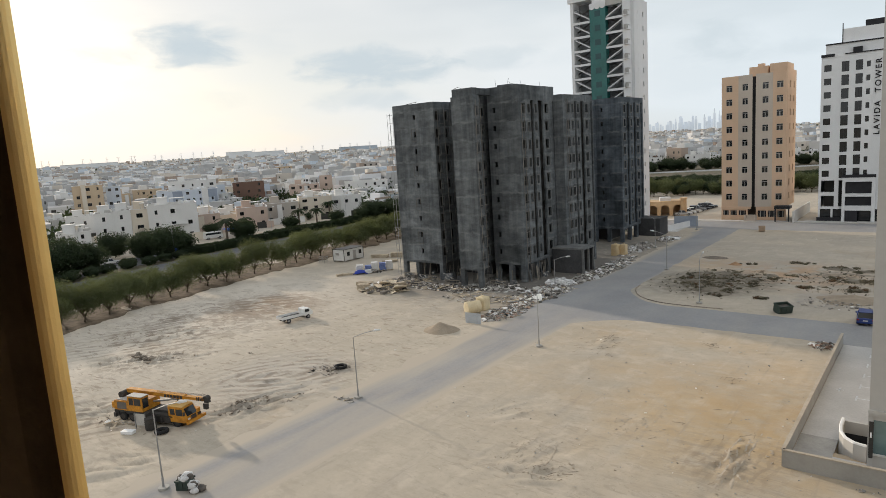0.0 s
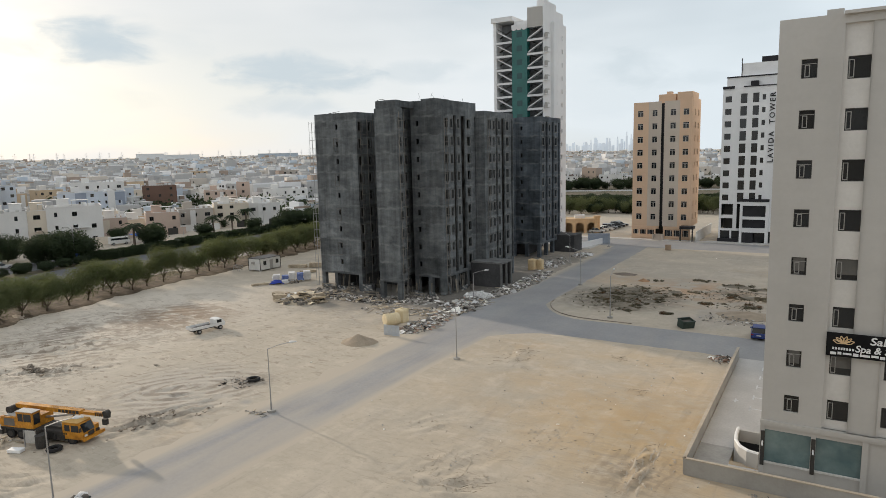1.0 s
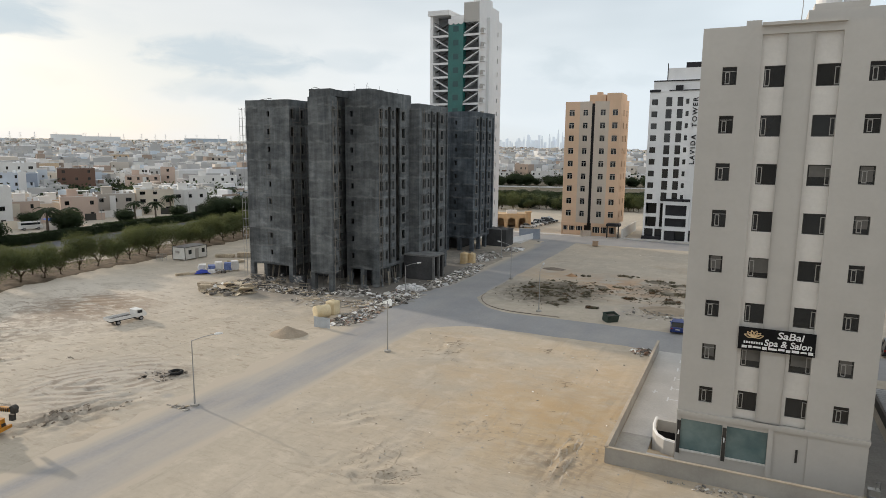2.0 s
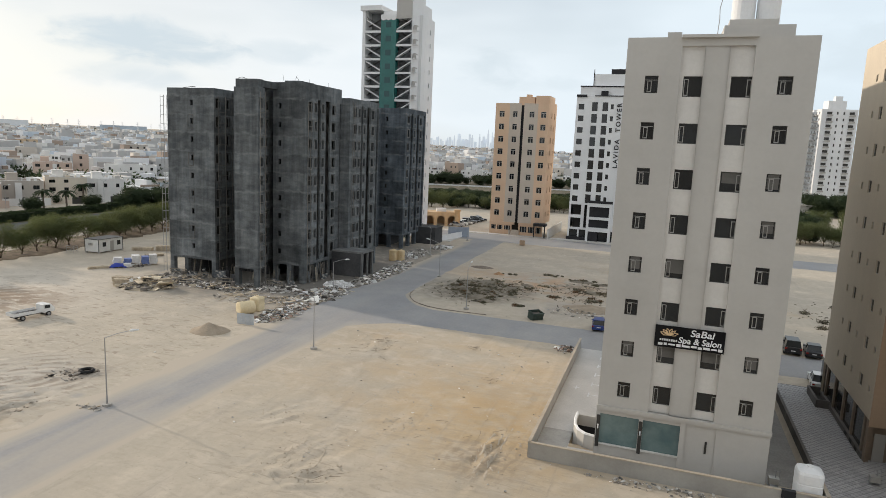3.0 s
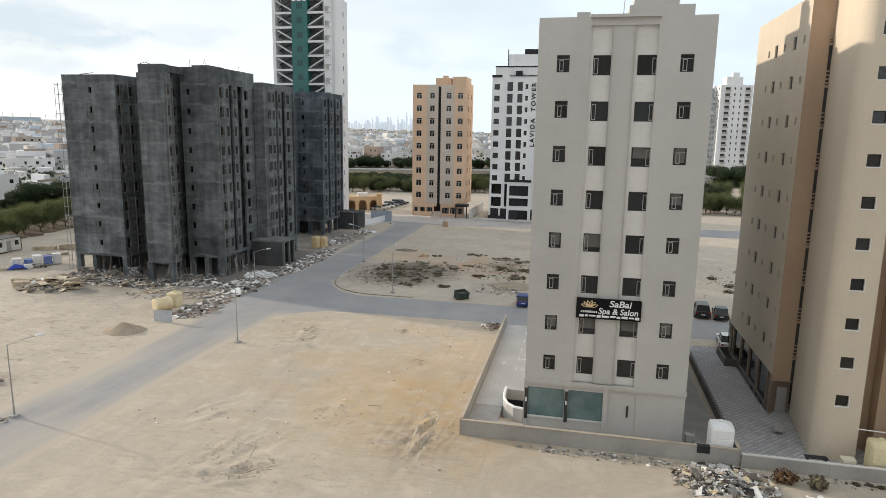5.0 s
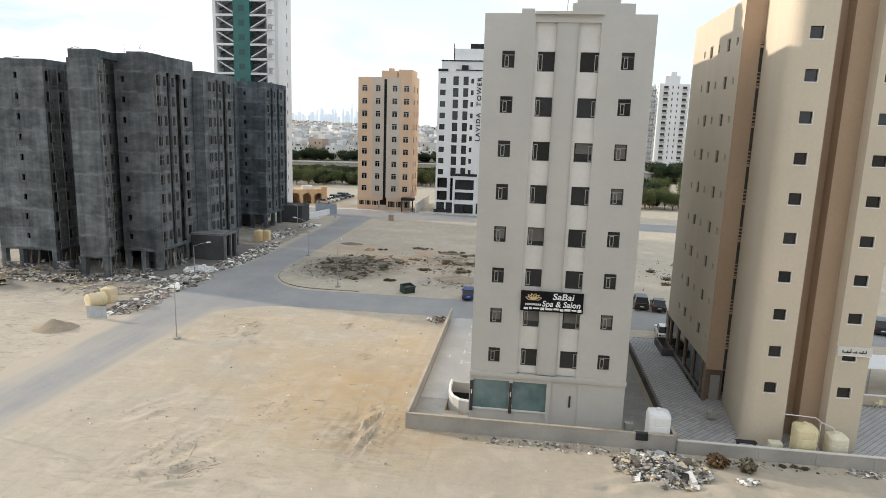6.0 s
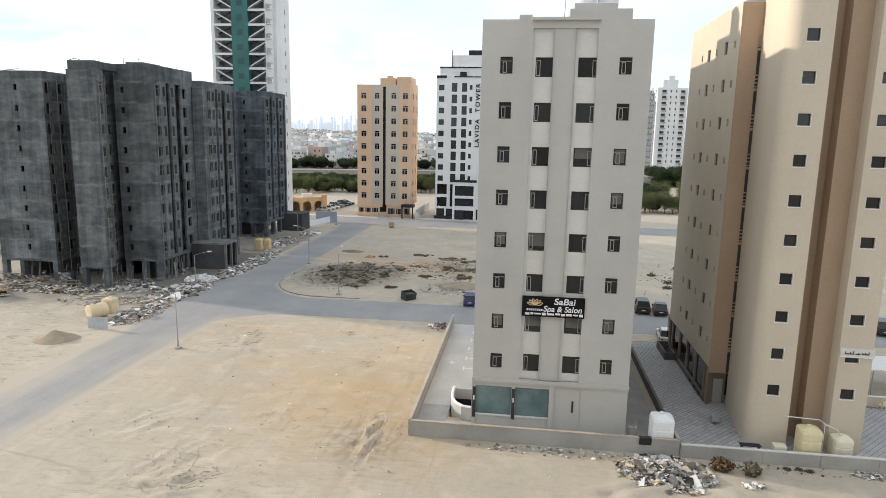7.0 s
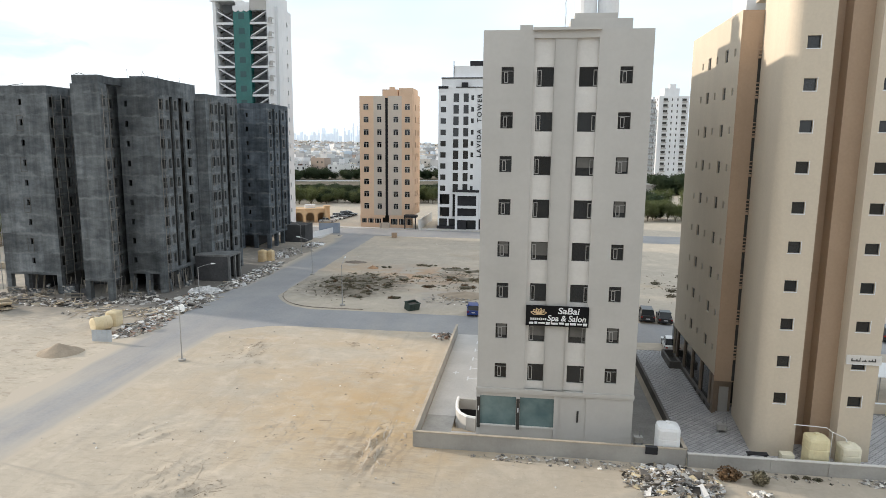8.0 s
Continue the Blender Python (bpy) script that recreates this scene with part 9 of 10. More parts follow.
M["orange_earth"] = mat("orange_earth", (0.33, 0.20, 0.115), (0.41, 0.26, 0.155), 0.8, 5.0, 0.97, 0.4, 0.2)
M["dark_earth"] = mat("dark_earth", (0.16, 0.135, 0.11), (0.24, 0.20, 0.165), 0.8, 5.0, 0.97, 0.4, 0.2)
mound(-29.2, 119.2, 1.2, 0.9, 0.55, "small mound of orange earth on the empty lot", 21, "orange_earth")
mound(-34.2, 124.8, 2.6, 1.3, 0.35, "flat heap of dark earth on the empty lot", 23, "dark_earth")
M["scrub_earth"] = mat("scrub_earth", (0.13, 0.114, 0.088), (0.23, 0.20, 0.158), 0.5, 5.0, 0.97, 0.4, 0.2)
for k, (x, y, rx, ry) in enumerate(((-31.5, 103.5, 2.2, 2.4), (-28.0, 99.0, 2.6, 2.2), (-25.8, 96.4, 1.6, 1.5), (-27.5, 104.5, 2.8, 2.6), (-32.0, 109.5, 2.4, 2.2), (-28.3, 110.5, 2.6, 2.4), (-24.2, 107.5, 2.3, 2.3), (-22.0, 111.5, 2.0, 2.0),
                                    (-13.5, 120.5, 2.4, 1.3), (-9.8, 119.0, 1.9, 1.2), (-10.0, 105.2, 1.7, 1.0), (-10.3, 111.2, 2.0, 1.6))):
    mound(x, y, rx, ry, 0.22, "low dark hummock of earth between desert shrubs", 30 + k, "scrub_earth")

# skip, bins and rubbish
def skip(x, y, turn, w, d, h, tilt, label, key="skip_green"):
    t = thing("rubbish_skip", (x, y, 0), label, "skip", turn=turn)
    t.rotation_euler.rotate_axis("X", radians(tilt))
    s = Solid()
    n = 0.05
    for x0, x1, y0, y1 in ((-w / 2, w / 2, -d / 2, -d / 2 + n), (-w / 2, w / 2, d / 2 - n, d / 2), (-w / 2, -w / 2 + n, -d / 2 + n, d / 2 - n), (w / 2 - n, w / 2, -d / 2 + n, d / 2 - n)):
        s.box(x0, x1, y0, y1, 0.1, h)
    s.box(-w / 2, w / 2, -d / 2, d / 2, 0.02, 0.1)
    part("bin_body", s, M[key], t)
    rim = Solid().box(-w / 2 - 0.06, w / 2 + 0.06, -d / 2 - 0.06, -d / 2, h - 0.12, h).box(-w / 2 - 0.06, w / 2 + 0.06, d / 2, d / 2 + 0.06, h - 0.12, h)
    part("rim", rim, M[key], t)
    for px in (-w * 0.35, 0, w * 0.35):
        part("rib", Solid().box(px - 0.04, px + 0.04, -d / 2 - 0.05, -d / 2 - 0.001, 0.12, h - 0.12), M[key], t)
    part("filling", Solid().box(-w / 2 + n, w / 2 - n, -d / 2 + n, d / 2 - n, 0.11, h * 0.7), M["trash_dark"], t)
    return t


skip(-16.2, 89.3, 45, 1.8, 1.3, 1.15, 12, "dark green steel rubbish skip standing askew")
skip(-43.4, 22.3, 30, 1.05, 0.85, 0.8, 0, "overfull dark rubbish bin at the lamp's foot")
skip(-33.7, 160.8, 5, 1.3, 1.1, 1.2, 0, "rusty brown rubbish bin before the orange block", "brown")
bags = thing("rubbish_bags", (-42.6, 22.6, 0), "pile of white and black rubbish bags", "bags")
r = random.Random(4)
def bag_mesh(seed, key):
    """A slack, lumpy rubbish bag."""
    s, n, m = Solid(), 10, 6
    for j in range(m + 1):
        b = math.pi * j / m
        for i in range(n):
            a = 2 * math.pi * i / n
            p = Vector((math.sin(b) * math.cos(a), math.sin(b) * math.sin(a), 0.75 * math.cos(b)))
            s.v.append(tuple(p * (0.30 + 0.13 * noise.noise(p * 2.2 + Vector((seed, 0, 0))))))
    for j in range(m):
        for i in range(n):
            s.f.append((j * n + i, (j + 1) * n + i, (j + 1) * n + (i + 1) % n, j * n + (i + 1) % n))
    return s.mesh("bag", M[key], True)


bag_kinds = [bag_mesh(k, "plaster_bags" if k < 3 else "trash_dark") for k in range(5)]
for k in range(16):
    high = k % 3 == 0
    part("bag", bag_kinds[k % 5], None, bags, at=pose(r.uniform(-1.1, -0.5) if high else r.uniform(-0.2, 0.7), r.uniform(-0.5, 0.3), 0.85 if high else 0.22 + 0.3 * (k % 2), r.uniform(-40, 40), 0, r.uniform(0, 360)))


def tyre(x, y, r, tilt, label):
    t = thing("old_tyre", (x, y, 0), label, "tyre", "old tyres")
    s, n, k = Solid(), 24, 8
    for i in range(n):
        a = 2 * math.pi * i / n
        for j in range(k):
            b = 2 * math.pi * j / k
            q = r - 0.17 + 0.17 * math.cos(b)
            s.v.append((q * math.cos(a), q * math.sin(a), 0.17 + 0.17 * math.sin(b)))
    for i in range(n):
        for j in range(k):
            s.f.append((i * k + j, ((i + 1) % n) * k + j, ((i + 1) % n) * k + (j + 1) % k, i * k + (j + 1) % k))
    part("ring", s, M["tyre"], t, smooth=True)


tyre(-52.9, 46.7, 0.75, 0, "large worn tyre lying on the sand")
tyre(-54.7, 26.6, 0.65, 0, "large worn tyre lying by the crane")

# site cabin
cab = thing("site_cabin", (-106.7, 99.6, 0), "white prefabricated site cabin on blocks", "cabin")
part("wall", Solid().box(-1.75, 1.75, -2.95, 2.95, 0.3, 2.75), M["cabin_white"], cab)
part("roof", Solid().box(-1.85, 1.85, -3.05, 3.05, 2.752, 2.86), M["frame"], cab, "dark flat roof edge")
part("window", Solid().box(1.751, 1.79, -2.0, -1.2, 1.3, 2.2), M["car_glass"], cab)
part("window", Solid().box(1.751, 1.79, 1.6, 2.4, 1.3, 2.2), M["car_glass"], cab)
part("door", Solid().box(1.751, 1.8, -0.2, 0.7, 0.35, 2.3), M["frame_pale"], cab, "grey cabin door")
part("cooling_unit", Solid().box(-0.6, 0.2, -3.3, -2.952, 1.6, 2.1), M["frame_pale"], cab)
for x in (-1.6, 1.6):
    for y in (-2.8, 0, 2.8):
        part("support_block", Solid().box(x - 0.15, x + 0.15, y - 0.2, y + 0.2, 0, 0.299), M["block"], cab)
edge_ = Solid()
for x in (-1.78, 1.78):
    for y in (-2.98, 2.98):
        edge_.box(x - 0.05, x + 0.05, y - 0.05, y + 0.05, 0.3, 2.75)
tagged(part("corner_post", edge_, M["frame"], cab), kind="stuff")


def stack(x, y, turn, w, d, rows, key, label, category="stack"):
    t = thing("material_stack", (x, y, 0), label, category, "building material stacks", turn=turn)
    for k in range(2):
        part("pallet", Solid().box(-w / 2, w / 2, -d / 2 + k * d * 0.6, -d / 2 + k * d * 0.6 + d * 0.4, 0, 0.13), M["wood"], t)
    rr = random.Random(int(x * 3 + y))
    for k in range(rows):
        off = rr.uniform(-0.12, 0.12)
        part("layer", Solid().box(-w / 2 + off, w / 2 + off, -d / 2, d / 2, 0.132 + 0.28 * k, 0.40 + 0.28 * k), M[key], t)
    return t


M["blue_wrap"] = mat("blue_printed_wrap", (0.10, 0.15, 0.36), (0.17, 0.23, 0.45), 1.5, 6.0, 0.7, 0.1, 0.15)
for x, y, w, d, n, key in ((-93.0, 89.5, 1.3, 1.5, 5, "plaster_bags"), (-91.9, 90.8, 1.2, 1.5, 4, "blue_wrap"), (-91.0, 91.9, 1.3, 1.6, 6, "plaster_bags"), (-90.0, 93.0, 1.2, 1.5, 5, "blue_wrap"), (-89.2, 94.2, 1.3, 1.5, 6, "plaster_bags"), (-90.4, 89.4, 1.2, 1.2, 2, "plaster_bags")):
    stack(x, y, 48, w, d, n, key, "stack of white and blue cement bags on a pallet")
tarp = thing("tarpaulin", (-91.6, 88.4, 0), "blue tarpaulin thrown over bags", "tarpaulin", turn=40)
ts = Solid()
for i in range(9):
    for j in range(7):
        u, w = i / 8 - 0.5, j / 6 - 0.5
        ts.v.append((2.8 * u, 1.8 * w, max(0.03, 0.8 * (1 - 2.9 * u * u) * (1 - 2.9 * w * w) + 0.4 * noise.noise((u * 5, w * 5, 1)))))
for i in range(8):
    for j in range(6):
        ts.f.append((i * 7 + j, (i + 1) * 7 + j, (i + 1) * 7 + j + 1, i * 7 + j + 1))
part("sheet", ts, mat("blue_tarpaulin", (0.02, 0.04, 0.28), (0.03, 0.06, 0.36), 1, 5, 0.6, 0.1, 0.1), tarp)
for x, y, tn, w, d, n in ((-101.5, 104.5, 30, 4.0, 1.2, 2), (-98.0, 107.0, 35, 3.6, 1.6, 3), (-95.3, 101.0, 60, 3.2, 1.6, 1), (-79.5, 78.5, 20, 4.0, 1.4, 3), (-82.5, 80.5, 15, 3.0, 1.2, 2), (-93.5, 86.0, 60, 3.6, 0.9, 1), (-76.2, 81.5, 70, 4.2, 1.0, 2), (-90, 103, 20, 4, 1.2, 1)):
    stack(x, y, tn, w, d, n, "wood", "stack of pale shuttering timber", "timber stack")
rack = thing("steel_rack", (-110.0, 95.0, 0), "small steel mesh rack beside the cabin", "rack")
rs = Solid()
for x in (-0.9, 0.9):
    for y in (-0.5, 0.5):
        rs.tube([(x, y, 0), (x, y, 1.4)], 0.03, 5)
for z in (0.5, 1.0, 1.4):
    rs.tube([(-0.9, -0.5, z), (0.9, -0.5, z), (0.9, 0.5, z), (-0.9, 0.5, z), (-0.9, -0.5, z)], 0.025, 5)
part("frame", rs, M["steel"], rack)

# yellow tanks and hoarding by the raw block
lying = thing("water_tank", (-52.9, 72.5, 0), "old cream plastic tank lying on its side", "water tank", "water tanks", turn=61)
ls = Solid().tube([(-1.14, 0, 0.9), (-1.08, 0, 0.9), (-0.4, 0, 0.9), (-0.35, 0, 0.9), (0.3, 0, 0.9), (0.35, 0, 0.9), (1.0, 0, 0.9), (1.14, 0, 0.9)], [0.7, 0.88, 0.9, 0.86, 0.86, 0.9, 0.88, 0.5], 22)
part("tank_body", ls, M["tank_cream"], lying)
part("lid", Solid().tube([(1.14, 0, 0.9), (1.2, 0, 0.9)], 0.24, 12), M["tank_cream"], lying)
tank(-52.8, 74.9, 0.0, 0.88, 2.0, "tank_cream", "bleached cream plastic tank standing on the sand", True)
tank(-52.6, 122.0, 0.0, 0.85, 2.4, "tank_orange", "faded orange plastic water tank beside the street", True)
tank(-51.2, 122.8, 0.0, 0.7, 2.3, "tank_orange", "faded orange plastic water tank beside the street", True)
M["sheet_pale"] = mat("pale_blue_sheet_steel", (0.46, 0.50, 0.54), (0.54, 0.57, 0.60), 1.0, 8.0, 0.6, 0.05, 0.1)
hoard = thing("hoarding", (-51.0, 68.0, 0), "corrugated steel hoarding sheets standing on edge", "hoarding", turn=4)
for k in range(4):
    s = Solid()
    fold = [(0.62 * k + 0.05 * j, 0.035 * (j % 2)) for j in range(13)]
    s.prism(fold + [(x, y + 0.012) for x, y in reversed(fold)], 0, 1.45)
    part("sheet", s, M["sheet_pale"], hoard)


def scaffold(x, y0, y1, top):
    """Two tall poles with ledgers and braces, standing close before a wall that looks east."""
    m = M["scaffold_wood"]
    b = thing("scaffold", (x, y0, 0), "tall weathered timber scaffold lashed before the concrete wall", "scaffold", "timber scaffolds")
    w = y1 - y0
    for y in (0.0, w):
        part("pole", Solid().tube([(0, y, 0), (0.03, y + 0.04, top * 0.3), (-0.03, y - 0.03, top * 0.65), (0.02, y, top)], 0.055, 6), m, b)
    for k in range(int(top / 1.75)):
        z = 1.6 + 1.75 * k
        part("ledger", Solid().tube([(0.08, -0.25, z), (0.08, w + 0.25, z + 0.05)], 0.045, 6), m, b)


M["scaffold_wood"] = mat("weathered_scaffold_wood", (0.135, 0.13, 0.122), (0.20, 0.19, 0.175), 1.0, 9.0, 0.9, 0.1, 0.1, vary=0.25)
scaffold(-71.2, 90.3, 92.2, 30.5)
scaffold(-60.6, 86.9, 88.2, 31.0)
scaffold(-56.1, 93.6, 94.4, 30.0)
props = thing("scaffold_props", (0, 0, 0), "timber and steel props standing in the open ground storey", "props")
r = random.Random(9)
for k in range(34):
    x, y = (r.uniform(-56.2, -55.9), r.uniform(94, 105)) if k < 14 else (r.uniform(-80, -57), r.uniform(89.8, 93.2))
    if not (-64.5 < x < -62.6 or -71.3 < x < -65.5):
        part("prop", Solid().tube([(x, y, 0), (x + r.uniform(-0.3, 0.3), y + r.uniform(-0.3, 0.3), 2.94)], 0.045, 5), M["scaffold_wood"], props)
M["old_board"] = mat("weathered_grey_board", (0.16, 0.145, 0.122), (0.26, 0.235, 0.195), 1.0, 9.0, 0.9, 0.2, 0.2, vary=0.3)


def site_clutter():
    """Low block walls, boards on edge, barriers and drums in and before the open ground storey."""
    r = random.Random(73)
    for x, y, w, h, turn in ((-79.2, 89.2, 1.8, 1.1, 4), (-75.6, 88.8, 2.4, 0.9, -6), (-73.4, 89.4, 1.2, 1.7, 80), (-70.0, 89.2, 2.2, 1.5, 2), (-68.2, 91.2, 1.4, 1.9, 85), (-60.0, 90.4, 1.6, 1.2, 5), (-57.9, 91.6, 1.3, 0.8, -8), (-55.6, 98.6, 1.8, 1.0, 88)):
        t = thing("block_pile", (x, y, 0), "low dry pile of grey concrete blocks", "blocks", "block piles", turn=turn)
        for j in range(int(h / 0.21)):
            n = int(w / 0.42) - (j > 2 and r.random() < 0.5)
            for i in range(n):
                part("block", Solid().box(0, 0.4, -0.1, 0.1, 0, 0.2), M["concrete" if (i + j) % 3 else "block"], t, at=pose(-w / 2 + 0.42 * i + 0.2 * (j % 2), r.uniform(-0.03, 0.03), 0.205 * j, 0, 0, r.uniform(-3, 3)))
    for x, y, turn, l in ((-78.4, 88.6, 8, 3.2), (-72.6, 88.2, -14, 2.6), (-66.8, 86.0, 10, 3.0), (-59.0, 88.4, -5, 3.4)):
        t = thing("barrier", (x, y, 0), "rough timber barrier rail on short posts", "barrier", "timber barriers", turn=turn)
        for u in (-l / 2 + 0.2, l / 2 - 0.2):
            part("post", Solid().box(u - 0.05, u + 0.05, -0.05, 0.05, 0, 1.15), M["old_board"], t)
        for z in (0.55, 1.05):
            part("rail", Solid().box(-l / 2, l / 2, -0.1, -0.055, z - 0.07, z + 0.07, pose(0, 0, 0, 0, r.uniform(-2, 2), 0)), M["old_board"], t)
    for k in range(22):
        x, y = (r.uniform(-80, -57), r.uniform(89.9, 92.6)) if k < 14 else (r.uniform(-56.1, -55.4), r.uniform(94, 117))
        t = thing("leaning_board", (x, y, 0), "long shuttering board leaning in the open storey", "board", "leaning boards", turn=r.uniform(-40, 40) + (90 if k >= 14 else 0))
        part("board", Solid().box(-0.14, 0.14, -0.02, 0.02, 0, r.uniform(1.8, 2.8), pose(0, 0, 0, r.uniform(-12, -4), r.uniform(-14, 14), 0)), M["old_board" if k % 3 else "concrete"], t)
    for x, y in ((-77.0, 88.0), (-64.8, 85.4), (-58.2, 89.6), (-54.6, 99.6)):
        t = thing("steel_drum", (x, y, 0), "dented rusty steel drum on the site", "drum", "steel drums")
        part("drum_body", Solid().tube([(0, 0, 0), (0, 0, 0.28), (0, 0, 0.3), (0, 0, 0.58), (0, 0, 0.6), (0, 0, 0.88)], [0.29, 0.29, 0.305, 0.29, 0.305, 0.29], 14), M["brown_dark"], t)


site_clutter()
ledge = thing("scaffold_planks", (0, 0, 0), "scaffold poles and planks on the raw block's recess", "scaffold")
for x, y in ((-71.2, 93.9), (-69.6, 93.9), (-67.5, 93.9), (-65.6, 93.9), (-54.5, 106.2), (-54.5, 107.0)):
    part("standard", Solid().tube([(x, y, 0), (x, y, 31)], 0.035, 5), M["scaffold_wood"], ledge)
for k in range(12):
    part("ledger", Solid().tube([(-71.2, 93.85, 2.6 * k + 1.8), (-65.6, 93.85, 2.6 * k + 1.8)], 0.03, 5), M["scaffold_wood"], ledge)
for k in range(4):
    frames = Solid()
    z = 6.5 + 6.2 * k
    for a, b in (((-76.7, z), (-75.7, z)), ((-76.7, z + 2.2), (-75.7, z + 2.2)), ((-76.7, z), (-76.7, z + 2.2)), ((-75.7, z), (-75.7, z + 2.2))):
        frames.tube([(a[0], 89.52, a[1]), (b[0], 89.52, b[1])], 0.035, 4)
    part("hoist_frame", frames, M["scaffold_wood"], ledge, "wooden hoist frame fixed to the wall")

# orange tent and blue wall north of the raw blocks
M["tent"] = mat("orange_render_kiosk", (0.50, 0.345, 0.20), (0.58, 0.42, 0.26), 0.3, 5, 0.85, 0.1, 0.1)
kiosk = thing("kiosk", (-63.4, 187.5, 0), "orange rendered kiosk with arched openings", "kiosk", turn=25)
ks = Solid()
for k in range(3):
    cx = -5.2 + 3.4 * k
    arch = [(cx - 1.2, 0), (cx - 1.7, 0), (cx - 1.7, 4.2), (cx + 1.7, 4.2), (cx + 1.7, 0), (cx + 1.2, 0)] + [(cx + 1.2 * math.cos(radians(a)), 1.9 + 1.2 * math.sin(radians(a))) for a in range(0, 181, 20)]
    n = len(ks.v)
    ks.v += [(x, 0, z) for x, z in arch] + [(x, 0.4, z) for x, z in arch]
    m_ = len(arch)
    ks.f += [tuple(n + i for i in reversed(range(m_))), tuple(n + m_ + i for i in range(m_))] + [(n + i, n + (i + 1) % m_, n + m_ + (i + 1) % m_, n + m_ + i) for i in range(m_)]
ks.box(-6.9, 3.3, 0.4, 6, 3.9, 4.2).box(-6.9, -6.5, 0.4, 6, 0, 3.9).box(2.9, 3.3, 0.4, 6, 0, 3.9).box(-6.9, 3.3, 5.7, 6, 0, 3.9)
part("wall", ks, M["tent"], kiosk)
part("roof_box", Solid().box(-3, 0, 2, 4, 4.2, 5.2), M["white"], kiosk)
for x in (-6.9, 3.3):
    part("turret", Solid().tube([(x, 0.3, 0), (x, 0.3, 4.6), (x, 0.3, 4.62), (x, 0.3, 5.1)], [0.9, 0.85, 1.05, 1.05], 14), M["tent"], kiosk)
bw = thing("boundary_wall", (0, 0, 0), "blue-grey site wall beside the street", "wall")
d = Vector((-49.9, 166.6)) - Vector((-55.1, 164.8))
part("wall", Solid().box(0, 5.6, -0.15, 0.15, 0, 2.7, pose(-55.1, 164.8, 0, 0, 0, math.degrees(math.atan2(d.y, d.x)))), mat("blue_grey_paint", (0.27, 0.31, 0.38), (0.33, 0.37, 0.43), 0.4, 5, 0.8, 0.1, 0.1), bw)
ww = thing("boundary_wall", (0, 0, 0), "low white painted wall beside the hut", "wall")
part("wall", Solid().box(0, 12.2, -0.1, 0.1, 0, 1.5, pose(-53.7, 155.6, 0, 0, 0, 78.5)), M["white"], ww)
slab_ = Solid().box(-58.5, -51.5, 155.5, 168, -0.1, 0.1)
tagged(part("pavement", slab_, M["paving"]), "pale concrete apron beside the hut", "paving", kind="structure")
apron = Solid().box(-62, -28, 177, 179.4, -0.1, 0.12).box(-28, 0, 176.8, 180.2, -0.1, 0.14)
tagged(part("pavement", apron, M["paving"]), "pale pavement before the northern blocks", "paving", kind="structure")

# shrubs on the empty lot
shrub_kinds = []
for k in range(4):
    s = Solid()
    leaves(s, random.Random(200 + k), (0, 0, 0.12), (0.85, 0.75, 0.32), 330, 0.065, 0.15)
    shrub_kinds.append(s.mesh("foliage", M["dry_leaf"]))
M["scrub"] = mat("grey_green_scrub", (0.10, 0.095, 0.062), (0.19, 0.16, 0.11), 0.5, 4, 0.9, 0, 0.3, island=0.5, vary=0.35)
for k in range(3):
    shrub_kinds[k].materials[0] = M["scrub"]
r = random.Random(14)
places = []
bed = [(-34.2, 102), (-25.3, 94.0), (-23.6, 101), (-18.9, 107.7), (-23.8, 115.4), (-34.8, 112.6)]


def inside(x, y, ring):
    return sum((y0 > y) != (y1 > y) and x < (x1 - x0) * (y - y0) / (y1 - y0) + x0 for (x0, y0), (x1, y1) in zip(ring, ring[1:] + ring[:1])) % 2 == 1


while len(places) < 200:
    x, y = r.uniform(-35, -18.5), r.uniform(93.5, 116)
    if inside(x, y, bed) and noise.noise((x * 0.4, y * 0.3, 7)) > -0.22:
        places.append((x, y, r.uniform(0.28, 0.85)))
for cx, cy, sx, sy, n in ((-13.7, 120.8, 2.5, 1.5, 14), (-10, 119, 2, 1.5, 8), (-19.2, 123.6, 1.8, 1, 6), (-15.2, 104.7, 1.6, 0.8, 8), (-9.5, 105, 1.6, 1, 10), (-18.4, 112.3, 2.5, 1.2, 8),
                          (-13.5, 112, 2.5, 2, 9), (-19.4, 95.9, 1.2, 0.5, 4), (-27, 120.2, 1.5, 0.5, 5), (-10, 111, 2, 2, 10)):
    for _ in range(n):
        places.append((cx + r.gauss(0, sx * 0.55), cy + r.gauss(0, sy * 0.55), r.uniform(0.4, 1.2)))
for cx, cy in ((22.4, 113.6), (23.1, 104), (28, 120), (24, 108), (31, 128)):
    places.append((cx, cy, 1.4))
for x, y, sc_ in places:
    b = thing("desert_shrub", (x, y, -0.02), "low grey-green desert shrub on bare sand", "shrub", "desert shrubs", turn=r.uniform(0, 360))
    b.scale = (sc_, sc_, sc_)
    part("foliage", shrub_kinds[3 if r.random() < 0.2 else r.randrange(3)], None, b)
for x, y, key, lab in ((14.9, 45.3, "dry_leaf", "dry brown bush with rubbish by the low wall"), (16.9, 45.0, "scrub", "round grey-green bush by the low wall")):
    b = thing("bush", (x, y, 0), lab, "bush")
    s = Solid()
    leaves(s, random.Random(int(x * 10)), (0, 0, 0.5), (1.1 if key == "dry_leaf" else 0.75, 0.7, 0.65), 900, 0.09, 0.3)
    part("foliage", s, M[key], b)
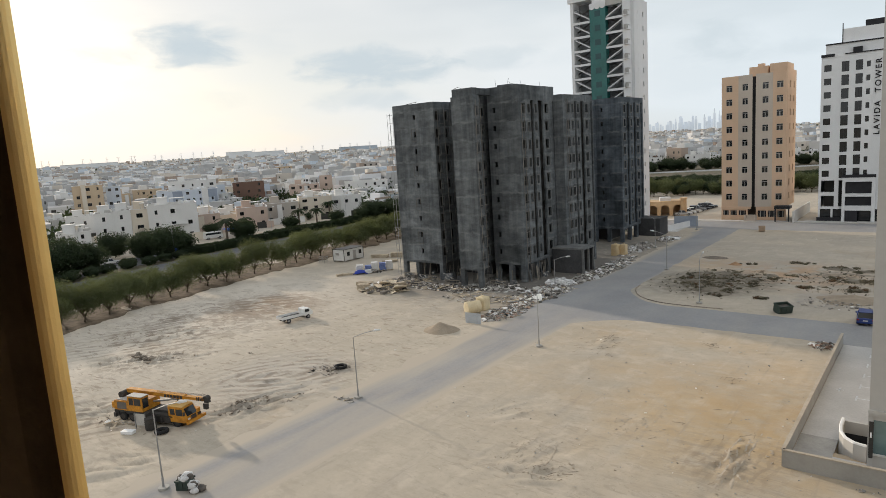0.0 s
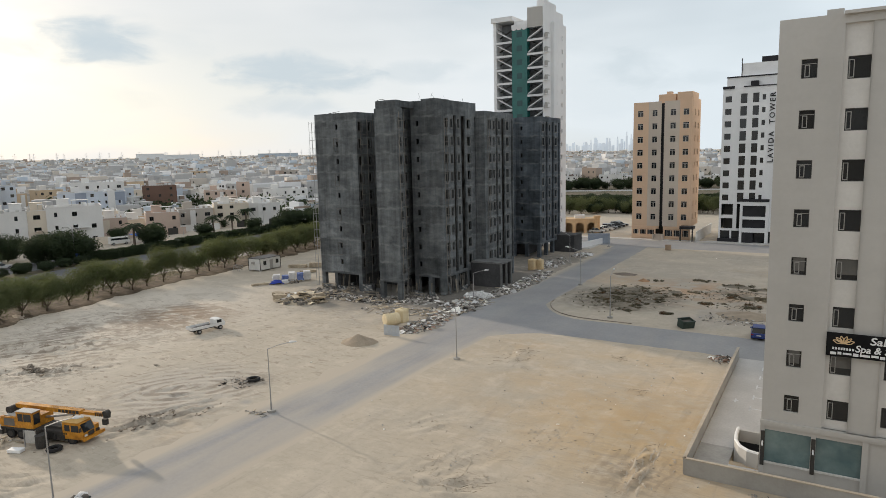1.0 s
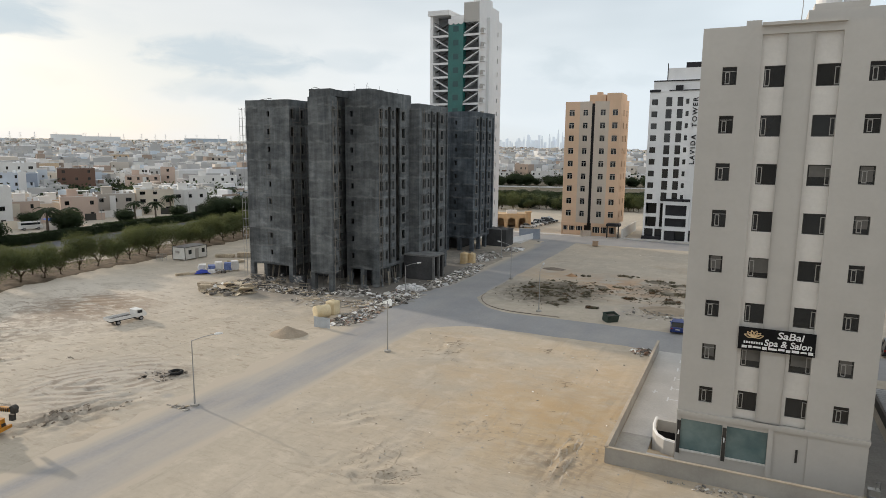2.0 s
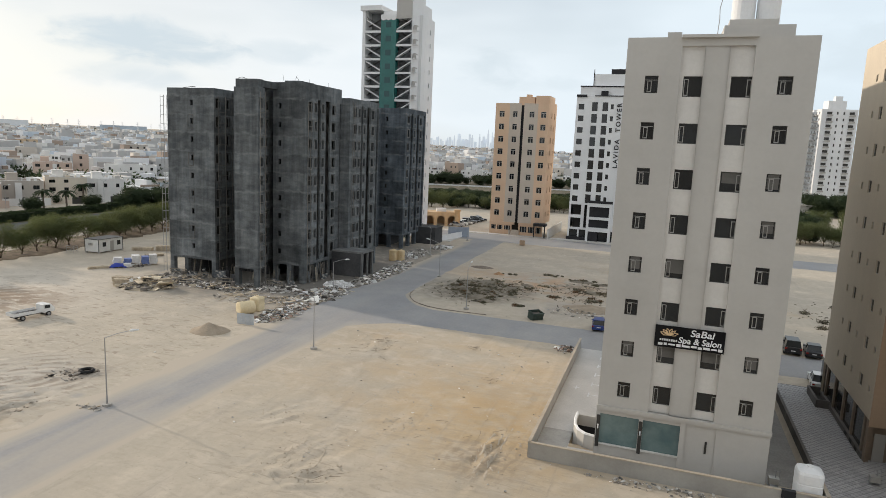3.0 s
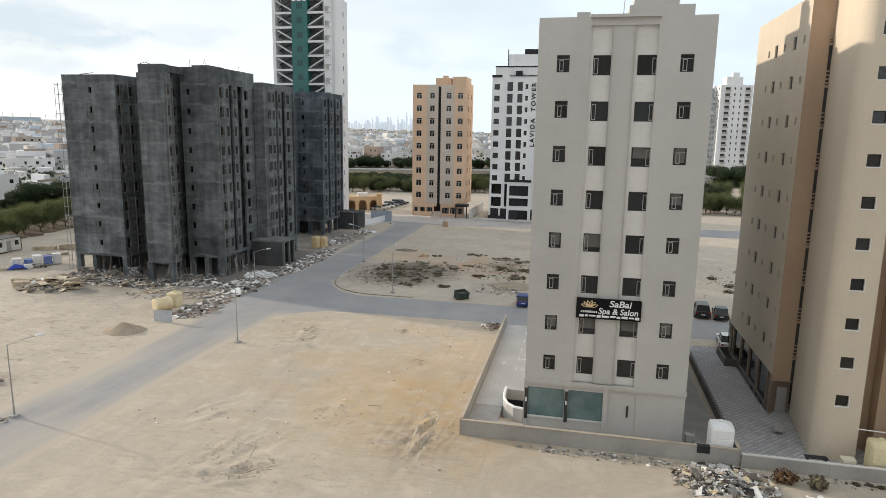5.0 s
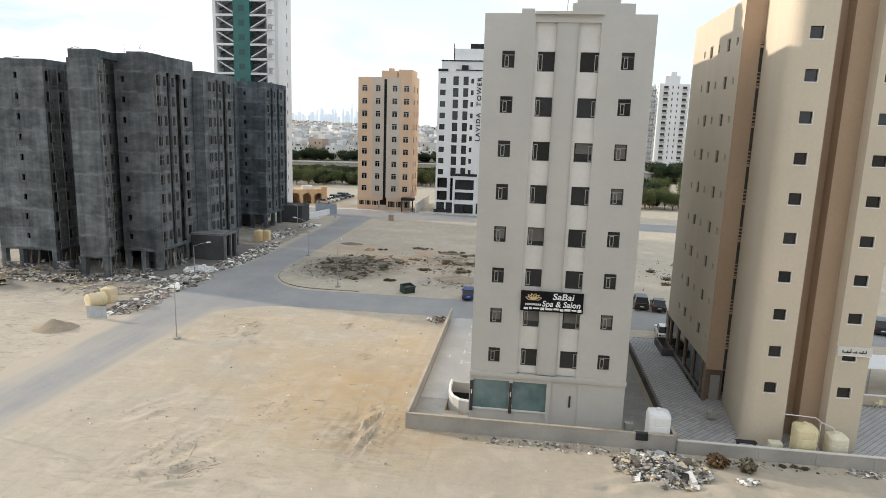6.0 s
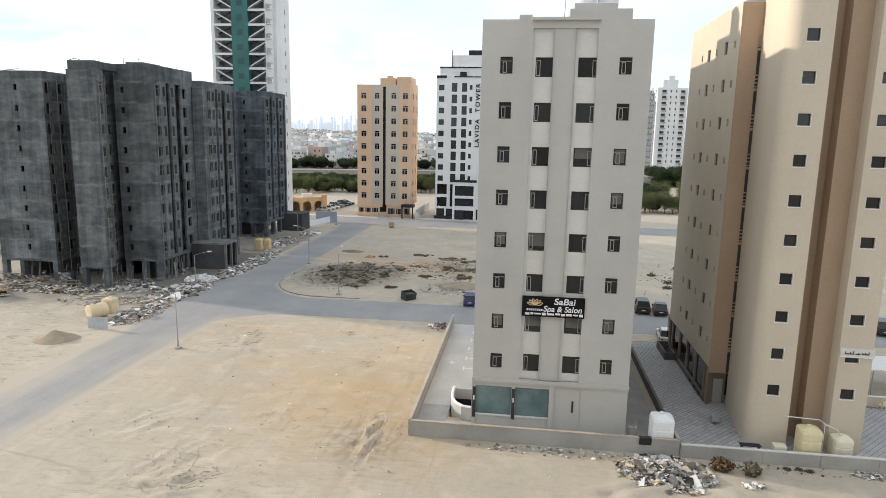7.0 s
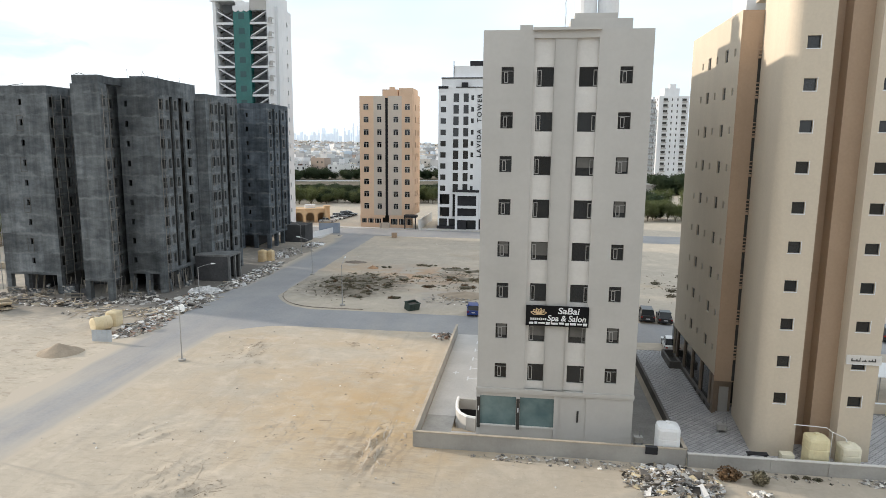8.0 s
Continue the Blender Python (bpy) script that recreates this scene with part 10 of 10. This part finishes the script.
for x, y in ((19.7, 46.2), (20.5, 46.25), (21.2, 46.1)):
    b = thing("bush", (x, y, 0), "flat dark dry tuft at the wall's foot", "bush", "wall tufts")
    s = Solid()
    leaves(s, random.Random(int(x * 10)), (0, 0, 0.1), (0.38, 0.25, 0.16), 160, 0.07, 0.3)
    part("foliage", s, M["scrub"], b)

# stones and rubbish strewn over the sand
def strewn():
    r = random.Random(77)
    for key, count, size, name, label in (("block", 600, 0.06, "stones", "stones strewn over the sand"), ("trash", 340, 0.09, "litter", "pale litter strewn over the sand"), ("trash_dark", 22, 0.08, "dark_litter", "dark litter and stains of scrap on the sand")):
        s = Solid()
        for _ in range(count):
            x, y = r.uniform(-100, 30), r.uniform(20, 160)
            if r.random() < 0.35:
                x, y = r.gauss(-14, 14), r.gauss(56, 14)
            if (-47.3 < x < -38.5) or (79 < y < 88 and x > -40) or (x > -9 and y > 46.8) or (-82 < x < -54 and y > 86) or y > 160 or (x < -97 and y < 70):
                continue
            toss(s, r, x, y, 0.03, size * r.uniform(0.5, 2.2), 0.4)
        tagged(part(name, s, M[key]), label, "litter", kind="stuff")


strewn()




def ruts():
    """Low ridges of pushed-up sand along wheel lines; each line is given by a few plan points."""
    front = Solid()
    r = random.Random(16)

    def ridge(points, width=0.2, high=0.06, shift=(0, 0), gap=0.25):
        target = front
        pts = [Vector(p) + Vector(shift) for p in points]
        length = sum((b - a).length for a, b in zip(pts, pts[1:]))
        n = max(4, int(length / 0.35))
        seed = r.uniform(0, 99)
        high *= r.uniform(0.45, 1.15)
        width, high = width * 1.25, high * 0.85
        last = None
        for i in range(n + 1):
            u = i / n * (len(pts) - 1)
            k = min(int(u), len(pts) - 2)
            p = pts[k].lerp(pts[k + 1], u - k)
            d = (pts[k + 1] - pts[k]).normalized()
            side = Vector((-d.y, d.x))
            p = p + side * (0.35 * noise.noise((u * 1.7, seed, 0)) + 0.15 * noise.noise((i * 0.3, seed, 5)))
            lift = noise.noise((i * 0.35, seed, 4))
            h = high * max(0.0, min(1.0, 0.35 + 1.6 * lift + gap)) * math.sin(math.pi * min(0.96, max(0.04, i / n))) ** 0.4
            w = width * (0.7 + 0.6 * abs(noise.noise((i * 0.5, seed, 8))))
            z = sand_z(p.x, p.y)
            now = [(*(p - side * w), z - 0.03), (*(p - side * w * 0.2), z + h - 0.02), (*(p + side * w * 0.3), z + h * 0.9 - 0.02), (*(p + side * w), z - 0.03)]
            if last:
                for a in range(3):
                    target.quad(last[a], now[a], now[a + 1], last[a + 1])
            last = now

    for k in range(3):
        ridge([(-12.9, 48.1), (-10.3, 39.8)], 0.14, 0.05, (0.55 * k, 0))
        ridge([(-11.7, 54.2), (-11.9, 40.7)], 0.14, 0.05, (0.5 * k, 0.3 * k))
        ridge([(-22.9, 40.9), (-21.5, 42.0)], 0.1, 0.03, (0.3 * k, -0.4 * k))
    # tread ladders: two wheel lines with short cross bars
    for a, b in (((-27.0, 43.4), (-25.3, 36.5)), ((-26.2, 43.6), (-24.5, 36.5)), ((-24.7, 43.9), (-22.4, 36.1)), ((-33.3, 47.7), (-30.6, 44.2)), ((-31.4, 48.5), (-27.8, 44.2)), ((-20.9, 46.8), (-20.0, 50.7)), ((-18.9, 47.0), (-18.2, 50.5))):
        a, b = Vector(a), Vector(b)
        d = (b - a).normalized()
        side = Vector((-d.y, d.x))
        ridge([a, b], 0.1, 0.06, gap=0.1)
        ridge([a + side * 0.55, b + side * 0.55], 0.1, 0.06, gap=0.1)
        for k in range(int((b - a).length / 0.42)):
            if r.random() < 0.65:
                p = a + d * 0.42 * k
                ridge([p + side * 0.05, p + side * r.uniform(0.3, 0.55)], 0.1, 0.06)
    M["rut"] = mat("pressed_sand", (0.385, 0.33, 0.262), (0.455, 0.392, 0.312), 0.8, 5.0, 0.97, 0.4, 0.12)
    tagged(part("wheel_ruts", front, M["rut"]), "shallow tyre tread marks pressed into the sand", "sand", kind="stuff")


ruts()


def churned():
    """Small broken clods where wheels have churned the sand up."""
    r = random.Random(29)
    s = Solid()
    for cx, cy, sx, sy, turn, n, big in ((-11.4, 45.2, 1.0, 3.2, -6, 120, 0.14), (-22.5, 38.4, 2.0, 1.2, 20, 120, 0.13), (-19.5, 48.8, 1.6, 1.8, 0, 90, 0.11), (-25.5, 40.0, 1.8, 2.6, -14, 90, 0.1),
                                         (-31.0, 46.2, 1.6, 2.0, -40, 60, 0.1), (-9.4, 50, 0.5, 6.0, 0, 70, 0.16),
                                         (-77.5, 37.5, 4.5, 1.6, 40, 40, 0.26), (-88, 42, 6.5, 4.0, 35, 60, 0.22), (-52.2, 35.5, 1.6, 4.5, -18, 50, 0.18), (-66, 25, 5.0, 2.2, 15, 40, 0.2)):
        a = radians(turn)
        for _ in range(n):
            u, w = r.gauss(0, 0.6) * sx, r.gauss(0, 0.6) * sy
            x, y = cx + u * math.cos(a) - w * math.sin(a), cy + u * math.sin(a) + w * math.cos(a)
            if x > -8.6 and y > 46.9:
                continue
            size = big * (0.3 + 1.5 * r.random() ** 3)
            toss(s, r, x, y, sand_z(x, y) + size * 0.05, size, 0.35)
    dark = Solid()
    for cx, cy, sx, sy, n, big in ((-78.4, 37.0, 1.9, 0.5, 60, 0.55), (-53.3, 34.2, 1.0, 2.0, 90, 0.3), (-53.4, 46.3, 1.7, 1.2, 70, 0.26), (-62, 25.5, 2.0, 0.6, 30, 0.24), (-67.5, 45.0, 0.6, 0.3, 10, 0.35), (-50.4, 37.6, 0.5, 1.6, 30, 0.2)):
        for _ in range(n):
            x, y = r.gauss(cx, sx * 0.6), r.gauss(cy, sy * 0.6)
            size = big * (0.3 + 1.3 * r.random() ** 2)
            toss(dark, r, x, y, sand_z(x, y) + size * 0.05, size, 0.3)
    tagged(part("dark_clods", dark, mat("dark_clods", (0.16, 0.135, 0.11), (0.28, 0.24, 0.195), 0.6, 6.0, 0.97, 0.3, 0.15, island=0.3)), "dark clods and broken crust on the sand", "sand", kind="stuff")
    M["churned"] = mat("churned_sand", (0.33, 0.28, 0.222), (0.44, 0.378, 0.30), 0.6, 6.0, 0.97, 0.3, 0.15, island=0.18)
    tagged(part("churned_clods", s, M["churned"]), "small broken clods of churned sand", "sand", kind="stuff")


churned()


def twigs():
    """Thin dark sticks and palm ribs scattered on the front lot."""
    r = random.Random(3)
    s = Solid()
    for cx, cy, sx, sy, count in ((-31, 67.5, 2.2, 3.4, 48), (-20, 72, 1.2, 0.9, 14), (-15.8, 62.5, 0.8, 1.4, 9), (-22, 38, 1.5, 1.0, 14), (-14, 50, 4, 5, 12)):
        for _ in range(count):
            x, y, a, l = r.gauss(cx, sx * 0.6), r.gauss(cy, sy * 0.6), r.gauss(0.9, 0.45), r.uniform(0.2, 1.1)
            z = sand_z(x, y) + 0.03
            s.tube([(x, y, z), (x + l * 0.5 * math.cos(a), y + l * 0.5 * math.sin(a), z + 0.04), (x + l * math.cos(a + 0.2), y + l * math.sin(a + 0.2), z)], 0.012, 4)
    tagged(part("twigs", s, mat("dry_twig", (0.17, 0.14, 0.105), (0.26, 0.215, 0.165), 1.0, 8.0, 0.9, 0.1, 0.1)), "dry dark sticks scattered on the sand", "sticks", kind="stuff")


twigs()


def scrub_mat():
    """Small dry tufts between the shrubs of the empty lot."""
    r = random.Random(61)
    s = Solid()
    for cx, cy, sx, sy, n in ((-29, 104, 5.5, 7, 340), (-23, 110, 5, 4, 140), (-13, 112, 6, 5, 150), (-12, 104, 5, 3, 60), (24, 110, 4, 9, 60)):
        for _ in range(n):
            x, y, q = r.gauss(cx, sx * 0.6), r.gauss(cy, sy * 0.6), r.uniform(0.1, 0.35)
            if y < 89:
                continue
            leaves(s, r, (x, y, 0.05), (q, q, 0.16), 14, 0.06, 0.1)
    tagged(part("dry_scrub", s, M["scrub"]), "low dry scrub tufts on the empty lot", "scrub", kind="stuff")


scrub_mat()

# the own building: outer wall with the open window, and its frame
M["room"] = mat("room_paint", (0.62, 0.60, 0.56), None, 0.5, 5, 0.9, 0.05, 0.05)
own = Solid()
own.wall((30, 0.24), (-30, 0.24), 0, 36, [(30 - 1.3, 30 + 0.75, H - 0.95, H + 0.85)], 0.18)
own.box(-30, 30, -18, -17.8, 0, 36).box(-30, -29.8, -17.8, 0.23, 0, 36).box(29.8, 30, -17.8, 0.23, 0, 36).box(-30, 30, -18, 0.23, 36, 36.2)
tagged(part("wall_own", own, M["beige"]), "outer wall of the building with the open window", "wall", kind="structure")
room = Solid()
room.box(-2.5, 2.5, -4.2, -4.0, H - 1.75, H + 1.2).box(-2.7, -2.5, -4.2, 0.05, H - 1.75, H + 1.2).box(2.5, 2.7, -4.2, 0.05, H - 1.75, H + 1.2)
room.box(-2.7, 2.7, -4.2, 0.05, H - 1.95, H - 1.752).box(-2.5, -0.77, 0.01, 0.05, H - 1.75, H + 1.2).box(1.32, 2.5, 0.01, 0.05, H - 1.75, H + 1.2)
tagged(part("wall_room", room, M["room"]), "plain pale walls of the room behind the window", "wall", kind="structure")
tagged(part("ceiling", Solid().box(-2.7, 2.7, -4.2, 0.05, H + 1.202, H + 1.4), M["room"]), "plain white ceiling of the room", "ceiling", kind="structure")
sash = thing("window_1", (0, 0, H), "open window with a golden anodised frame", "window", kind="structure")
gold = mat("golden_aluminium", (0.90, 0.62, 0.24), (0.94, 0.68, 0.30), 3.0, 30.0, 0.38, 0.05, 0.05, metal=0.9)
quarter = [(-0.597 + 0.033 * math.cos(radians(a)), 0.205 + 0.033 * math.sin(radians(a))) for a in range(-90, 1, 6)]
part("jamb_bead", Solid().prism([(-0.70, 0.172), *quarter, (-0.70, 0.205)], -0.94, 0.84), gold, sash, "rounded golden jamb", smooth=False)
part("window_frame", Solid().box(1.2, 1.295, 0.189, 0.205, -0.94, 0.84).box(-0.564, 1.2, 0.189, 0.205, 0.78, 0.84).box(-0.564, 1.2, 0.189, 0.205, -0.94, -0.88), gold, sash)
# added bead: its brown stands for the jamb's shaded side
part("seal", Solid().tube([(-0.577, 0.1755, -0.94), (-0.577, 0.1755, 0.84)], 0.0085, 10), mat("jamb_shade_brown", (0.26, 0.15, 0.055), (0.34, 0.205, 0.08), 3.0, 30.0, 0.6, 0.05, 0.1), sash, "added brown bead, the jamb's shading put into its colour", smooth=True)
curtain = thing("window_curtain", (0, 0, H), "dark brown curtain drawn to the window's side", "curtain")
folds = Solid()
line = [(-0.446 - 0.02 * k, 0.128 + 0.014 * math.cos(k * 0.9)) for k in range(22)]
for z0, z1 in ((-1.0, 0.9),):
    for a, b in zip(line, line[1:]):
        folds.quad((*a, z0), (*b, z0), (*b, z1), (*a, z1))
        folds.quad((b[0], b[1] + 0.006, z0), (a[0], a[1] + 0.006, z0), (a[0], a[1] + 0.006, z1), (b[0], b[1] + 0.006, z1))
part("cloth", folds, mat("brown_curtain_cloth", (0.17, 0.10, 0.05), (0.30, 0.185, 0.095), 4.0, 40.0, 0.95, 0.2, 0.2), curtain, smooth=True)
part("rail", Solid().tube([(-1.0, 0.16, 0.92), (1.3, 0.16, 0.92)], 0.012, 8), M["frame"], curtain)
